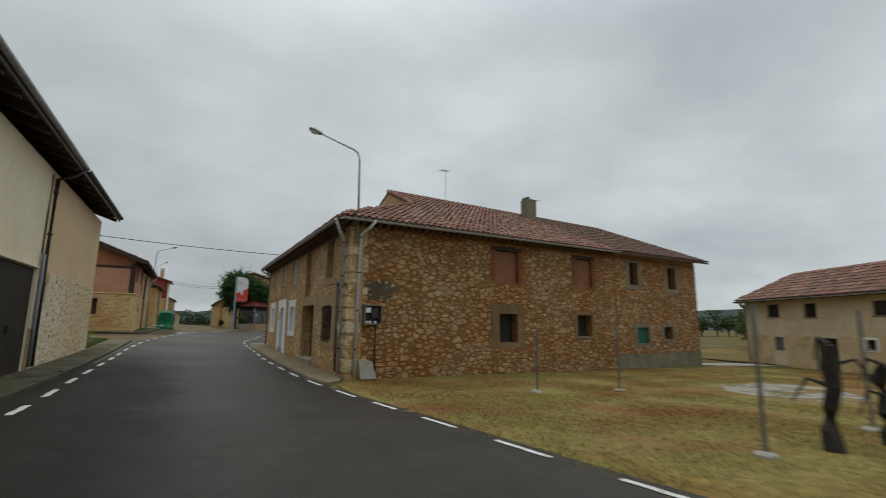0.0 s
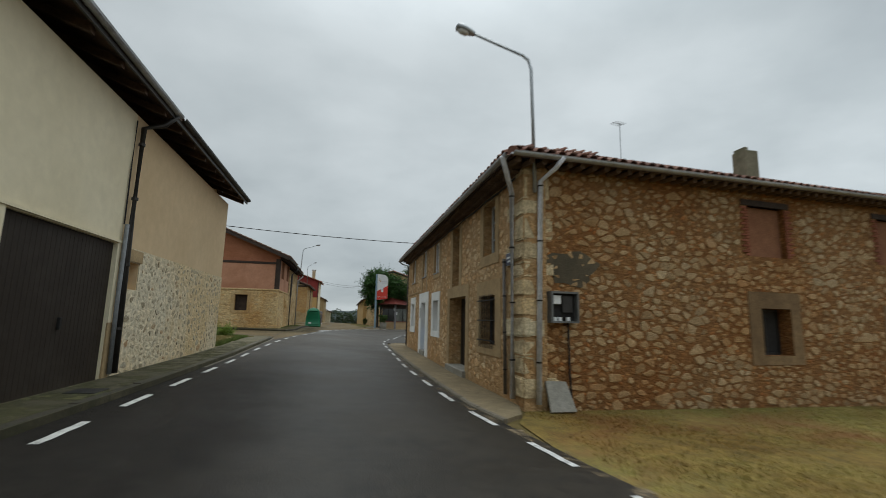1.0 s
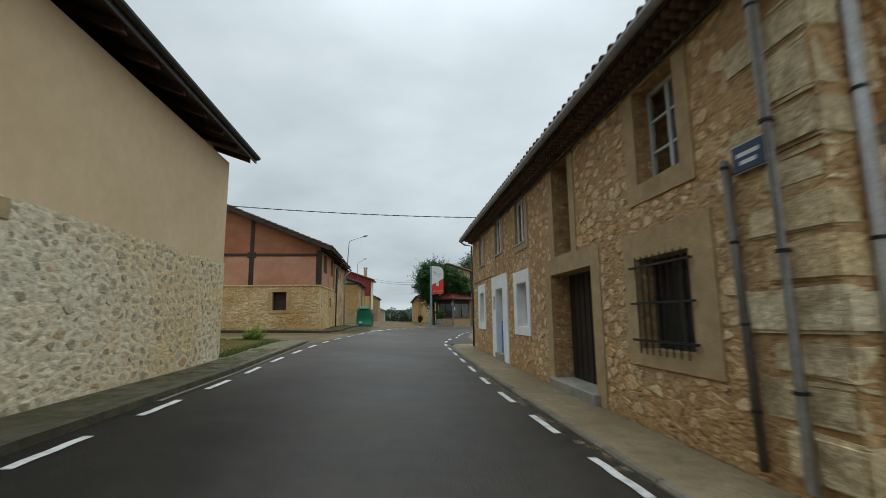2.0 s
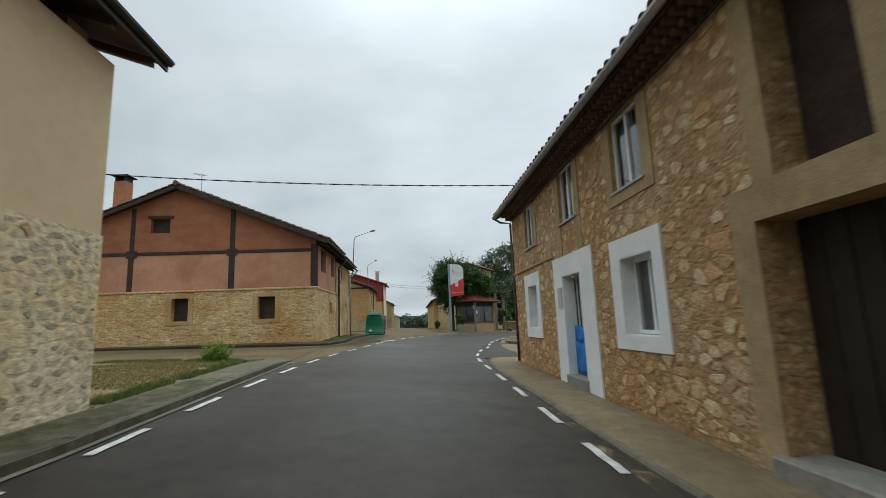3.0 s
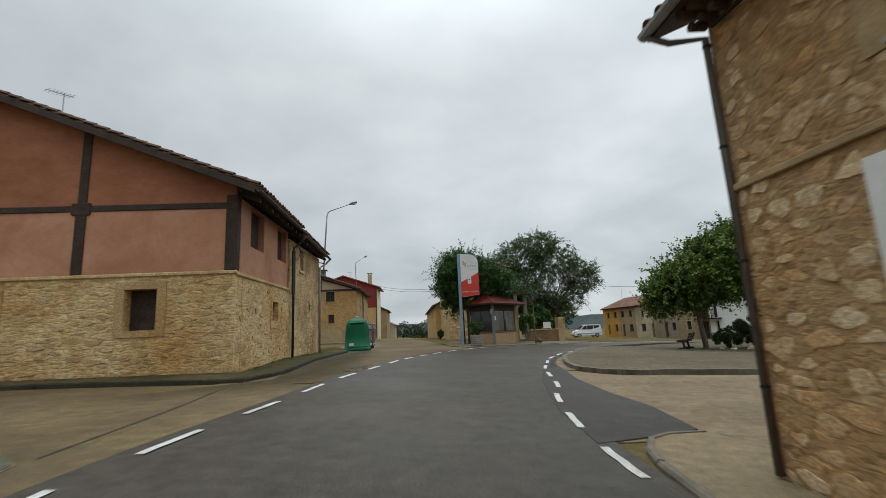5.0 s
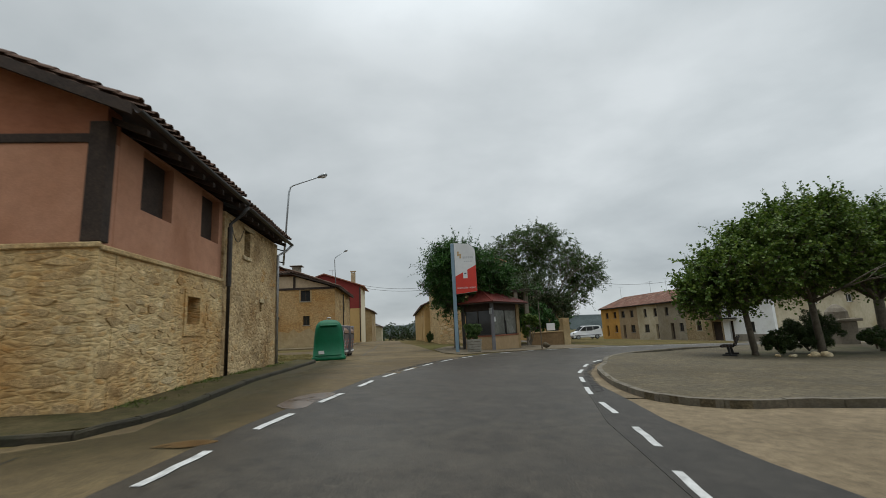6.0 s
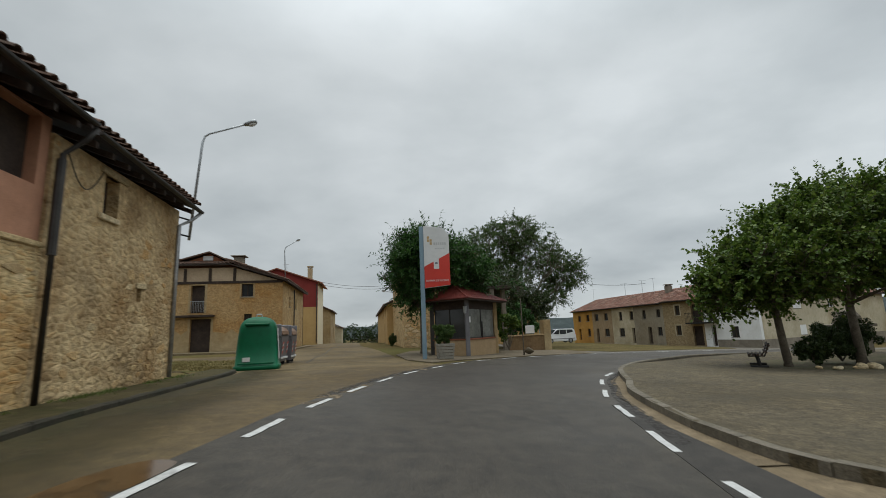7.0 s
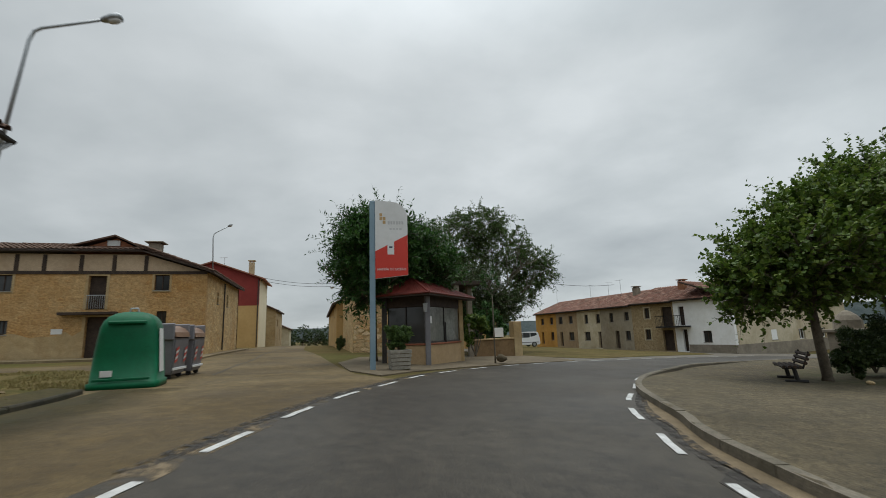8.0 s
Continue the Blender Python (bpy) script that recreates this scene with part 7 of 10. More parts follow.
street_lamp((4.55, 80.2, 4.3), (4.5, 80.1, 5.5), (3.35, 80.1, 5.75), "galvanised street lamp on the stone barn")

# terrace strip in front of it
VERGE = surface("worn_verge", (0.100, 0.076, 0.032), (0.150, 0.116, 0.048), 0.5, 0.95, 25, 0.8, spec=0.05, stain=(0.050, 0.054, 0.016), stain_scale=0.45, stain_amount=0.9, vary=0.55)
sheet("grass_strip", [(-3.7, 54.3), (-2.9, 54.5), (-3.2, 57.5), (-4.4, 62), (-30, 68.5), (-30, 58), (-9, 56.3), (-5, 55.2), (-3.8, 53)], 0.03, VERGE, 1.5, 0.0, "worn dry grass strip", "grass strip")
sheet("house_pavement", [(-4.35, 66.5), (-3.6, 68), (-3.6, 86), (-4.35, 86), (-4.35, 72.5), (-22, 72.5), (-22, 70.5), (-4.35, 70.2)], 0.11, PAVEMENT_R, 1.5, 0.2, "pale concrete walk along the balcony house", "pavement")

# ---------------------------------------------------------------- red gabled house and the last houses of the side street
rh = thing("red_gabled_house", (-7, 97, 0.6), "tall house with dark red gable and ochre ground floor", "house")
poly_wall(rh, [(-14.2, 97, 0), (-4.2, 97, 0), (-4.2, 97, 5.4), (-14.2, 97, 5.4)], (0, 0.35, 0), OCHRE_WALL)
poly_wall(rh, [(-14.2, 97, 5.4), (-4.2, 97, 5.4), (-4.2, 97, 8.6), (-9.2, 97, 10.3), (-14.2, 97, 8.6)], (0, 0.35, 0), RED_WALL, "gable_wall", "dark red gable wall")
poly_wall(rh, [(-4.2, 97.35, 0), (-4.2, 105, 0), (-4.2, 105, 8.6), (-4.2, 97.35, 8.6)], (-0.3, 0, 0), CREAM)
poly_wall(rh, [(-14.2, 97.35, 0), (-14.2, 105, 0), (-14.2, 105, 8.6), (-14.2, 97.35, 8.6)], (0.3, 0, 0), CREAM_FAR)
poly_wall(rh, [(-14.2, 105, 0), (-4.2, 105, 0), (-4.2, 105, 8.6), (-9.2, 105, 10.3), (-14.2, 105, 8.6)], (0, 0.3, 0), CREAM_FAR)
bm = bmesh.new()
slab(bm, [(-3.6, 96.6, 8.5), (-3.6, 105.5, 8.5), (-9.2, 105.5, 10.45), (-9.2, 96.6, 10.45)], 0.14)
slab(bm, [(-14.8, 96.6, 8.5), (-9.2, 96.6, 10.45), (-9.2, 105.5, 10.45), (-14.8, 105.5, 8.5)], 0.14)
part("roof_deck", bm, TILE_RED[1], rh)
bm = bmesh.new()
box(bm, -5.7, -5.1, 99, 99.6, 8.6, 10.7, 0.02)
box(bm, -5.8, -5.0, 98.9, 99.7, 10.85, 10.95)
box(bm, -5.65, -5.55, 99.05, 99.55, 10.7, 10.85)
box(bm, -5.25, -5.15, 99.05, 99.55, 10.7, 10.85)
part("chimney", bm, CREAM_FAR, rh)
part("downpipe", tube(bmesh.new(), [(-4.3, 96.95, 8.3), (-4.3, 96.95, 0.8)], 0.06, 8), DARK_METAL, rh)
antenna((-8.2, 98, 9.6), 1.5, "television antenna on the red house", 0.7)


def gabled_house(name, x0, x1, y0, y1, z0, z1, rise, material, roof, label, windows=(), along="y", over=0.35):
    """A plain house with a gabled roof; windows: (wall, from, to, low, high) with wall s, e, w."""
    t = thing(name, ((x0 + x1) / 2, (y0 + y1) / 2, z0), label, "house")
    faces = {"s": (Face(x0, y0, 1, 0, 0, -1), x1 - x0), "e": (Face(x1, y0, 0, 1, 1, 0), y1 - y0), "w": (Face(x0, y0, 0, 1, -1, 0), y1 - y0), "n": (Face(x0, y1, 1, 0, 0, 1), x1 - x0)}
    for k, (f, length) in faces.items():
        hs = [w[1:] for w in windows if w[0] == k]
        a, b = (0, length) if k in "sn" else (0.35, length - 0.35)
        part("wall", wall_with_openings(f, a, b, z0 - 0.5, z1, hs, 0.35), material, t)
        for h in hs:
            simple_window(t, f, h, TIMBER)
    bm = bmesh.new()
    if along == "y":
        m = (x0 + x1) / 2
        for y in (y0, y1 - 0.35):
            poly_wall(t, [(x0, y, z1), (x1, y, z1), (m, y, z1 + rise)], (0, 0.35, 0), material, "gable_wall")
        a, b, c = (x0 - over, z1 - over * rise / (m - x0)), (m, z1 + rise + 0.1), (x1 + over, z1 - over * rise / (m - x0))
        e = ((a[0], y0 - over, a[1] + 0.1), (a[0], y1 + over, a[1] + 0.1), (b[0], y0 - over, b[1] + 0.1), (b[0], y1 + over, b[1] + 0.1), (c[0], y0 - over, c[1] + 0.1), (c[0], y1 + over, c[1] + 0.1))
    else:
        m = (y0 + y1) / 2
        for x in (x0, x1 - 0.35):
            poly_wall(t, [(x, y0, z1), (x, y1, z1), (x, m, z1 + rise)], (0.35, 0, 0), material, "gable_wall")
        a, b, c = (y0 - over, z1 - over * rise / (m - y0)), (m, z1 + rise + 0.1), (y1 + over, z1 - over * rise / (m - y0))
        e = ((x0 - over, a[0], a[1] + 0.1), (x1 + over, a[0], a[1] + 0.1), (x0 - over, b[0], b[1] + 0.1), (x1 + over, b[0], b[1] + 0.1), (x0 - over, c[0], c[1] + 0.1), (x1 + over, c[0], c[1] + 0.1))
    slab(bm, [e[0], e[1], e[3], e[2]], 0.1)
    slab(bm, [e[2], e[3], e[5], e[4]], 0.1)
    part("roof_deck", bm, TIMBER, t)
    up = Vector((0, 0, 0.02))
    tiles(t, Vector(e[0]) + up, Vector(e[1]) + up, Vector(e[2]) + up, Vector(e[3]) + up, roof, 0, 0.28, 0.42, None, 41)
    tiles(t, Vector(e[4]) + up, Vector(e[5]) + up, Vector(e[2]) + up, Vector(e[3]) + up, roof, 0, 0.28, 0.42, None, 42)
    return t


gabled_house("street_end_house", -9.5, -3.6, 112, 124, 0.6, 5.6, 1.3, SANDY_WALL, TILE_BROWN, "plain sandy house at the end of the side street", [("s", 1.5, 2.3, 3.6, 4.6), ("e", 3, 4, 3.4, 4.4), ("e", 7, 8, 1.2, 3.0)])
gabled_house("small_shed", -6, -2.6, 128, 134, 0.0, 3.0, 0.7, CREAM_FAR, TILE_BROWN, "low cream shed at the end of the street")
gabled_house("ochre_street_house", 4.05, 9.8, 85.5, 118, 0.6, 4.7, 1.2, OCHRE_WALL, TILE_BROWN, "ochre plastered house on the side street", [("w", 3, 4, 3.6, 4.7), ("w", 9, 10, 3.6, 4.7), ("w", 5.5, 6.6, 0.7, 2.8), ("s", 1.2, 2, 3.4, 4.4)])
corner_barn = gabled_house("stone_barn", 4.6, 10.5, 71.5, 84, 0.5, 7.4, 0.9, RUBBLE_TAN, TILE_RED, "tan rubble-stone barn behind the kiosk")
gabled_house("yellow_house", 16.6, 20.2, 84, 92, -0.2, 3.9, 1.2, OCHRE_WALL, TILE_RED, "ochre house behind the trees", [("s", 1.9, 2.9, 1.0, 2.2)], "x")

# potted shrubs by the barn


def leaf_cloud(centres, count, size, seed, squash=0.6, droop=0.0, long=1.7):
    """Many small folded leaves scattered through overlapping clumps: (x, y, z, rx, ry, rz, weight)."""
    rng = np.random.default_rng(seed)
    c = np.array([q[:6] for q in centres], float)
    wgt = np.array([q[6] if len(q) > 6 else q[3] * q[4] * q[5] for q in centres], float)
    pick = rng.choice(len(c), count, p=wgt / wgt.sum())
    d = rng.normal(size=(count, 3))
    d /= np.linalg.norm(d, axis=1)[:, None]
    r = rng.uniform(0.25, 1.0, count) ** 0.5
    p = c[pick, :3] + d * r[:, None] * c[pick, 3:6] * rng.uniform(0.85, 1.12, count)[:, None]
    a = rng.normal(size=(count, 3))
    a[:, 2] = a[:, 2] * squash - droop
    a /= np.linalg.norm(a, axis=1)[:, None]
    n = d * 0.6 + rng.normal(size=(count, 3)) * 0.6
    n[:, 2] += 0.5
    b = np.cross(a, n)
    b /= np.linalg.norm(b, axis=1)[:, None] + 1e-9
    n = np.cross(b, a)
    s = size * rng.uniform(0.6, 1.25, count)[:, None]
    tip, side = a * s * long / 2, b * s / 2
    fold = n * s * 0.14
    v = np.stack([p - tip, p + side + fold, p + tip, p - side + fold], 1).reshape(-1, 3)
    f = []
    for i in range(count):
        k = 4 * i
        f += [(k, k + 1, k + 2), (k, k + 2, k + 3)]
    me = bpy.data.meshes.new("crown")
    me.from_pydata(v.tolist(), [], f)
    return me


def grow(bm, p, d, length, radius, depth, rnd, tips, spread=0.55, lift=0.15):
    """A tapered limb that forks."""
    pts, rad = [p], [radius]
    for k in range(3):
        d = (d + Vector((rnd.uniform(-1, 1), rnd.uniform(-1, 1), rnd.uniform(-0.4, 0.8))) * 0.16).normalized()
        p = p + d * length / 3
        pts.append(p)
        rad.append(radius * (1 - 0.16 * (k + 1)))
    tube(bm, pts, rad, 7 if depth > 1 else 5)
    if depth == 0:
        tips.append(p)
        return
    for k in range(rnd.choice((2, 3, 3))):
        nd = (d + Vector((rnd.uniform(-1, 1), rnd.uniform(-1, 1), rnd.uniform(-0.5, 0.6) + lift)) * spread * 1.5).normalized()
        grow(bm, p, nd, length * rnd.uniform(0.62, 0.85), radius * 0.58, depth - 1, rnd, tips, spread, lift)
    if depth < 3:
        tips.append(p)


def shoots(centres, count, leaves, length, leaf, seed, up=0.5, long=1.7, droop=0.0, inner=0.45):
    """Leafy shoots that start inside the crown and point outwards and up; returns twigs and leaves."""
    rng = np.random.default_rng(seed)
    c = np.array([q[:6] for q in centres], float)
    w = c[:, 3] * c[:, 4] + c[:, 4] * c[:, 5]
    pick = rng.choice(len(c), count, p=w / w.sum())
    d = rng.normal(size=(count, 3))
    d /= np.linalg.norm(d, axis=1)[:, None]
    r = rng.uniform(inner, 1.0, count)[:, None] ** 0.7
    p = c[pick, :3] + d * r * c[pick, 3:6]
    a = d * 0.9 + rng.normal(size=(count, 3)) * 0.45
    a[:, 2] += up
    a /= np.linalg.norm(a, axis=1)[:, None]
    ln = length * rng.uniform(0.45, 1.35, count)[:, None]
    bend = rng.normal(size=(count, 3)) * 0.25
    bend[:, 2] -= droop

    def along(f):
        return p + a * ln * f + bend * ln * f * f

    side = np.cross(a, rng.normal(size=(count, 3)))
    side /= np.linalg.norm(side, axis=1)[:, None] + 1e-9
    other = np.cross(a, side)
    tv = []
    for f, rad in ((-0.5, 0.014), (0.35, 0.009), (0.95, 0.003)):
        q = along(f)
        for k in range(3):
            an = math.tau * k / 3
            tv.append(q + (side * math.cos(an) + other * math.sin(an)) * rad)
    tv = np.stack(tv, 1)
    tf = []
    for i in range(count):
        k = 9 * i
        for s in (0, 3):
            for j in range(3):
                tf.append((k + s + j, k + s + (j + 1) % 3, k + s + 3 + (j + 1) % 3, k + s + 3 + j))
    lv = []
    for j in range(leaves):
        f = 0.12 + 0.9 * (j + 0.5) / leaves
        an = j * 2.4 + rng.uniform(0, 6.28, count)[:, None]
        out = side * np.cos(an) + other * np.sin(an)
        s = leaf * rng.uniform(0.6, 1.25, count)[:, None] * (1.1 - 0.4 * f)
        x = out * 0.85 + a * 0.5 + rng.normal(size=(count, 3)) * 0.25
        x[:, 2] -= droop * 0.5
        x /= np.linalg.norm(x, axis=1)[:, None]
        n = rng.normal(size=(count, 3)) * 0.5
        n[:, 2] += 0.9
        y = np.cross(x, n)
        y /= np.linalg.norm(y, axis=1)[:, None] + 1e-9
        n = np.cross(y, x)
        q = along(f) + out * 0.02
        lv.append(np.stack([q, q + x * s * long * 0.45 + y * s * 0.5 + n * s * 0.1, q + x * s * long, q + x * s * long * 0.45 - y * s * 0.5 + n * s * 0.1], 1))
    lv = np.concatenate(lv).reshape(-1, 3)
    lf = []
    for i in range(len(lv) // 4):
        lf += [(4 * i, 4 * i + 1, 4 * i + 2), (4 * i, 4 * i + 2, 4 * i + 3)]
    return tv.reshape(-1, 3).tolist(), tf, lv.tolist(), lf


def tree(name, at, label, trunk, radius, limb, depth, crown, leaves, leaf, mat, seed, lean=(0, 0), spread=0.55, long=1.7, length=0.7, per=26, up=0.5, droop=0.1, inner=0.35, spikes=0, rise=1.3):
    """Trunk, forked limbs, and a crown of leafy shoots that fills the given lobes."""
    rnd = random.Random(seed)
    t = thing(name, at, label, "tree")
    bm = bmesh.new()
    base = Vector(at)
    top = base + Vector((lean[0], lean[1], trunk))
    tube(bm, [base - Vector((0, 0, 0.1)), base + Vector((0, 0, 0.25)), base.lerp(top, 0.5), top], [radius * 1.5, radius * 1.1, radius, radius * 0.9], 10)
    tips = []
    n = 5
    for k in range(n):
        a = math.tau * (k + rnd.uniform(-0.2, 0.2)) / n
        grow(bm, top, Vector((math.cos(a), math.sin(a), rnd.uniform(0.4, 0.9))).normalized(), limb, radius * 0.55, depth, rnd, tips, spread)
    for c in crown:
        a, b = top, Vector(c[:3])
        m = a.lerp(b, 0.5) + Vector((rnd.uniform(-0.2, 0.2), rnd.uniform(-0.2, 0.2), -0.1))
        tube(bm, [a, m, b], [radius * 0.4, radius * 0.25, radius * 0.1], 6)
        for k in range(5):
            d = Vector((rnd.gauss(0, 1), rnd.gauss(0, 1), rnd.uniform(-0.2, 1))).normalized()
            q = m.lerp(b, rnd.uniform(0.2, 1.0))
            e = b + Vector((d.x * c[3], d.y * c[4], d.z * c[5])) * 0.85
            tube(bm, [q, q.lerp(e, 0.5) + Vector((0, 0, 0.12)), e], [radius * 0.2, radius * 0.13, radius * 0.05], 5)
    smooth(part("trunk", bm, BARK, t))
    tv, tf, lv, lf = shoots(crown, max(8, leaves // per), per, length, leaf, seed, up, long, droop, inner)
    if spikes:
        upper = [(c[0], c[1], c[2] + c[5] * 0.55, c[3] * 0.8, c[4] * 0.8, c[5] * 0.35) for c in crown] if rise > 1 else crown
        v2, f2, w2, g2 = shoots(upper, spikes, 26, 0.95, leaf * 1.1, seed + 1, rise, long, 0.0, 0.8)
        tf = tf + [tuple(i + len(tv) for i in q) for q in f2]
        lf = lf + [tuple(i + len(lv) for i in q) for q in g2]
        tv, lv = tv + v2, lv + w2
    me = bpy.data.meshes.new("branchwork")
    me.from_pydata(tv, [], tf)
    mesh_part("branchwork", me, BARK, t)
    me = bpy.data.meshes.new("crown")
    me.from_pydata(lv, [], lf)
    mesh_part("crown", me, mat, t)
    return t


tree("ash_tree", (4.9, 62.6, 0.55), "dense dark green ash tree behind the kiosk", 2.6, 0.16, 1.3, 2, [(5.0, 61.6, 5.4, 1.7, 1.5, 1.5), (4.25, 61.4, 5.2, 1.0, 1.0, 1.1), (6.4, 61.8, 5.4, 1.5, 1.2, 1.2), (4.8, 61.6, 6.4, 1.1, 1.0, 0.8), (4.3, 61.4, 3.8, 0.7, 0.7, 0.9), (7.6, 62.6, 4.8, 1.3, 1.0, 1.1)], 44000, 0.082, LEAF_DARK, 5, long=3.2, length=0.85, per=30, up=0.3, droop=0.15, inner=0.1, spikes=420, rise=0.35)
tree("locust_tree", (14.2, 75, 0.1), "tall airy locust tree with dark forked branches", 2.6, 0.24, 2.6, 3, [(12.6, 75, 8.7, 2.5, 2.2, 2.2), (16.6, 75, 8.2, 2.6, 2.2, 2.2), (10.8, 75, 7.4, 1.7, 1.6, 2.0), (14.8, 75, 10.1, 2.2, 2.0, 1.4), (19.2, 75, 6.9, 1.9, 1.6, 1.6), (20.4, 75, 6.4, 1.0, 1.0, 1.0), (18.4, 75, 4.9, 1.2, 1.1, 1.0), (13.0, 74.6, 6.2, 1.8, 1.4, 1.4)], 52000, 0.085, LEAF_LOCUST, 6, spread=0.5, long=2.6, length=1.0, per=32, up=0.35, droop=0.35, inner=0.3)
tree("undergrowth_tree", (13.0, 71, 0.2), "low dense dark tree behind the garden wall", 1.2, 0.12, 1.0, 2, [(11.8, 71, 3.4, 1.8, 1.3, 1.5), (14.2, 71.4, 3.2, 1.8, 1.4, 1.5), (15.6, 72, 3.6, 1.3, 1.2, 1.2), (13.2, 71, 5.0, 2.0, 1.4, 1.3), (10.8, 69.5, 4.4, 1.4, 1.2, 1.5)], 30000, 0.08, LEAF_BUSH, 26, long=2.2, length=0.8, per=26, inner=0.15)
PLANE = dict(long=1.15, per=18, length=0.7, up=0.5, droop=0.12, inner=0.25, spikes=150)
tree("plane_tree", (17.0, 51.6, 0.0), "pollarded plane tree with a broad low crown beside the bench", 2.1, 0.13, 1.3, 2, [(16.8, 51.3, 3.5, 1.8, 1.8, 1.15), (18.2, 51.3, 4.5, 1.5, 1.7, 1.4), (15.3, 51.8, 3.0, 1.1, 1.1, 0.75), (14.8, 52.0, 2.5, 0.6, 0.7, 0.5), (15.8, 52.4, 3.9, 0.5, 0.5, 0.8), (17.3, 51.6, 5.0, 0.8, 0.9, 0.7), (16.2, 51.0, 2.6, 0.5, 0.6, 0.4), (18.0, 51.0, 3.0, 0.6, 0.6, 0.5)], 32000, 0.155, LEAF_PLANE, 7, lean=(-0.22, -0.05), **PLANE)
tree("plane_tree", (20.3, 51.6, 0.0), "pollarded plane tree in the planting bed", 2.2, 0.15, 1.5, 2, [(19.6, 51.6, 4.3, 2.1, 1.9, 1.6), (21.2, 51.6, 4.6, 2.0, 1.9, 1.7), (20.4, 51.4, 6.0, 1.8, 1.5, 0.9)], 32000, 0.155, LEAF_PLANE, 8, lean=(-0.1, 0), **PLANE)
tree("plane_tree", (24.0, 51.9, -0.1), "pollarded plane tree further along the planting bed", 2.3, 0.22, 1.6, 2, [(23.4, 51.9, 4.4, 2.1, 1.9, 1.7), (25.2, 52, 4.6, 2.0, 1.9, 1.7), (24, 52, 5.9, 1.8, 1.5, 0.8)], 28000, 0.14, LEAF_PLANE, 9, **PLANE)
tree("plane_tree", (28.2, 54.6, -0.2), "pollarded plane tree at the far end of the bed", 2.5, 0.22, 1.7, 2, [(28.2, 54.4, 4.6, 2.6, 2.0, 1.9)], 9000, 0.2, LEAF_PLANE, 11, **PLANE)
for k, (x, y, s) in enumerate(((-9, 172, 1.2), (-5.2, 168, 1.0), (-1.6, 174, 1.25), (1.8, 170, 1.05), (5.2, 173, 1.3), (8.8, 169, 1.1), (12.5, 174, 1.2))):
    z = land(x, y)
    tree("distant_tree", (x, y, z), "dark tree at the end of the side street", 1.2, 0.2, 1.2, 1, [(x, y, z + 2.6 * s, 2.3, 2.0, 2.1 * s), (x + 1.2, y, z + 1.5, 1.9, 1.6, 1.4)], 3000, 0.26, LEAF_BUSH, 80 + k, long=1.4, per=20)
tree("distant_tree", (24.5, 99, -0.3), "dark tree beyond the square", 2.0, 0.2, 2.0, 2, [(24.5, 99, 3.4, 2.4, 2.4, 2.2)], 5000, 0.2, LEAF_DARK, 10, long=1.3, per=20)


def shrub(name, at, label, lobes, leaves, leaf, mat, seed, long=1.7):
    t = thing(name, at, label, "shrub")
    rnd = random.Random(seed)
    bm = bmesh.new()
    for k in range(7):
        c = rnd.choice(lobes)
        tube(bm, [Vector(at), Vector(at).lerp(Vector(c[:3]), 0.5) + Vector((rnd.uniform(-0.1, 0.1), 0, 0)), Vector(c[:3]) + Vector((rnd.uniform(-0.3, 0.3) * c[3], 0, c[5] * 0.5))], [0.03, 0.02, 0.008], 5)
    part("stems", bm, BARK, t)
    small = []
    for c in lobes:
        for _ in range(24):
            d = Vector((rnd.gauss(0, 1), rnd.gauss(0, 1), rnd.gauss(0, 1))).normalized() * rnd.uniform(0.4, 1.0)
            r = 0.3 * min(c[3:6]) * rnd.uniform(0.6, 1.4)
            small.append((c[0] + d.x * c[3], c[1] + d.y * c[4], c[2] + d.z * c[5], r, r, r, r * r))
    me = leaf_cloud(small, leaves, leaf, seed, 1.0, 0, long)
    me.name = "foliage"
    mesh_part("foliage", me, mat, t)
    return t


shrub("round_bush", (20.6, 52.6, -0.05), "dense dark rounded bush under the plane trees", [(19.5, 52.3, 0.75, 0.9, 0.8, 0.7), (20.6, 52.7, 1.1, 1.2, 0.9, 0.75), (21.7, 52.7, 0.85, 0.9, 0.8, 0.75), (20.2, 52.4, 0.5, 1.2, 0.8, 0.5)], 30000, 0.045, LEAF_BUSH, 12)
shrub("rose_bush", (18.3, 51.7, 0.0), "thin straggly rose bush in the bed", [(18.3, 51.7, 0.65, 0.8, 0.5, 0.55)], 1800, 0.08, LEAF_BUSH, 13)
shrub("rose_bush", (22.4, 51.0, 0.0), "thin straggly rose bush in the bed", [(22.4, 51.0, 0.55, 0.9, 0.5, 0.5)], 1900, 0.08, LEAF_BUSH, 14)
wx, wy = -5.25, 31.9
wz = land(wx, wy) + 0.125 - settle(wy)
weed = thing("weed_tuft", (wx, wy, wz), "feathery bright green weed tuft at the pavement's edge", "weed")
tv, tf, lv, lf = shoots([(wx, wy, wz + 0.1, 0.26, 0.2, 0.12), (wx + 0.24, wy - 0.05, wz + 0.05, 0.16, 0.15, 0.06), (wx - 0.25, wy, wz + 0.05, 0.18, 0.15, 0.06)], 85, 30, 0.52, 0.022, 15, 2.6, 4.2, 0.12, 0.1)
me = bpy.data.meshes.new("stem")
me.from_pydata(tv, [], tf)
WEED = leaf_mat("weed_leaf", (0.14, 0.22, 0.035), (0.20, 0.29, 0.05), (0.28, 0.36, 0.085), 0.5)
mesh_part("stem", me, WEED, weed)
me = bpy.data.meshes.new("foliage")
me.from_pydata(lv, [], lf)
mesh_part("foliage", me, WEED, weed)

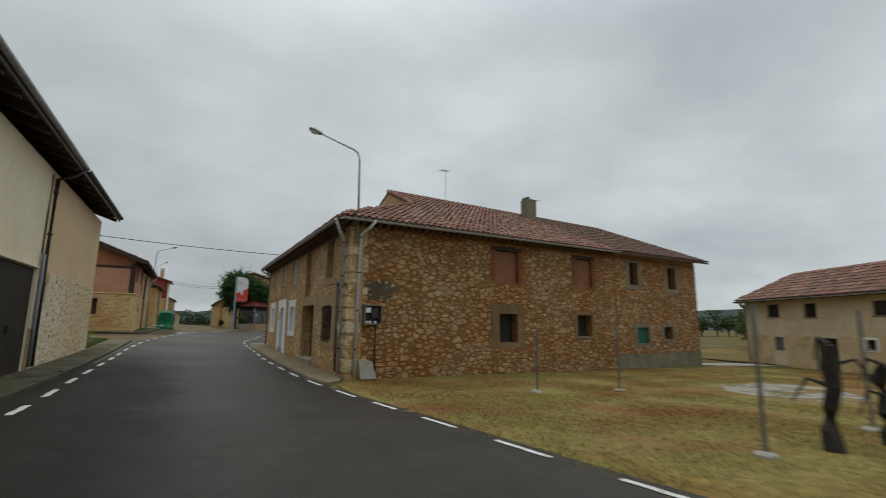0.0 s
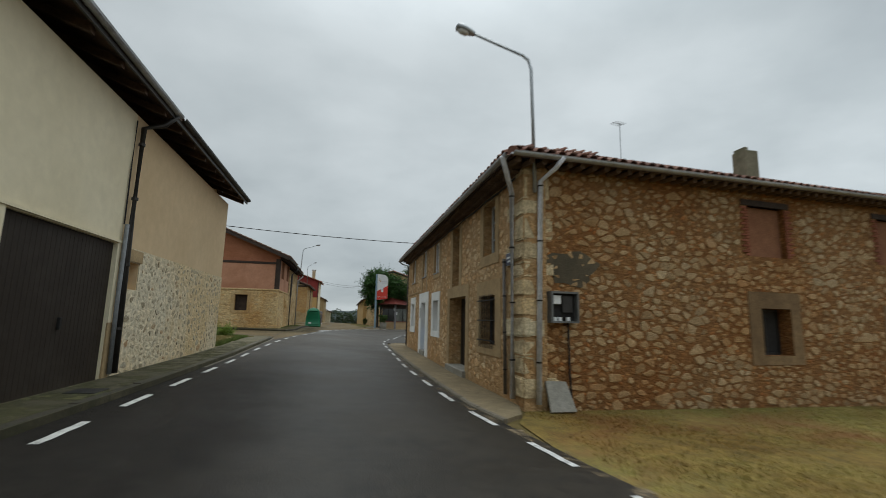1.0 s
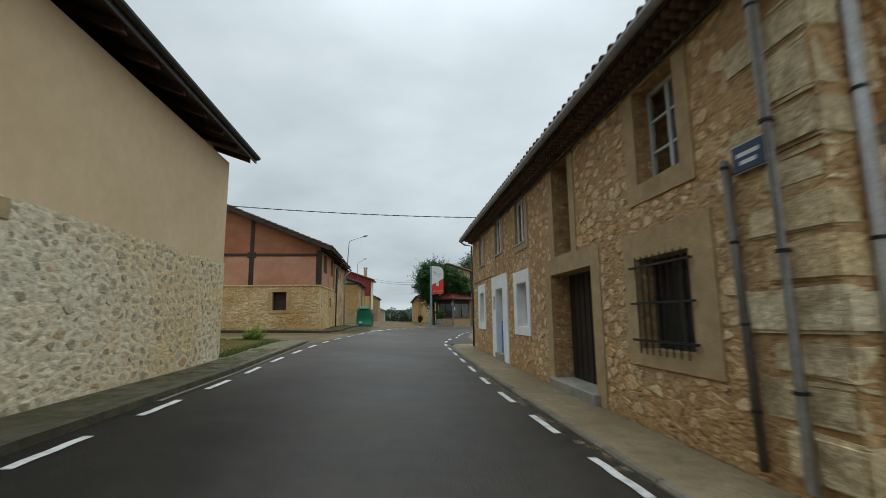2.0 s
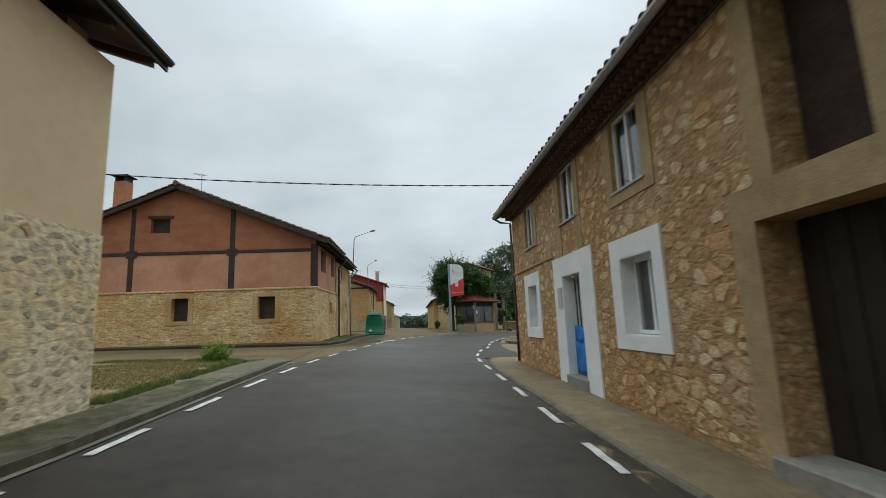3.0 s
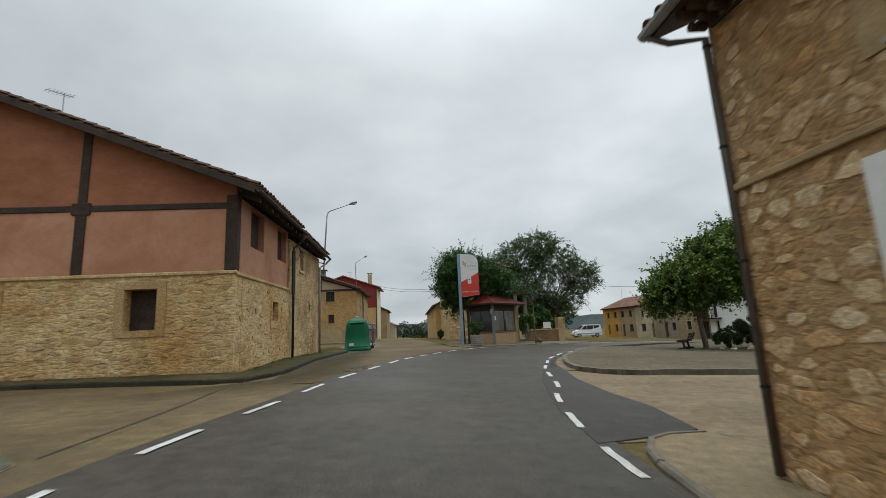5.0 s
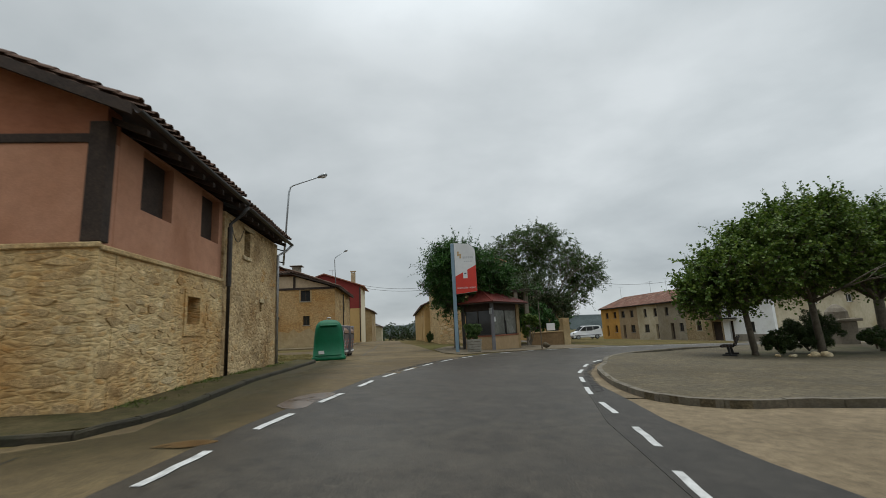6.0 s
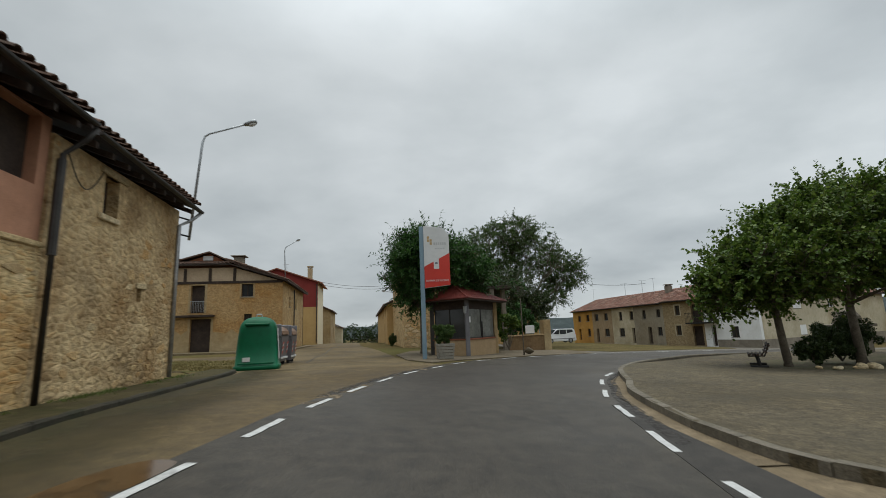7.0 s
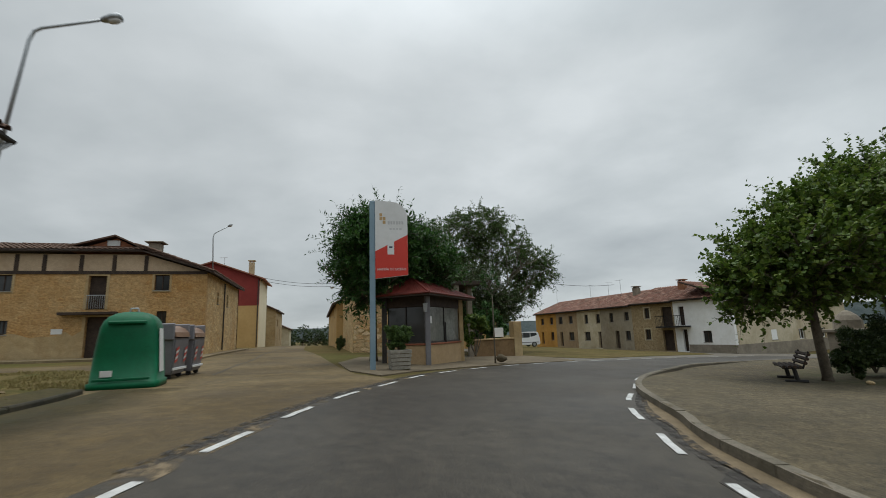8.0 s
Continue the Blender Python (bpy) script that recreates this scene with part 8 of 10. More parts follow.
# ---------------------------------------------------------------- information kiosk
kiosk = thing("information_kiosk", (6.75, 61.8, 0.5), "small glazed information kiosk with red hipped roof", "kiosk")
K0, K1, K2, K3 = Vector((6.75, 59.5, 0)), Vector((8.95, 62.0, 0)), Vector((7.37, 63.39, 0)), Vector((5.17, 60.89, 0))
kz = 0.55
# kiosk glass grey: its reflections are mixed into the colour
KIOSK_PANE = surface("dusty_grey_glass", (0.0525, 0.0560, 0.0546), (0.0910, 0.0945, 0.0896), 0.7, 0.16, 30, 0.0, spec=0.5, vary=0.2)
KIOSK_BASE = surface("sandy_orange_render", (0.360, 0.248, 0.133), (0.427, 0.303, 0.173), 0.8, 0.92, 30, 0.3, stain=(0.270, 0.178, 0.090), stain_scale=1.0, vary=0.2)
BLIND = surface("dusty_grey_blind", (0.055, 0.055, 0.056), (0.085, 0.084, 0.083), 1.2, 0.8, 30, 0.1)
# right-hand glass, paler and blotchy: sky and tree reflections painted in
KIOSK_PALE = surface("grimy_pale_glass", (0.10, 0.105, 0.095), (0.19, 0.195, 0.175), 1.1, 0.14, 30, 0.0, spec=0.5, vary=0.35, stain=(0.055, 0.058, 0.05), stain_scale=1.6)
# the left face takes the dark pane, its shade set by colour
for a, b, glaze in ((K0, K1, KIOSK_PALE), (K1, K2, KIOSK_PANE), (K2, K3, KIOSK_PANE), (K3, K0, DARK_PANE)):
    d = b - a
    n = Vector((d.y, -d.x, 0))
    f = Face(a.x, a.y, d.x, d.y, n.x, n.y)
    ln = d.length
    f.one("base_wall", KIOSK_BASE, kiosk, 0.0, ln, -0.3, 0.02, kz - 0.4, kz + 0.72, 0.01, "sandy rendered base")
    f.one("coping", BRICK_RED, kiosk, -0.03, ln + 0.03, -0.32, 0.06, kz + 0.72, kz + 0.79, 0.01)
    f.one("fascia", TIMBER, kiosk, 0.11, ln - 0.11, -0.14, -0.02, 2.85, 3.4, 0.01)
    f.one("sill_rail", DARK_METAL, kiosk, 0.11, ln - 0.11, -0.12, -0.04, kz + 0.79, kz + 0.86)
    for k in range(2):
        u0, u1 = 0.14 + k * (ln - 0.28) / 2, 0.14 + (k + 1) * (ln - 0.28) / 2
        if k:
            f.one("mullion", DARK_METAL, kiosk, u0 - 0.025, u0 + 0.025, -0.12, -0.04, kz + 0.86, 2.85)
        f.one("pane", glaze, kiosk, u0 + 0.027, u1 - 0.027, -0.09, -0.075, kz + 0.86, 2.84)
    f.one("blind", BLIND, kiosk, 0.3, ln - 0.3, -0.42, -0.38, kz + 0.6, 2.8, 0, "grey blind behind the glass")
for p, m in ((K0, GREY_BIN), (K1, SANDY_WALL), (K2, DARK_METAL), (K3, DARK_METAL)):
    bm = bmesh.new()
    box(bm, p.x - 0.1, p.x + 0.1, p.y - 0.1, p.y + 0.1, kz - 0.3, 3.3, 0.01)
    part("corner_post", bm, m, kiosk)
bm = bmesh.new()
eave = [Vector((6.66, 58.72, 3.36)), Vector((9.8, 62.25, 3.34)), Vector((7.45, 64.3, 3.36)), Vector((4.75, 60.72, 3.36))]
apex = [Vector((6.5, 61.3, 4.22)), Vector((7.35, 62.2, 4.22))]
ev_v = [bm.verts.new(p) for p in eave]
ap_v = [bm.verts.new(p) for p in apex]
for q in ((ev_v[0], ev_v[1], ap_v[1], ap_v[0]), (ev_v[1], ev_v[2], ap_v[1]), (ev_v[2], ev_v[3], ap_v[0], ap_v[1]), (ev_v[3], ev_v[0], ap_v[0])):
    bm.faces.new(q)
bmesh.ops.recalc_face_normals(bm, faces=bm.faces)
part("roof", bm, KIOSK_RED, kiosk, "red sheet-metal hipped roof")
bm = bmesh.new()
slab(bm, [p - Vector((0, 0, 0.04)) for p in eave], 0.06)
part("soffit", bm, TIMBER, kiosk)
bm = bmesh.new()
for i in range(4):
    tube(bm, [eave[i], apex[0] if i in (0, 3) else apex[1]], 0.05, 6)
    tube(bm, [eave[i], eave[(i + 1) % 4]], 0.045, 6)
for i, a0, a1 in ((0, apex[0], apex[1]), (1, apex[1], apex[1]), (2, apex[1], apex[0]), (3, apex[0], apex[0])):
    for k in range(1, 18):
        p = eave[i].lerp(eave[(i + 1) % 4], k / 18)
        tube(bm, [p, p.lerp(a0.lerp(a1, k / 18), 0.97)], 0.02, 5)
part("roof_ribs", bm, KIOSK_RED, kiosk)
bm = bmesh.new()
box(bm, 6.2, 7.9, 60.8, 62.2, kz + 0.2, 2.2)
part("interior_counter", bm, DARK_IN, kiosk)
FK = Face(K0.x, K0.y, (K1 - K0).x, (K1 - K0).y, (K1 - K0).y, -(K1 - K0).x)
FK.one("notice", SIGN_WHITE, kiosk, 0.3, 0.52, -0.07, -0.066, 2.15, 2.45)
lantern = thing("wall_lantern", (6.7, 59.3, 2.75), "small grey lantern on the kiosk corner", "lantern")
part("body", tube(bmesh.new(), [(6.62, 59.28, 2.6), (6.62, 59.28, 2.95)], [0.07, 0.1], 8), GALV, lantern)
part("arm", tube(bmesh.new(), [(6.62, 59.28, 2.98), (6.72, 59.46, 3.05)], 0.015, 5), IRON, lantern)
# timber porch and low wall behind
porch = thing("porch", (10.2, 65.6, 0.4), "weathered post-and-beam porch behind the kiosk", "porch")
for x, y in ((9.75, 65.2), (10.75, 66.0), (9.6, 69.0)):
    bm = bmesh.new()
    box(bm, x - 0.14, x + 0.14, y - 0.14, y + 0.14, 0.2, 4.3, 0.015)
    part("post", bm, RENDER_GREY, porch)
bm = bmesh.new()
box(bm, 7.5, 11.2, 65.0, 69.2, 4.3, 4.5, 0.01)
part("roof_slab", bm, TIMBER, porch)
bm = bmesh.new()
box(bm, 7.6, 9.6, 69.0, 69.3, 0.2, 4.3)
part("wall", bm, SANDY_WALL, porch)
low_wall = thing("low_wall", (12.5, 66.4, 0.3), "low sandy garden wall under the trees", "wall")
FW = Face(10.9, 65.9, 3.2, 0.9, 0.9, -3.2)
FW.one("wall", RENDER_BROWN, low_wall, 0, 3.3, -0.3, 0, -0.2, 1.22, 0.02)
FW.one("coping", RENDER_TAN, low_wall, -0.05, 3.35, -0.35, 0.05, 1.22, 1.3, 0.01)
FW.one("pier", SANDY_WALL, low_wall, 2.9, 3.5, -0.4, 0.06, -0.2, 2.25, 0.02)
board = thing("notice_board", (13.1, 66.3, 0.4), "white notice board behind the low wall", "notice board")
FW.one("panel", SIGN_WHITE, board, 1.7, 2.45, -0.42, -0.38, 1.36, 1.9, 0.01)
for u in (1.8, 2.35):
    FW.one("leg", IRON, board, u, u + 0.05, -0.46, -0.42, 0.1, 1.8)
shrub("climber", (10.2, 63.6, 0.5), "bright green climbing plant on the porch post", [(10.1, 63.5, 2.3, 0.55, 0.5, 0.45), (10.7, 63.8, 2.0, 0.4, 0.4, 0.4), (9.9, 63.6, 1.5, 0.3, 0.3, 0.5)], 2600, 0.09, LEAF_PLANE, 19)
shrub("potted_shrub", (3.95, 76.0, land(3.95, 76) + 0.02), "dark rounded shrub at the foot of the barn", [(3.95, 76.0, land(3.95, 76) + 0.55, 0.36, 0.36, 0.45)], 2600, 0.05, LEAF_BUSH, 20)
shrub("potted_shrub", (4.2, 79.5, land(4.2, 79.5) + 0.02), "dark rounded shrub at the foot of the barn", [(4.2, 79.5, land(4.2, 79.5) + 0.6, 0.4, 0.4, 0.5)], 2600, 0.05, LEAF_BUSH, 21)
shrub("hedge", (12.0, 67.6, 0.3), "dark hedge over the low wall", [(11.6, 67.4, 1.9, 1.3, 0.7, 0.9), (13.2, 67.8, 1.9, 1.0, 0.7, 0.8), (10.6, 66.9, 2.3, 0.9, 0.6, 1.0), (12.4, 67.8, 2.6, 1.2, 0.7, 0.8)], 12000, 0.08, LEAF_DARK, 16)

# ---------------------------------------------------------------- village sign, planters
sign = thing("village_sign", (4.4, 57.4, 0.55), "tall white and red village sign with pale blue mast", "sign")
SX, SY = 4.18, 57.40
FSg = Face(SX, SY, 1, -0.10, -0.10, -1)
FSg.one("mast", SIGN_BLUE, sign, 0.0, 0.2, -0.12, 0.03, 0.45, 6.62, 0.02, "pale blue square mast")
bm = bmesh.new()
out = [(0.2, 3.72), (1.38, 3.84), (1.38, 6.0)]
out += [(1.38 - 0.6 * (1 - math.cos(a)), 6.0 + 0.58 * math.sin(a)) for a in np.arange(0.15, math.pi / 2, 0.2)] + [(0.2, 6.64)]


def sign_plate(name, pts, d0, d1, material, label=""):
    bm = bmesh.new()
    bm.faces.new([bm.verts.new(FSg.at(u, d1, z)) for u, z in pts])
    r = bmesh.ops.extrude_face_region(bm, geom=bm.faces[:])
    for g in r["geom"]:
        if isinstance(g, bmesh.types.BMVert):
            g.co -= FSg.n * (d1 - d0)
    bmesh.ops.recalc_face_normals(bm, faces=bm.faces)
    return part(name, bm, material, sign, label)


sign_plate("panel", out, -0.09, 0.05, SIGN_WHITE, "white rounded panel")
sign_plate("red_field", [(0.202, 3.73), (1.378, 3.85), (1.378, 5.33), (0.202, 4.72)], 0.0502, 0.056, RED, "red lower field")
FSg.one("badge", SIGN_WHITE, sign, 0.64, 0.88, 0.056, 0.061, 4.60, 5.08)
FSg.one("badge_mark", NAVY, sign, 0.70, 0.82, 0.061, 0.064, 4.84, 4.90)
for u, z in ((0.36, 6.02), (0.48, 5.88), (0.36, 5.88), (0.48, 5.74)):
    FSg.one("emblem_tile", SIGN_GOLD, sign, u, u + 0.1, 0.05, 0.055, z, z + 0.12)
for k in range(6):
    FSg.one("text_bar", GREY_LETTER, sign, 0.66 + k * 0.1, 0.73 + k * 0.1, 0.05, 0.054, 5.72, 5.84)
for k in range(4):
    FSg.one("text_bar", GREY_LETTER, sign, 0.72 + k * 0.12, 0.80 + k * 0.12, 0.05, 0.054, 5.52, 5.58)
txt = bpy.data.curves.new("lettering", "FONT")
txt.body, txt.size, txt.align_x, txt.extrude = "NAFRÍA DE UCERO", 0.122, "CENTER", 0.003
txt.materials.append(SIGN_WHITE)
lt = new("lettering", txt)
lt.parent = sign
lt.matrix_parent_inverse = Matrix.Translation(-sign.location)
lt.matrix_basis = Matrix.Translation(FSg.at(0.79, 0.06, 4.02)) @ Matrix.Rotation(math.atan2(FSg.u.y, FSg.u.x), 4, "Z") @ Matrix.Rotation(radians(90), 4, "X")

planter = thing("planter_box", (5.2, 57.35, 0.55), "whitewashed slatted planter box with a small conifer", "planter")
px, py = 5.2, 57.35
pz = land(px, py) + 0.045
for k in range(5):
    bm = bmesh.new()
    z = pz + 0.02 + k * 0.135
    w = 0.33 + 0.012 * k
    for a in ((px - w, px + w, py - w, py - w + 0.03), (px - w, px + w, py + w - 0.03, py + w), (px - w, px - w + 0.03, py - w + 0.03, py + w - 0.03), (px + w - 0.03, px + w, py - w + 0.03, py + w - 0.03)):
        box(bm, *a, z, z + 0.12, 0.008)
    part("slat", bm, SLAB, planter)
bm = bmesh.new()
box(bm, px - 0.3, px + 0.3, py - 0.3, py + 0.3, pz, pz + 0.62)
part("soil", bm, EARTH, planter)
shrub("potted_conifer", (px, py, pz + 0.62), "small dark conifer in the planter", [(px, py, pz + 0.95, 0.42, 0.42, 0.3), (px - 0.2, py, pz + 1.25, 0.3, 0.3, 0.3), (px + 0.2, py, pz + 1.2, 0.3, 0.3, 0.28)], 7000, 0.032, LEAF_LOCUST, 17, 5.0)
bowl = thing("stone_planter", (10.12, 59.9, 0.4), "rough stone planter bowl at the kerb", "planter")
bm = bmesh.new()
bmesh.ops.create_icosphere(bm, subdivisions=3, radius=0.2, matrix=Matrix.Translation((10.12, 59.9, 0.56)) @ Matrix.Diagonal((1.1, 0.9, 0.75, 1)))
for v in bm.verts:
    v.co += v.normal * (noise.noise(v.co * 5.1) * 0.11)
part("bowl", bm, DAMP_RENDER, bowl)
tree("sapling", (9.85, 60.05, 0.45), "thin staked sapling in the stone planter", 2.9, 0.03, 0.3, 1, [(9.85, 60.05, 4.0, 0.4, 0.4, 0.4)], 600, 0.07, LEAF_DARK, 18, per=20, length=0.4)

# ---------------------------------------------------------------- recycling containers
def green_container(x, y, z, turn):
    t = thing("bottle_bank", (x, y, z), "green plastic bottle bank with a domed top", "container")
    bm = bmesh.new()
    rings = [(0.00, 0.79, 0.74), (0.14, 0.79, 0.74), (0.16, 0.74, 0.68), (0.9, 0.695, 0.62), (1.35, 0.65, 0.57), (1.52, 0.625, 0.54), (1.66, 0.575, 0.49), (1.77, 0.49, 0.41), (1.85, 0.36, 0.30), (1.89, 0.2, 0.16), (1.9, 0.08, 0.06)]
    vs = []
    for zz, a, b in rings:
        ring = []
        for k in range(24):
            an = math.tau * k / 24
            c, s = math.cos(an), math.sin(an)
            e = 0.34
            ring.append(bm.verts.new((a * math.copysign(abs(c) ** e, c), b * math.copysign(abs(s) ** e, s), zz)))
        vs.append(ring)
    for p, q in zip(vs, vs[1:]):
        for k in range(24):
            bm.faces.new((p[k], p[(k + 1) % 24], q[(k + 1) % 24], q[k]))
    bm.faces.new(vs[0][::-1])
    bm.faces.new(vs[-1])
    body = part("body", bm, GREEN_BIN, t)
    smooth(body)
    bm = bmesh.new()
    box(bm, -0.6, 0.6, -0.735, -0.70, 0.20, 0.26, 0.01)
    part("rim", bm, GREEN_BIN, t)
    bm = bmesh.new()
    box(bm, -0.42, 0.42, -0.60, -0.52, 1.56, 1.66, 0.03)
    part("lip", bm, GREEN_BIN, t)
    bm = bmesh.new()
    box(bm, -0.45, -0.2, -0.70, -0.685, 0.30, 0.45, 0.004)
    part("label_plate", SIGN_BM(bm), SIGN_WHITE, t)
    bm = bmesh.new()
    slab(bm, [(0.745, -0.4, 0.35), (0.745, 0.15, 0.35), (0.67, 0.12, 1.45), (0.67, -0.35, 1.45)], 0.004)
    part("poster", bm, SIGN_WHITE, t, "pale printed panel on the side")
    bm = bmesh.new()
    tube(bm, [(-0.1, 0, 1.89), (-0.08, 0, 1.99), (0.08, 0, 1.99), (0.1, 0, 1.89)], 0.025, 6)
    part("lifting_eye", bm, GALV, t)
    for o in list(t.children):
        o.matrix_parent_inverse = Matrix.Identity(4)
    t.rotation_euler = (0, 0, turn)
    return t


def SIGN_BM(bm):
    return bm


green_container(-2.26, 54.95, land(-2.26, 54.95) + 0.02, radians(6))


def wheelie(x, y, z, turn):
    t = thing("rubbish_container", (x, y, z), "grey rubbish container with brown lid and chevrons", "container", "rubbish containers")
    bm = bmesh.new()
    v0 = [bm.verts.new(p) for p in ((-0.52, -0.44, 0.13), (0.52, -0.44, 0.13), (0.52, 0.44, 0.13), (-0.52, 0.44, 0.13))]
    v1 = [bm.verts.new(p) for p in ((-0.62, -0.52, 1.2), (0.62, -0.52, 1.2), (0.62, 0.52, 1.25), (-0.62, 0.52, 1.25))]
    bm.faces.new(v0[::-1])
    bm.faces.new(v1)
    for i in range(4):
        bm.faces.new((v0[i], v0[(i + 1) % 4], v1[(i + 1) % 4], v1[i]))
    bmesh.ops.bevel(bm, geom=bm.edges[:], offset=0.04, segments=2, affect="EDGES")
    part("bin_body", bm, GREY_BIN, t)
    bm = bmesh.new()
    ring = [[bm.verts.new((xx, -0.54 * math.cos(a), 1.24 + 0.38 * math.sin(a))) for a in np.arange(0, math.pi + 0.01, math.pi / 8)] for xx in (-0.6, 0.6)]
    for k in range(8):
        bm.faces.new((ring[0][k], ring[0][k + 1], ring[1][k + 1], ring[1][k]))
    bm.faces.new(ring[0][::-1])
    bm.faces.new(ring[1])
    bm.faces.new((ring[0][0], ring[1][0], ring[1][-1], ring[0][-1]))
    bmesh.ops.recalc_face_normals(bm, faces=bm.faces)
    part("lid", bm, BROWN_BIN, t, "brown rounded lid")
    for s in (-1, 1):
        bm = bmesh.new()
        box(bm, 0.6 * s, 0.68 * s, -0.5, 0.5, 1.15, 1.66, 0.03)
        part("lid_cheek", bm, GREY_BIN, t)
        for k in range(4):
            bm = bmesh.new()
            slab(bm, [(0.585 * s + 0.03 * s, -0.16, 0.5 + k * 0.14), (0.59 * s + 0.03 * s, 0.0, 0.44 + k * 0.14), (0.60 * s + 0.03 * s, 0.16, 0.5 + k * 0.14), (0.60 * s + 0.03 * s, 0.16, 0.57 + k * 0.14), (0.59 * s + 0.03 * s, 0, 0.51 + k * 0.14), (0.585 * s + 0.03 * s, -0.16, 0.57 + k * 0.14)], 0.006)
            part("chevron", bm, RED if k % 2 else SIGN_WHITE, t)
        for yy in (-0.32, 0.32):
            bm = bmesh.new()
            tube(bm, [(0.42 * s - 0.03, yy, 0.08), (0.42 * s + 0.03, yy, 0.08)], 0.08, 12)
            part("wheel", bm, TYRE, t)
    bm = bmesh.new()
    box(bm, -0.56, 0.56, -0.50, -0.46, 0.25, 0.33, 0.01)
    part("foot_bar", bm, SIGN_WHITE, t)
    for side in (-0.36, 0.36):
        for k in range(5):
            bm = bmesh.new()
            z = 0.46 + k * 0.09
            slab(bm, [(side - 0.11, -0.50 - 0.1 * (z - 0.6), z), (side + 0.11, -0.50 - 0.1 * (z - 0.6), z + 0.07), (side + 0.11, -0.508 - 0.1 * (z - 0.6), z + 0.15), (side - 0.11, -0.508 - 0.1 * (z - 0.6), z + 0.08)], 0.006)
            part("chevron", bm, SIGN_WHITE if k % 2 else RED, t)
    for o in list(t.children):
        o.matrix_parent_inverse = Matrix.Identity(4)
    t.rotation_euler = (0, 0, turn)
    return t


w1 = wheelie(-2.2, 57.4, land(-2.2, 57.4) + 0.02, radians(86))
copy_thing(w1, Matrix.Translation((-2.05, 58.95, land(-2, 59) + 0.02)) @ Matrix.Rotation(radians(88), 4, "Z"))

# ---------------------------------------------------------------- bench, stone basin
bench = thing("park_bench", (16.1, 52.0, 0.0), "dark slatted bench on cast legs beside the plane tree", "bench")
bz = land(16.1, 52.0) + 0.155 - dip(16.1, 52.0)
bc, bs = math.cos(radians(228)), math.sin(radians(228))


def bpt(a, b, z):
    return Vector((16.1 + a * bc - b * bs, 52.0 + a * bs + b * bc, bz + z))


for k in range(4):
    bm = bmesh.new()
    y = -0.25 + k * 0.13
    tube(bm, [bpt(-0.75, y, 0.44), bpt(0.75, y, 0.44)], 0.045, 6)
    part("seat_slat", bm, TIMBER, bench)
for k in range(3):
    bm = bmesh.new()
    tube(bm, [bpt(-0.75, 0.27 + 0.05 * k, 0.54 + 0.12 * k), bpt(0.75, 0.27 + 0.05 * k, 0.54 + 0.12 * k)], 0.05, 6)
    part("back_slat", bm, TIMBER, bench)
for a in (-0.6, 0.6):
    bm = bmesh.new()
    tube(bm, [bpt(a, -0.28, 0.4), bpt(a, 0.22, 0.4), bpt(a, 0.40, 0.86)], 0.03, 6)
    tube(bm, [bpt(a, 0.0, 0.4), bpt(a, 0.05, 0.06)], 0.06, 6)
    tube(bm, [bpt(a, -0.25, 0.03), bpt(a, 0.3, 0.03)], 0.05, 6)
    part("leg", bm, IRON, bench)
basin = thing("stone_fountain", (28.1, 58.15, -0.5), "weathered stone drinking fountain with a domed cap", "fountain")
bm = bmesh.new()
box(bm, 27.45, 28.75, 57.5, 58.8, -0.9, 1.1, 0.05)
part("shaft", bm, RENDER_GREY, basin)
bm = bmesh.new()
box(bm, 27.25, 28.95, 57.3, 59.0, 1.1, 1.27, 0.03)
part("cornice", bm, RENDER_GREY, basin)
bm = bmesh.new()
rings = [[bm.verts.new((28.1 + r * math.cos(a), 58.15 + r * math.sin(a), z - 0.05)) for a in np.arange(0, math.tau - 0.01, math.tau / 12)] for z, r in ((1.32, 0.62), (1.75, 0.58), (1.98, 0.42), (2.16, 0.2), (2.24, 0.04))]
for p, q in zip(rings, rings[1:]):
    for k in range(12):
        bm.faces.new((p[k], p[(k + 1) % 12], q[(k + 1) % 12], q[k]))
bm.faces.new(rings[-1])
part("cap", bm, RENDER_GREY, basin)
rnd = random.Random(77)
for k in range(9):
    x, y = rnd.uniform(17.2, 19.8), rnd.uniform(50.3, 50.7)
    r = rnd.uniform(0.08, 0.2)
    rock = thing("edging_stone", (x, y, land(x, y) + 0.17 - dip(x, y)), "rough pale edging stone in the bed", "stone", "edging stones of the bed")
    bm = bmesh.new()
    bmesh.ops.create_icosphere(bm, subdivisions=2, radius=r, matrix=Matrix.Translation((x, y, land(x, y) + 0.17 - dip(x, y) + r * 0.4)) @ Matrix.Diagonal((1.2, 0.9, 0.7, 1)))
    for v in bm.verts:
        v.co += v.normal * noise.noise(v.co * 6) * 0.05
    part("rock", bm, QUOIN, rock)

# ---------------------------------------------------------------- terrace of houses across the square
FQ = Face(36, 72, -6, 23, -23, -6)
FQ2 = Face(33.50, 81.60, -0.15, 21.4, -21.4, -0.15)
ROW_STONE = rubble_mat("dusty_row_rubble", [(0, (0.27, 0.20, 0.11)), (0.5, (0.33, 0.25, 0.145)), (1, (0.39, 0.305, 0.185))], (0.34, 0.26, 0.15), 4.0, 1.6, (0.25, 0.185, 0.10), ((0.75, 0.68, 0.56), 0.3, 0.7))
BEIGE_ROW = surface("dusty_beige_plaster", (0.30, 0.215, 0.125), (0.38, 0.28, 0.165), 0.5, 0.9, 40, 0.25, stain=(0.22, 0.15, 0.085), stain_scale=0.5, vary=0.18, wash=((0.78, 0.70, 0.58), 0.3, 0.8))
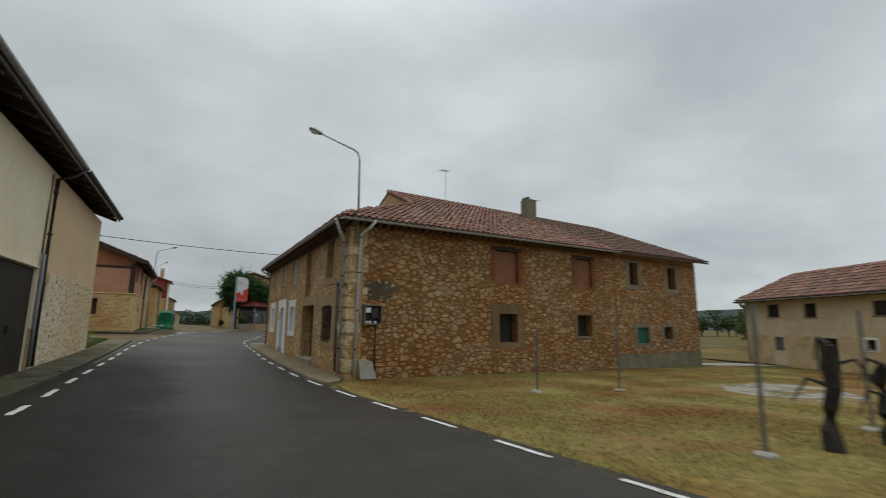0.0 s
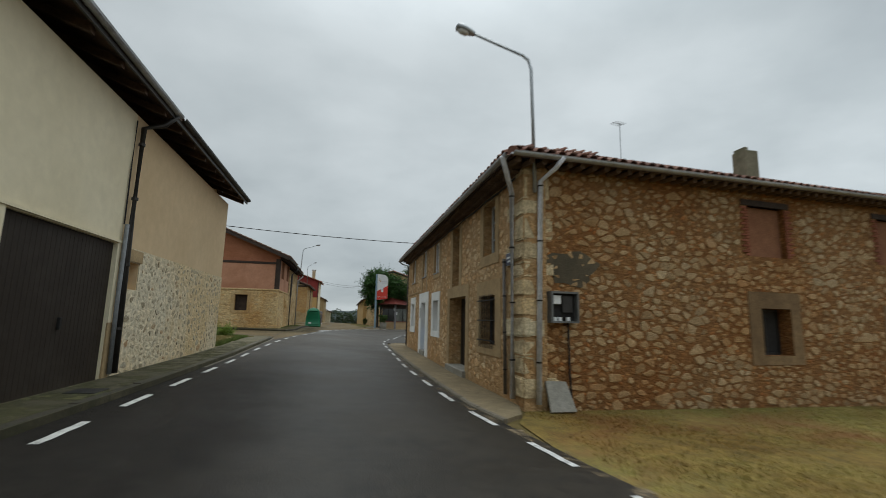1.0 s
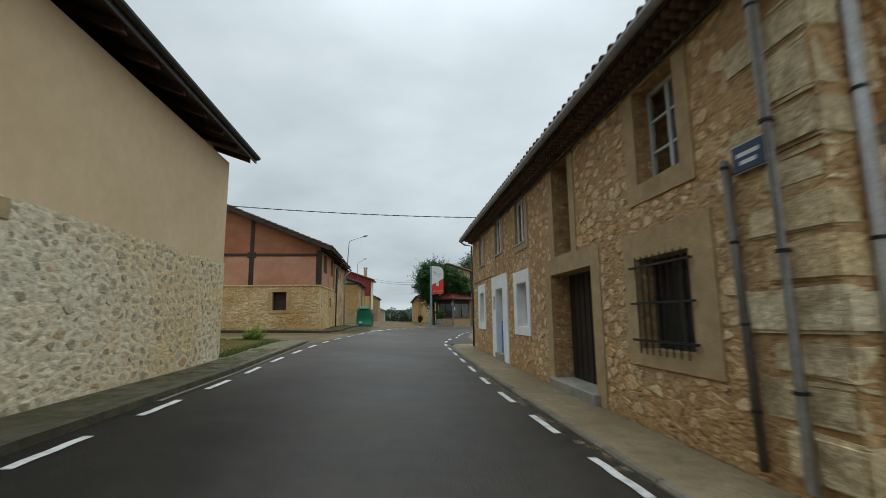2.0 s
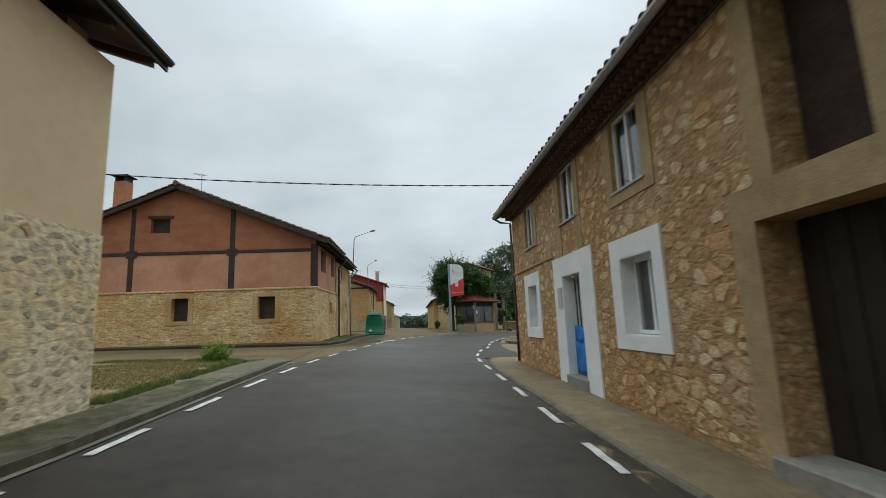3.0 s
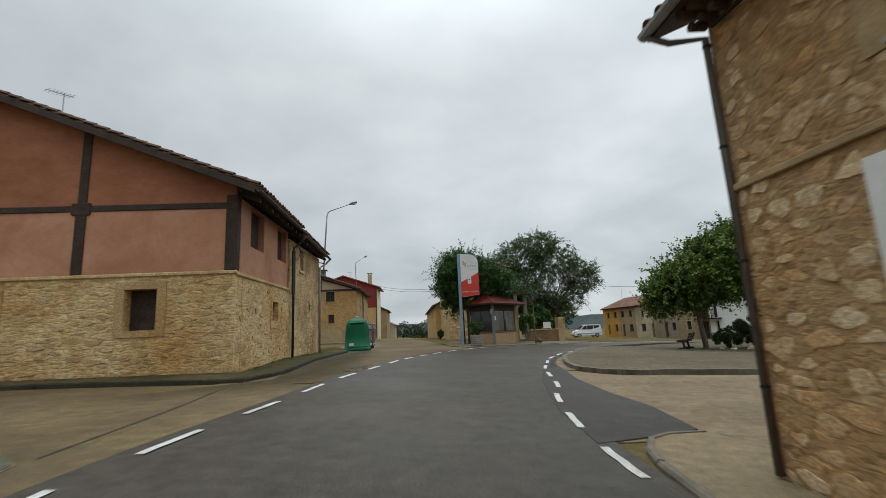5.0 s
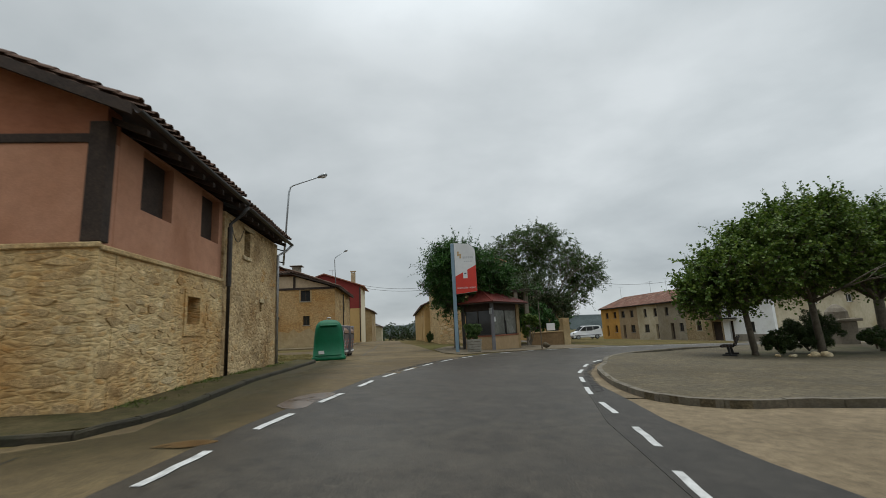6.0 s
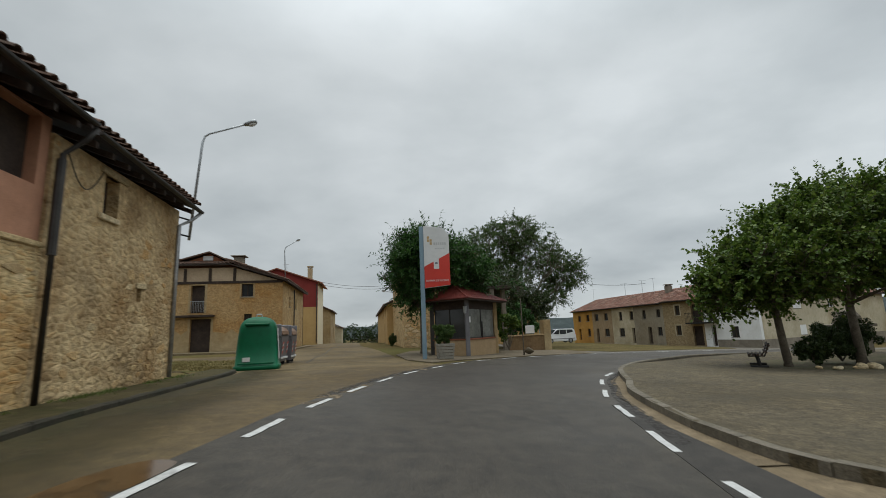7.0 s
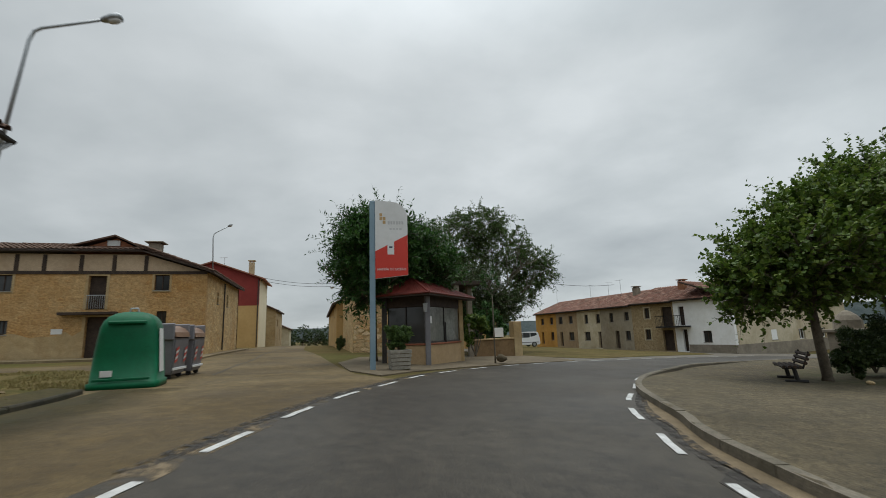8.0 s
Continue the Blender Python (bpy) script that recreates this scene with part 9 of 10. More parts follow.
units = [("white_house", FQ, 0.0, 5.3, 3.95, WHITE, "white rendered house with grey plinth at the square", [(1.95, 2.7, 0.1, 1.1)], [(4.15, 4.6, -0.7, 1.25), (4.25, 4.8, 1.62, 3.35)]),
         ("stone_row_house", FQ, 5.3, 9.92, 3.85, ROW_STONE, "tan stone terrace house with dark gallery", [(7.85, 8.4, 2.42, 3.4), (7.9, 8.5, 0.36, 1.33)], [(5.5, 6.6, -0.7, 1.21), (5.45, 6.55, 1.5, 3.4)]),
         ("grey_row_house", FQ2, 0.0, 5.45, 3.75, GREY_WALL, "grey plastered terrace house", [(3.1, 3.75, 2.2, 3.17), (0.5, 1.2, 2.3, 3.15), (0.45, 1.25, 0.3, 1.22)], [(2.25, 2.95, -0.6, 1.23)]),
         ("cream_row_house", FQ2, 5.45, 10.35, 3.75, CREAM_FAR, "cream plastered terrace house", [(7.95, 8.65, 2.18, 3.2), (5.55, 6.3, 2.18, 3.17), (7.7, 8.85, 0.18, 1.18)], [(5.5, 6.1, -0.63, 1.18)]),
         ("beige_row_house", FQ2, 10.35, 15.5, 3.75, BEIGE_ROW, "dusty beige plastered terrace house", [(13.8, 14.8, 2.27, 3.17), (11.35, 12.25, 2.27, 3.18), (11.25, 12.4, 0.15, 1.16)], [(13.9, 14.6, -0.6, 1.18)]),
         ("orange_row_house", FQ2, 15.5, 21.4, 3.75, YELLOW_WALL, "bright orange-yellow terrace house", [(18.95, 19.85, 2.27, 3.1), (16.35, 17.2, 2.27, 3.18), (16.3, 17.1, 0.16, 1.2)], [(19.1, 19.8, -0.4, 1.2)])]
for name, fq, u0, u1, z1, m, label, wins, doors in units:
    t = thing(name, fq.at((u0 + u1) / 2, 0, -0.6), label, "house", "terrace houses of the square")
    u0, u1 = u0 + 0.006, u1 - 0.006
    part("wall", wall_with_openings(fq, u0, u1, -1.6, z1, wins + doors, 0.35), m, t)
    for h in wins:
        simple_window(t, fq, h, TIMBER, surround_mat=CREAM_FAR if name == "stone_row_house" else None)
    for h in doors:
        fq.one("door", TIMBER, t, h[0], h[1], -0.3, -0.24, h[2] - 0.4, h[3], 0.01, "dark door")
    bm = bmesh.new()
    fq.box(bm, u0, u1, -8.4, -8.0, -1.6, z1)
    for u in (u0, u1 - 0.3):
        fq.box(bm, u, u + 0.3, -8.0, -0.36, -1.6, z1)
    part("back_wall", bm, m, t)
    bm = bmesh.new()
    e0, e1, r0, r1 = fq.at(u0, 0.4, z1 - 0.02), fq.at(u1, 0.4, z1 - 0.02), fq.at(u0, -4.2, z1 + 1.75), fq.at(u1, -4.2, z1 + 1.75)
    slab(bm, [e0, e1, r1, r0], 0.1)
    slab(bm, [fq.at(u0, -8.8, z1), fq.at(u1, -8.8, z1), r1, r0], 0.1)
    part("roof_deck", bm, TIMBER, t)
    up = Vector((0, 0, 0.02))
    tiles(t, e0 + up, e1 + up, r0 + up, r1 + up, TILE_OLD, 0, 0.28, 0.42, None, int(u0))
    part("gutter", gutter(bmesh.new(), [fq.at(u0, 0.46, z1), fq.at(u1, 0.46, z1)], 0.07), DARK_METAL, t)
    if name == "white_house":
        fq.one("plinth", RENDER_GREY, t, u0, 4.1, 0.001, 0.04, -1.6, -0.1, 0.01, "grey cement plinth")
    if name in ("white_house", "stone_row_house"):
        a, b = (3.75, 5.25) if name == "white_house" else (5.4, 6.75)
        bal = fq.one("balcony", IRON, t, a, b, 0.0, 0.8, 1.45, 1.59, 0.01, "iron balcony")
        fq.one("hand_rail", IRON, bal, a, b, 0.74, 0.79, 2.5, 2.55)
        for k in range(10):
            u = a + 0.03 + k * (b - a - 0.06) / 9
            part("baluster", tube(bmesh.new(), [fq.at(u, 0.765, 1.59), fq.at(u, 0.765, 2.52)], 0.015, 5), IRON, bal)
    if name in ("stone_row_house", "grey_row_house", "white_house"):
        c = {"stone_row_house": 5.6, "grey_row_house": 2.2, "white_house": 1.6}[name]
        bm = bmesh.new()
        fq.box(bm, c, c + 0.6, -3.2, -2.6, z1 + 0.8, z1 + 2.1)
        fq.box(bm, c - 0.08, c + 0.68, -3.3, -2.5, z1 + 2.2, z1 + 2.28)
        fq.box(bm, c + 0.05, c + 0.15, -3.1, -2.7, z1 + 2.1, z1 + 2.2)
        fq.box(bm, c + 0.45, c + 0.55, -3.1, -2.7, z1 + 2.1, z1 + 2.2)
        part("chimney", bm, BRICK_INFILL if name != "grey_row_house" else RENDER_GREY, t, "capped chimney")
for u in (5.3, 7.6, 11.4, 20.0):
    antenna(tuple(FQ2.at(u, -3.0, 5.2)), 1.9, "television antenna above the terrace roof", 0.5 + u)
# the white house's other wall, along the square's far side
annex = thing("white_annex", (42, 73.4, -0.6), "long cream-white plastered wing with stained plinth", "house")
FA = Face(36, 72, 23, 6, 6, -23)
a_w = [(5.9, 6.9, 0.1, 1.0), (11.0, 12.2, 0.0, 0.95), (5.3, 6.6, 2.55, 3.3), (15.5, 16.6, 0.0, 0.95), (11.2, 12.3, 2.6, 3.4)]
part("wall", wall_with_openings(FA, 0.36, 22, -1.8, 3.9, a_w, 0.35), CREAM_FAR, annex)
for h in a_w:
    simple_window(annex, FA, h, WHITE_PVC)
FA.one("plinth", RENDER_GREY, annex, 0.0, 22, 0.001, 0.04, -1.8, -0.1, 0.01, "damp grey plinth")
bm = bmesh.new()
slab(bm, [FA.at(-0.3, 0.4, 3.9), FA.at(22.3, 0.4, 3.9), FA.at(22.3, -4.2, 5.6), FA.at(-0.3, -4.2, 5.6)], 0.1)
part("roof_deck", bm, TIMBER, annex)
tiles(annex, FA.at(-0.3, 0.42, 3.92), FA.at(22.3, 0.42, 3.92), FA.at(-0.3, -4.2, 5.62), FA.at(22.3, -4.2, 5.62), TILE_OLD, 0, 0.28, 0.42, None, 77)
bm = bmesh.new()
FA.box(bm, 21.6, 22, -8, -0.4, -1.8, 3.9)
FA.box(bm, 0.4, 22, -8.4, -8, -1.8, 3.9)
part("back_wall", bm, CREAM_FAR, annex)
gabled_house("brown_house", 62, 72, 58, 70, -1.6, 3.6, 1.4, SANDY_WALL, TILE_RED, "sandy house beyond the plane trees", [("w", 3, 4, 0.5, 1.5), ("w", 7, 8, 0.5, 1.5)])
# verge in front of the terrace
sheet("verge", [(14.5, 66), (17, 63.6), (31, 69.5), (33, 72.5), (33, 78), (30, 97), (24, 97), (16, 80)], 0.03, VERGE, 2.0, 0.05, "sandy verge of dry grass before the terrace", "verge")

# ---------------------------------------------------------------- parked van
van = thing("parked_van", (26.3, 93.3, -0.3), "small white glazed van parked on the verge", "car")
vz = land(26.3, 93.3) + 0.05
vx0 = 24.2


def side_profile(pts, y0, y1, taper=0.0):
    bm = bmesh.new()
    a = [bm.verts.new((vx0 + x, 93.3 + y0 + (taper if z > 1.0 else 0), vz + z)) for x, z in pts]
    b = [bm.verts.new((vx0 + x, 93.3 + y1 - (taper if z > 1.0 else 0), vz + z)) for x, z in pts]
    bm.faces.new(a)
    bm.faces.new(b[::-1])
    n = len(pts)
    for i in range(n):
        bm.faces.new((a[i], b[i], b[(i + 1) % n], a[(i + 1) % n]))
    bmesh.ops.recalc_face_normals(bm, faces=bm.faces)
    return bm


body_pts = [(0.22, 0.3), (0.2, 0.62), (0.28, 0.85), (0.9, 1.06), (1.05, 1.13), (1.72, 1.70), (2.0, 1.8), (3.9, 1.8), (4.14, 1.68), (4.28, 1.0), (4.32, 0.35), (4.2, 0.25), (0.2, 0.25)]
bm = side_profile(body_pts, -0.85, 0.85, 0.1)
bmesh.ops.bevel(bm, geom=[e for e in bm.edges], offset=0.035, segments=2, affect="EDGES")
part("body", bm, CAR_WHITE, van)
for w in ([(1.2, 1.18), (1.75, 1.64), (2.05, 1.68), (2.05, 1.12)], [(2.12, 1.12), (2.12, 1.68), (3.0, 1.68), (3.0, 1.12)], [(3.08, 1.12), (3.08, 1.68), (3.85, 1.66), (4.05, 1.15)]):
    for y in (-0.775, 0.755):
        part("side_window", side_profile(w, y, y + 0.02), CAR_GLASS, van)
bm = bmesh.new()
slab(bm, [(vx0 + 1.05, 92.62, vz + 1.18), (vx0 + 1.70, 92.68, vz + 1.73), (vx0 + 1.70, 93.92, vz + 1.73), (vx0 + 1.05, 93.98, vz + 1.18)], 0.02)
part("windscreen", bm, CAR_GLASS, van)
for x in (0.85, 3.5):
    for y in (-0.86, 0.72):
        bm = bmesh.new()
        tube(bm, [(vx0 + x, 93.3 + y, vz + 0.31), (vx0 + x, 93.3 + y + 0.14, vz + 0.31)], 0.31, 16)
        wheel = part("wheel", bm, TYRE, van, "black tyre")
        bm = bmesh.new()
        tube(bm, [(vx0 + x, 93.3 + y - 0.01, vz + 0.31), (vx0 + x, 93.3 + y + 0.15, vz + 0.31)], 0.19, 12)
        part("rim", bm, GALV, wheel, "silver rim")
for y in (-0.8, 0.55):
    bm = bmesh.new()
    box(bm, vx0 + 0.21, vx0 + 0.46, 93.3 + y, 93.3 + y + 0.25, vz + 0.72, vz + 0.9, 0.03)
    part("headlight", bm, CAR_GLASS, van)
    bm = bmesh.new()
    box(bm, vx0 + 4.22, vx0 + 4.31, 93.3 + y, 93.3 + y + 0.2, vz + 0.8, vz + 1.2, 0.02)
    part("tail_light", bm, RED, van)
bm = bmesh.new()
box(bm, vx0 + 0.16, vx0 + 0.3, 92.52, 94.08, vz + 0.3, vz + 0.5, 0.03)
part("bumper", bm, GREY_BIN, van)
bm = bmesh.new()
box(bm, vx0 + 0.35, vx0 + 4.1, 92.435, 92.45, vz + 0.52, vz + 0.6, 0.004)
part("side_strip", bm, GREY_BIN, van)

# ---------------------------------------------------------------- house beyond the lawn, fence posts
ex, ey = 33.2, 17.45
FE = Face(33.2, 17.45, -4.75, -8.4, -8.4, 4.75)
barn = thing("roadside_house", (31, 13, -0.4), "cream plastered farmhouse with an old tile roof", "house")
e_holes = [(2.1, 3.2, 2.3, 3.08), (5.1, 6.05, 2.25, 3.03), (2.55, 3.35, 0.28, 1.08), (5.62, 7.2, -0.8, 1.14), (8.85, 9.4, 0.69, 1.14), (9.4, 10.4, 2.3, 3.0)]
part("wall", wall_with_openings(FE, 0, 20, -1.2, 3.4, e_holes, 0.4), E_CREAM, barn, "stained cream plaster")
for k, h in enumerate(e_holes):
    if k == 3:
        FE.one("barn_door", TIMBER, barn, h[0], h[1], -0.38, -0.32, -0.8, 1.18, 0.01, "dark open barn doorway")
    elif k == 2:
        FE.one("shutter", POST_GREY, barn, h[0] + 0.03, h[1] - 0.03, -0.14, -0.08, h[2] + 0.03, h[3] - 0.03, 0.01, "closed grey-green shutter")
    else:
        simple_window(barn, FE, h, TIMBER, surround_mat=WHITE if k == 4 else None)
peel_rnd = random.Random(4)
for a, b in ((0.03, 2.4), (3.5, 5.55), (7.3, 8.6), (9.6, 19.8)):
    n = max(4, int((b - a) / 0.35))
    top = [FE.at(b - (b - a) * k / n, 0.01, 1.25 + 0.35 * noise.noise(Vector((b - (b - a) * k / n, 0.3, 7.0))) + peel_rnd.uniform(-0.12, 0.12)) for k in range(n + 1)]
    poly_wall(barn, [FE.at(a, 0.01, -1.2), FE.at(b, 0.01, -1.2)] + top, tuple(FE.n * -0.02), PEELED, "peeled_plaster", "peach-coloured wall where the plaster has peeled")
bm = bmesh.new()
FE.box(bm, 0, 0.4, -8, -0.4, -1.2, 3.4)
FE.box(bm, 19.6, 20, -8, -0.4, -1.2, 3.4)
FE.box(bm, 0, 20, -8.4, -8, -1.2, 3.4)
part("wall", bm, E_CREAM, barn)
bm = bmesh.new()
e0, e1, r0, r1 = FE.at(-0.45, 0.45, 3.36), FE.at(20.4, 0.45, 3.36), FE.at(0.75, -3.0, 5.2), FE.at(20.4, -3.0, 5.2)
slab(bm, [e0, e1, r1, r0], 0.1)
slab(bm, [e0, r0, FE.at(-0.45, -8.8, 3.36)], 0.1)
slab(bm, [FE.at(-0.45, -8.8, 3.36), r0, r1, FE.at(20.4, -8.8, 3.36)], 0.1)
part("roof_deck", bm, TIMBER, barn)
up = Vector((0, 0, 0.02))
lr = FE.at(-0.45, -3.0, 5.2)
tiles(barn, e0 + up, e1 + up, lr + up, r1 + up, TILE_OLD, 0, 0.27, 0.4, lambda x, y: (Vector((x, y, 0)) - FE.p).dot(FE.u) > -0.45 + 0.348 * (0.45 - (Vector((x, y, 0)) - FE.p).dot(FE.n)), 51)
part("gutter", gutter(bmesh.new(), [e0 + FE.n * 0.06, e1 + FE.n * 0.06], 0.07), ZINC, barn)
part("downpipe", tube(bmesh.new(), [FE.at(0.1, 0.4, 3.3), FE.at(0.1, 0.08, 2.9), FE.at(0.1, 0.08, -0.5)], 0.05, 8), ZINC, barn)
antenna(tuple(FE.at(9.2, -4.0, 4.8)), 0.9, "small antenna on the farmhouse roof", 0.2)

for x, y, hh, m, lab in ((8.7, 10.2, 1.75, POST_GREY, "thin galvanised fence post in a concrete foot"), (11.3, 9.6, 1.8, POST_GREY, "thin galvanised fence post in a concrete foot"), (6.95, 3.5, 2.05, POST_GREY, "thin galvanised fence post in a concrete foot"),
                        (10.6, 3.6, 2.1, POST_GREY, "thin galvanised fence post in a concrete foot")):
    z = land(x, y)
    f = thing("fence_post", (x, y, z), lab, "fence post", "posts of the removed fence")
    part("pole", tube(bmesh.new(), [(x, y, z), (x + 0.01, y, z + hh)], 0.03, 8), m, f)
    bm = bmesh.new()
    bmesh.ops.create_icosphere(bm, subdivisions=2, radius=0.16, matrix=Matrix.Translation((x, y, z + 0.01)) @ Matrix.Diagonal((1.1, 1, 0.5, 1)))
    for v in bm.verts:
        v.co += v.normal * noise.noise(v.co * 5) * 0.05
    part("footing", bm, SLAB, f)
# old vine stumps by the fence
for x, y, hh in ((8.2, 3.2, 1.5), (9.4, 3.0, 1.2)):
    z = land(x, y)
    s = thing("vine_stump", (x, y, z), "gnarled dark vine stump", "vine", "vines by the fence")
    bm = bmesh.new()
    rnd = random.Random(int(x * 10))
    pts = [Vector((x + rnd.uniform(-0.06, 0.06), y + rnd.uniform(-0.06, 0.06), z + hh * k / 5)) for k in range(6)]
    tube(bm, pts, [0.14, 0.115, 0.10, 0.10, 0.12, 0.07], 9)
    for k in range(4):
        a = rnd.uniform(0, math.tau)
        tube(bm, [pts[3 + k % 3], pts[3 + k % 3] + Vector((math.cos(a) * 0.3, math.sin(a) * 0.3, 0.1)), pts[3 + k % 3] + Vector((math.cos(a) * 0.5, math.sin(a) * 0.5, -0.25))], [0.04, 0.025, 0.012], 5)
    part("stem", bm, VINE, s)
sheet("concrete_pad", [(13.2, 6.0), (14.4, 8.3), (16.2, 9.5), (19, 9.0), (18, 6.8), (15.5, 5.2)], 0.024, blotchy(surface("broken_concrete", (0.20, 0.185, 0.15), (0.28, 0.26, 0.21), 1.2, 0.9, 30, 0.5, stain=(0.12, 0.10, 0.07), stain_scale=1.2, vary=0.4), 0.9, 0.42, 0.5), 1.0, 0.0, "broken pale concrete pad in the grass", "concrete pad")

# ---------------------------------------------------------------- puddle, damp strip, joint in the concrete
KERB_LINE = spline(KERB_L, 6)
edge = [(-2.42 - 1.3 * max(38.9 - y, 0), y) for y in np.arange(35.5, 54.0, 0.2)]
outer_edge = [(0.7 + 0.1 * max(y - 38.9, 0), y) for y in np.arange(35.5, 54.0, 0.2)]
sheet("damp_strip", edge + outer_edge[::-1], 0.027, DAMP, 0.5, 0.0, "damp mossy strip of concrete along the kerb", "damp strip")


def strip(name, line, y0, y1, d0, d1, dz, material, label, category):
    """A ribbon of loose stuff that follows a line of the plan."""
    a = [p for p in offset_line(line, d0) if y0 < p[1] < y1]
    b = [p for p in offset_line(line, d1) if y0 < p[1] < y1]
    return sheet(name, a + b[::-1], dz, material, 1.0, 0.0, label, category)


strip("road_edge", LEFT, 46, 58, 0.14, 0.40, 0.034, EDGE_CRUMBS, "crumbling dark edge of the asphalt", "road edge")
strip("road_edge", RIGHT, 42, 58, -0.12, -0.34, 0.0385, EDGE_CRUMBS, "crumbling dark edge of the asphalt", "road edge")
strip("road_sand", LEFT, 45, 58, -0.1, 0.3, 0.0335, ROAD_SAND, "sand swept along the road edge", "sand")
strip("road_sand", RIGHT, 8, 33, -0.06, -0.32, 0.0335, ROAD_SAND, "sand swept along the kerb", "sand")
# near-black film over the left lane, fading with x and y
strip("wet_edge", LEFT, -12, 26, 0.40, -3.2, 0.0325, DARK_EDGE, "wet black asphalt beside the kerb", "wet asphalt")
strip("gutter_lip", KERB_LINE, 18.5, 30.8, -0.004, -0.10, 0.039, GUTTER_LIP, "pale worn gutter lip at the foot of the kerb", "gutter")
strip("moss", KERB_LINE, -10, 27, 0.12, 0.95, 0.1435, MOSS, "low moss on the damp pavement", "moss")
crack = [(-0.9, 58), (-0.95, 62), (-0.75, 66), (-0.85, 72), (-0.8, 80), (-0.9, 92)]
sheet("street_joint", [(x - 0.035, y) for x, y in spline(crack, 6)] + [(x + 0.035, y) for x, y in spline(crack, 6)][::-1], 0.0222, ASPHALT_NEW, 2.0, 0.0, "dark tarred joint along the concrete street", "road joint")
sheet("puddle", spline([(-0.95, 40.35), (-0.72, 40.1), (-0.46, 40.2), (-0.38, 40.75), (-0.24, 41.2), (-0.16, 41.75), (-0.42, 41.85), (-0.72, 41.5), (-0.9, 40.9), (-0.95, 40.35)], 4)[:-1], 0.0335, WATER, 0.5, 0.0, "shallow brown rain puddle by the road edge", "puddle")
sheet("puddle", spline([(-1.75, 37.95), (-1.3, 37.86), (-1.02, 38.06), (-1.3, 38.2), (-1.6, 38.12), (-1.75, 37.95)], 4)[:-1], 0.0335, WATER, 0.5, 0.0, "small shallow brown puddle in the street", "puddle")
sheet("street_joint", [(-2.95, 32.55), (-2.9, 32.5), (-2.93, 35.0), (-3.08, 37.9), (-3.13, 37.9), (-2.98, 35.0)], 0.0222, ASPHALT_NEW, 1.0, 0.0, "dark tarred joint across the concrete street", "road joint")

# ---------------------------------------------------------------- grass
def grass(name, label, count, where, mat, height, seed, width=0.012, lift=0.015):
    rng = np.random.default_rng(seed)
    v, f = [], []
    n = 0
    while n < count:
        x, y = where(rng)
        if x is None:
            continue
        z = land(x, y) + lift - (settle(y) if lift > 0.1 and x < -3 and y < 36 else 0.0)
        h = height * rng.uniform(0.4, 1.3)
        a = rng.uniform(0, math.tau)
        b = rng.uniform(0, math.tau)
        dx, dy = math.cos(a) * width, math.sin(a) * width
        lx, ly = math.cos(b) * h * 0.5, math.sin(b) * h * 0.5
        k = len(v)
        v += [(x - dx, y - dy, z), (x + dx, y + dy, z), (x + lx, y + ly, z + h)]
        f.append((k, k + 1, k + 2))
        n += 1
    me = bpy.data.meshes.new(name)
    me.from_pydata(v, [], f)
    ob = mesh_part(name, me, mat)
    return tagged(ob, label, "grass", kind="stuff")


def lawn_spot(rng):
    x, y = rng.uniform(3.9, 30), rng.uniform(1, 15.9)
    d = math.hypot(x - 2, y - 2)
    if y > 14.2 + 0.085 * (x - 4.39) or rng.uniform() > 9 / max(d, 5) or (13 < x < 19 and 5.2 < y < 9.5) or x < 4.0 + 0.05 * abs(y - 8) or (y > 11.5 and x < 4.3) or (x < 4.9 and y < 3):
        return None, None
    if noise.noise(Vector((x * 0.6, y * 0.6, 3.0))) + 0.35 * rng.uniform(-1, 1) < -0.2:
        return None, None
    return x, y


def lot_spot(rng):
    x, y = rng.uniform(-14, -3.8), rng.uniform(24.1, 32.6)
    if y > 32.2 - 0.12 * (x + 4) + 0.0 or noise.noise(Vector((x * 0.5, y * 0.5, 8.0))) < -0.2:
        return None, None
    return x, y


grass("grass", "patchy yellow-green short grass beside the stone house", 110000, lawn_spot, GRASS, 0.045, 1, 0.008)
grass("dry_grass", "dry straw-coloured grass on the empty lot", 60000, lot_spot, GRASS_DRY, 0.05, 2, 0.008, 0.13)
def foot_spot(rng):
    y = rng.uniform(40.3, 51.8)
    x = -3.58 + abs(rng.normal()) * 0.2
    if noise.noise(Vector((x * 2.0, y * 0.9, 1.0))) < -0.1 or x > -2.75:
        return None, None
    return x, y


def strip_spot(rng):
    y = rng.uniform(54.4, 66.5)
    x = rng.uniform(-16, -3.0)
    if x > np.interp(y, (54.4, 57.5, 62, 66.5), (-3.0, -3.3, -4.5, -20)) or y < np.interp(x, (-16, -9, -5, -3.7), (57.0, 56.4, 55.3, 54.4)) or noise.noise(Vector((x * 0.7, y * 0.7, 2.0))) < -0.15:
        return None, None
    return x, y


grass("strip_grass", "rough dry grass tufts on the strip by the side street", 16000, strip_spot, GRASS_DRY, 0.09, 8, 0.012, 0.03)
grass("wall_weeds", "low weeds along the foot of the timbered house", 1300, foot_spot, GRASS_BRIGHT, 0.06, 6, 0.007, 0.122)
LOT_EDGE = spline([(-3.70, 24.1), (-3.72, 27), (-3.78, 29.5), (-4.1, 31.0), (-4.8, 32.0), (-6.2, 32.6), (-9.0, 33.1)], 8)


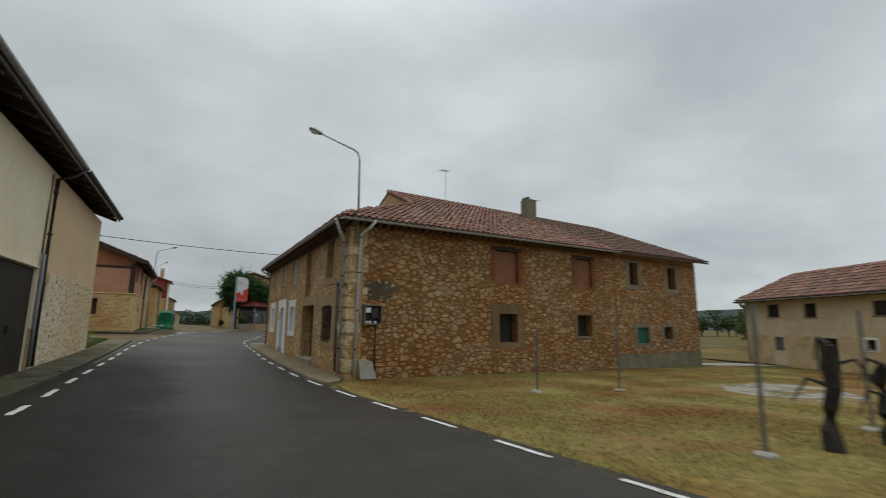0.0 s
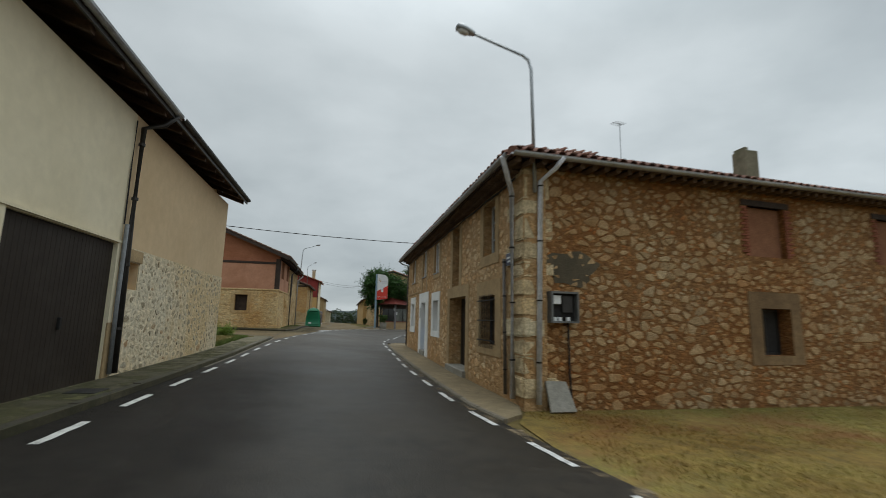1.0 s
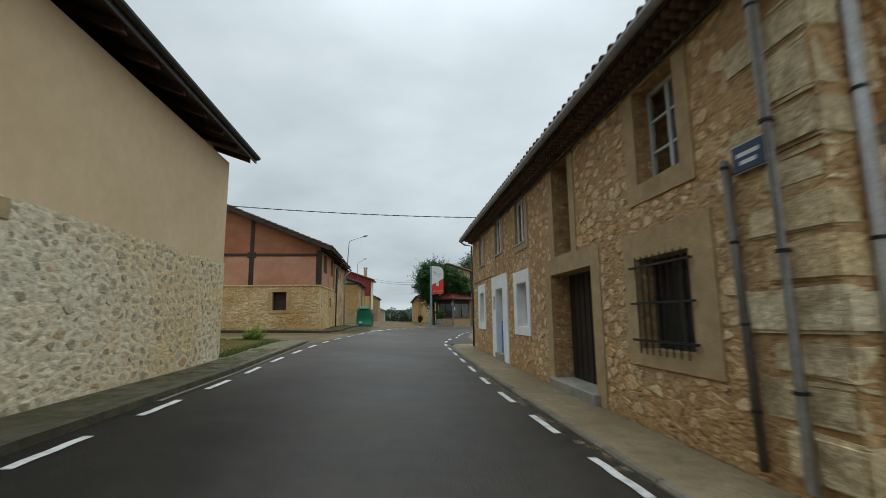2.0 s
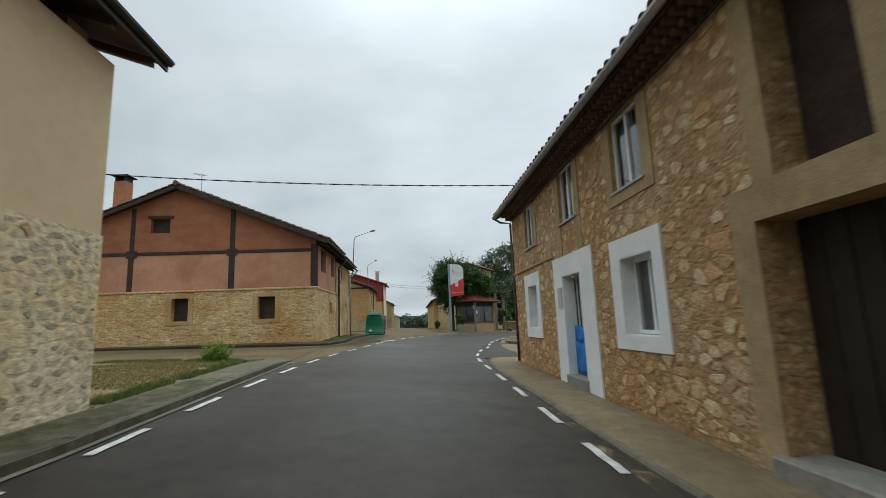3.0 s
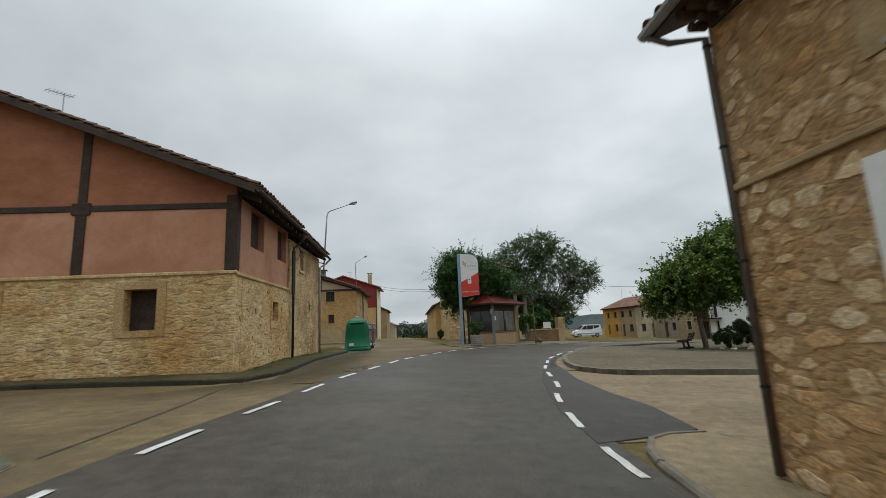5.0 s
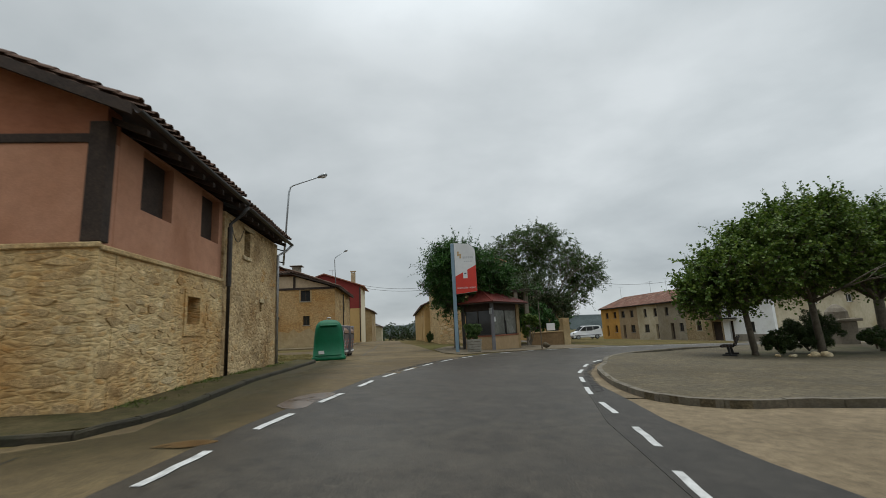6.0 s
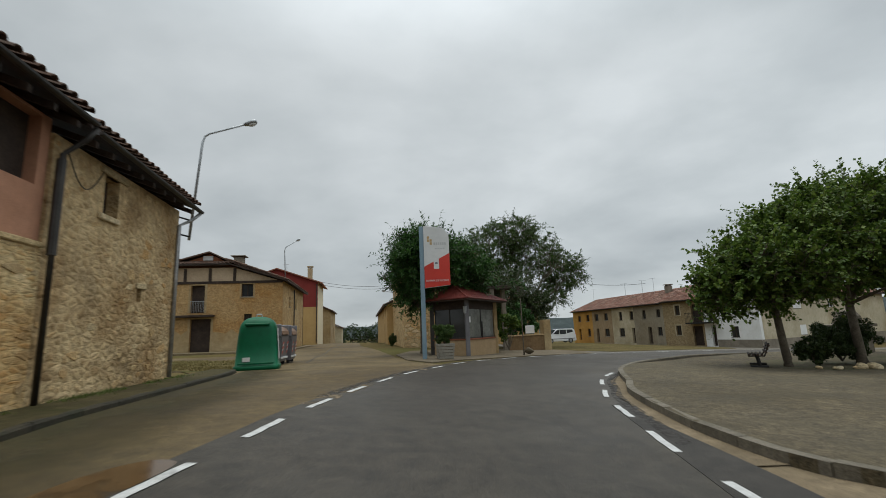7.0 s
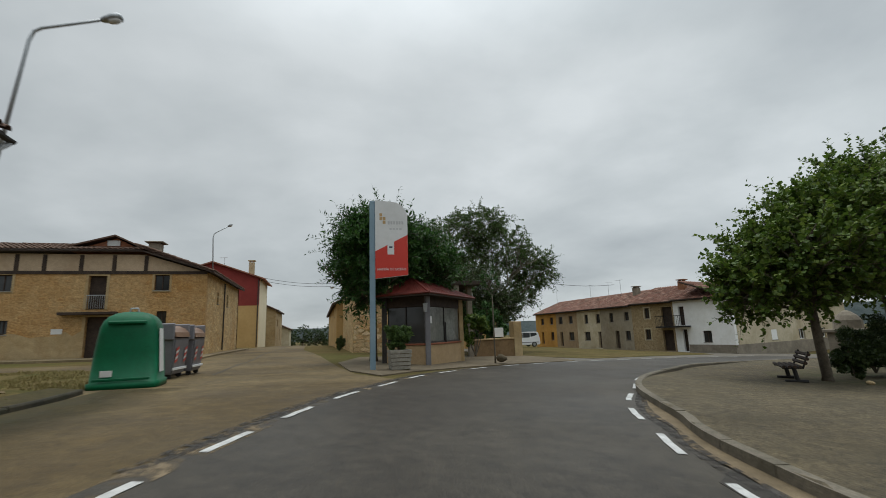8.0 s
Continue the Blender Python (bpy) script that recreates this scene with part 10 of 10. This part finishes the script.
def fringe_spot(rng):
    a = LOT_EDGE[int(rng.integers(0, len(LOT_EDGE)))]
    w = abs(rng.normal()) * 0.2
    x, y = a[0] - w + rng.uniform(-0.06, 0.08), a[1] - (w if a[0] < -4.2 else 0) + rng.uniform(-0.25, 0.25)
    if noise.noise(Vector((x * 1.6, y * 1.6, 5.0))) < -0.22:
        return None, None
    return x, y


grass("kerb_weeds", "bright green grass fringe along the pavement edge", 17000, fringe_spot, GRASS_BRIGHT, 0.09, 3, 0.008, 0.13)

# ---------------------------------------------------------------- distance: hills and far trees
def ridge(name, pts, base_z, heights, seed, label):
    bm = bmesh.new()
    line = spline(pts, 24)
    lo, hi = [], []
    for k, (x, y) in enumerate(line):
        t = k / (len(line) - 1)
        h = np.interp(t, np.linspace(0, 1, len(heights)), heights)
        h += 2.2 * noise.noise(Vector((x * 0.012, y * 0.012, seed))) + 1.6 * noise.noise(Vector((x * 0.11, y * 0.11, seed))) + 0.8 * noise.noise(Vector((x * 0.5, y * 0.5, seed)))
        lo.append(bm.verts.new((x, y, base_z)))
        hi.append(bm.verts.new((x * 1.06, y * 1.06, base_z + max(h, 1))))
    for i in range(len(line) - 1):
        bm.faces.new((lo[i], lo[i + 1], hi[i + 1], hi[i]))
    ob = part(name, bm, HILL)
    return tagged(ob, label, "hill", kind="structure")


ridge("backdrop_hill", [(-700, 300), (-300, 620), (-60, 660), (120, 640), (420, 560), (720, 380), (820, 120), (800, -250)], -8, [26, 24, 20, 19, 22, 34, 46, 40], 2.0, "dark pine-covered ridge on the horizon")
for k, (x, y, s) in enumerate(((48, 24, 1.0), (53, 27, 1.2), (60, 30, 1.3), (58, 24, 1.0), (116, 74, 1.5), (122, 76, 1.2), (119, 70, 1.7), (126, 71, 1.3), (121, 66.5, 1.4), (130, 68, 1.6), (112, 78, 1.3))):
    z = land(45, y) - 0.1
    tree("field_tree", (x, y, z), "small green tree at the field's edge", 1.2 * s, 0.12 * s, 0.9 * s, 1, [(x, y, z + 2.6 * s, 1.7 * s, 1.6 * s, 1.4 * s), (x + 0.8 * s, y, z + 1.9 * s, 1.3 * s, 1.2 * s, 1.0 * s)], 1800, 0.2 * s, LEAF_LOCUST, 60 + k, long=1.5, per=20)
cable2 = thing("service_cable", (-4.2, 98, 8.8), "thin service cables over the side street", "cable")
for dz in (0, 0.35):
    part("wire", tube(bmesh.new(), [(-4.2 + (14.5) * k / 10, 98 - 2.0 * k / 10, 8.4 + dz - 0.9 * 4 * (k / 10) * (1 - k / 10)) for k in range(11)], 0.02, 4), IRON, cable2)
cable3 = thing("service_cable", (22, 80, 6), "thin service cable towards the terrace", "cable")
part("wire", tube(bmesh.new(), [(18 + 14.8 * k / 10, 78 + 5 * k / 10, 6.6 - 0.5 * k / 10 - 0.5 * 4 * (k / 10) * (1 - k / 10)) for k in range(11)], 0.018, 4), IRON, cable3)

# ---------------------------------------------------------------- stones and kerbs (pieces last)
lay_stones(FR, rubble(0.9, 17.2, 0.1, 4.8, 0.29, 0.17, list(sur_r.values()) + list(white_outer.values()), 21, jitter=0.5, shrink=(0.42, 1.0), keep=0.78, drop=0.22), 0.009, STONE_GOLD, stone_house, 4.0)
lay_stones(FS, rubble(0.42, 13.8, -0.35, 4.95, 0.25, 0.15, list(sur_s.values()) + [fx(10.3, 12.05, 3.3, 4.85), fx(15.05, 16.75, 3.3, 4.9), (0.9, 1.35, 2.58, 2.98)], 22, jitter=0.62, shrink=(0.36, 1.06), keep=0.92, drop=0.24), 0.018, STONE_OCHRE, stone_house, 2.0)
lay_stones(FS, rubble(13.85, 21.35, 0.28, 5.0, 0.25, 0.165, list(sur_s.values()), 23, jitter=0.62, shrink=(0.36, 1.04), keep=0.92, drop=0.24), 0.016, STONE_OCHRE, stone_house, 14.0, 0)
lay_stones(Face(-3.70, 0, 0, 1, 1, 0), rubble(16.08, 23.9, 0.3, 3.0, 0.25, 0.15, [(nh[0] - 0.1, nh[1] + 0.1, nh[2] - 0.1, nh[3] + 0.1)], 24, jitter=0.64, shrink=(0.28, 0.92), keep=0.74, drop=0.3, blunt=1.1), 0.003, STONE_GREY, farm_house, 18.5)
lay_stones(FG, rubble(0.02, 14.85, 0.6, 3.46, 0.44, 0.15, [(g[0] - 0.25, g[1] + 0.25, g[2] - 0.19, g[3] + 0.21) for g in (g_w1, g_w2)], 25, jitter=0.6, shrink=(0.6, 1.0), keep=0.6, drop=0.25), 0.011, STONE_TAN, timber_house, 3.0)
lay_stones(FT, rubble(0.02, 5.18, 0.6, 3.42, 0.44, 0.15, [(t_n[0] - 0.13, t_n[1] + 0.29, t_n[2] - 0.29, t_n[3] + 0.16)], 26, jitter=0.6, shrink=(0.6, 1.0), keep=0.6, drop=0.25), 0.011, STONE_TAN, timber_house, 2.0, 0)
lay_stones(FT, rubble(5.2, 10.48, 0.6, 5.45, 0.33, 0.19, [t_up3, t_slit], 27, jitter=0.6, shrink=(0.55, 0.95), keep=0.13), 0.012, STONE_TAN, timber_house, 7.0, 0)
lay_stones(Face(4.6, 71.5, 1, 0, 0, -1), rubble(0.02, 4.0, 0.6, 4.6, 0.5, 0.24, [], 28, jitter=0.34, shrink=(0.85, 0.98), keep=0.97, drop=0.1), 0.014, STONE_GOLD, corner_barn, 2.0, 120)
kerb_run("kerb_left", spline(KERB_L[1:], 4), 0.15, 1.0, 0.16, "worn mossy concrete kerb stones", 1, KERB, settle)
kerb_run("kerb_right", KERB_R, 0.082, 1.0, 0.1, "flat dirt-covered concrete kerb stones", -1, KERB_PALE)
kerb_run("kerb_timbered_house", spline([(-18, 39.28), (-8, 39.03), (-3.5, 38.53), (-2.9, 38.9), (-2.53, 40), (-2.43, 43), (-2.43, 51.5), (-2.63, 53.5)], 5), 0.125, 1.0, 0.14, "worn dark mossy kerb stones", 1, KERB_DARK)
kerb_run("kerb_square", ISLAND, 0.165, 1.0, 0.18, "pale concrete kerb stones of the square", 1, KERB_PALE)
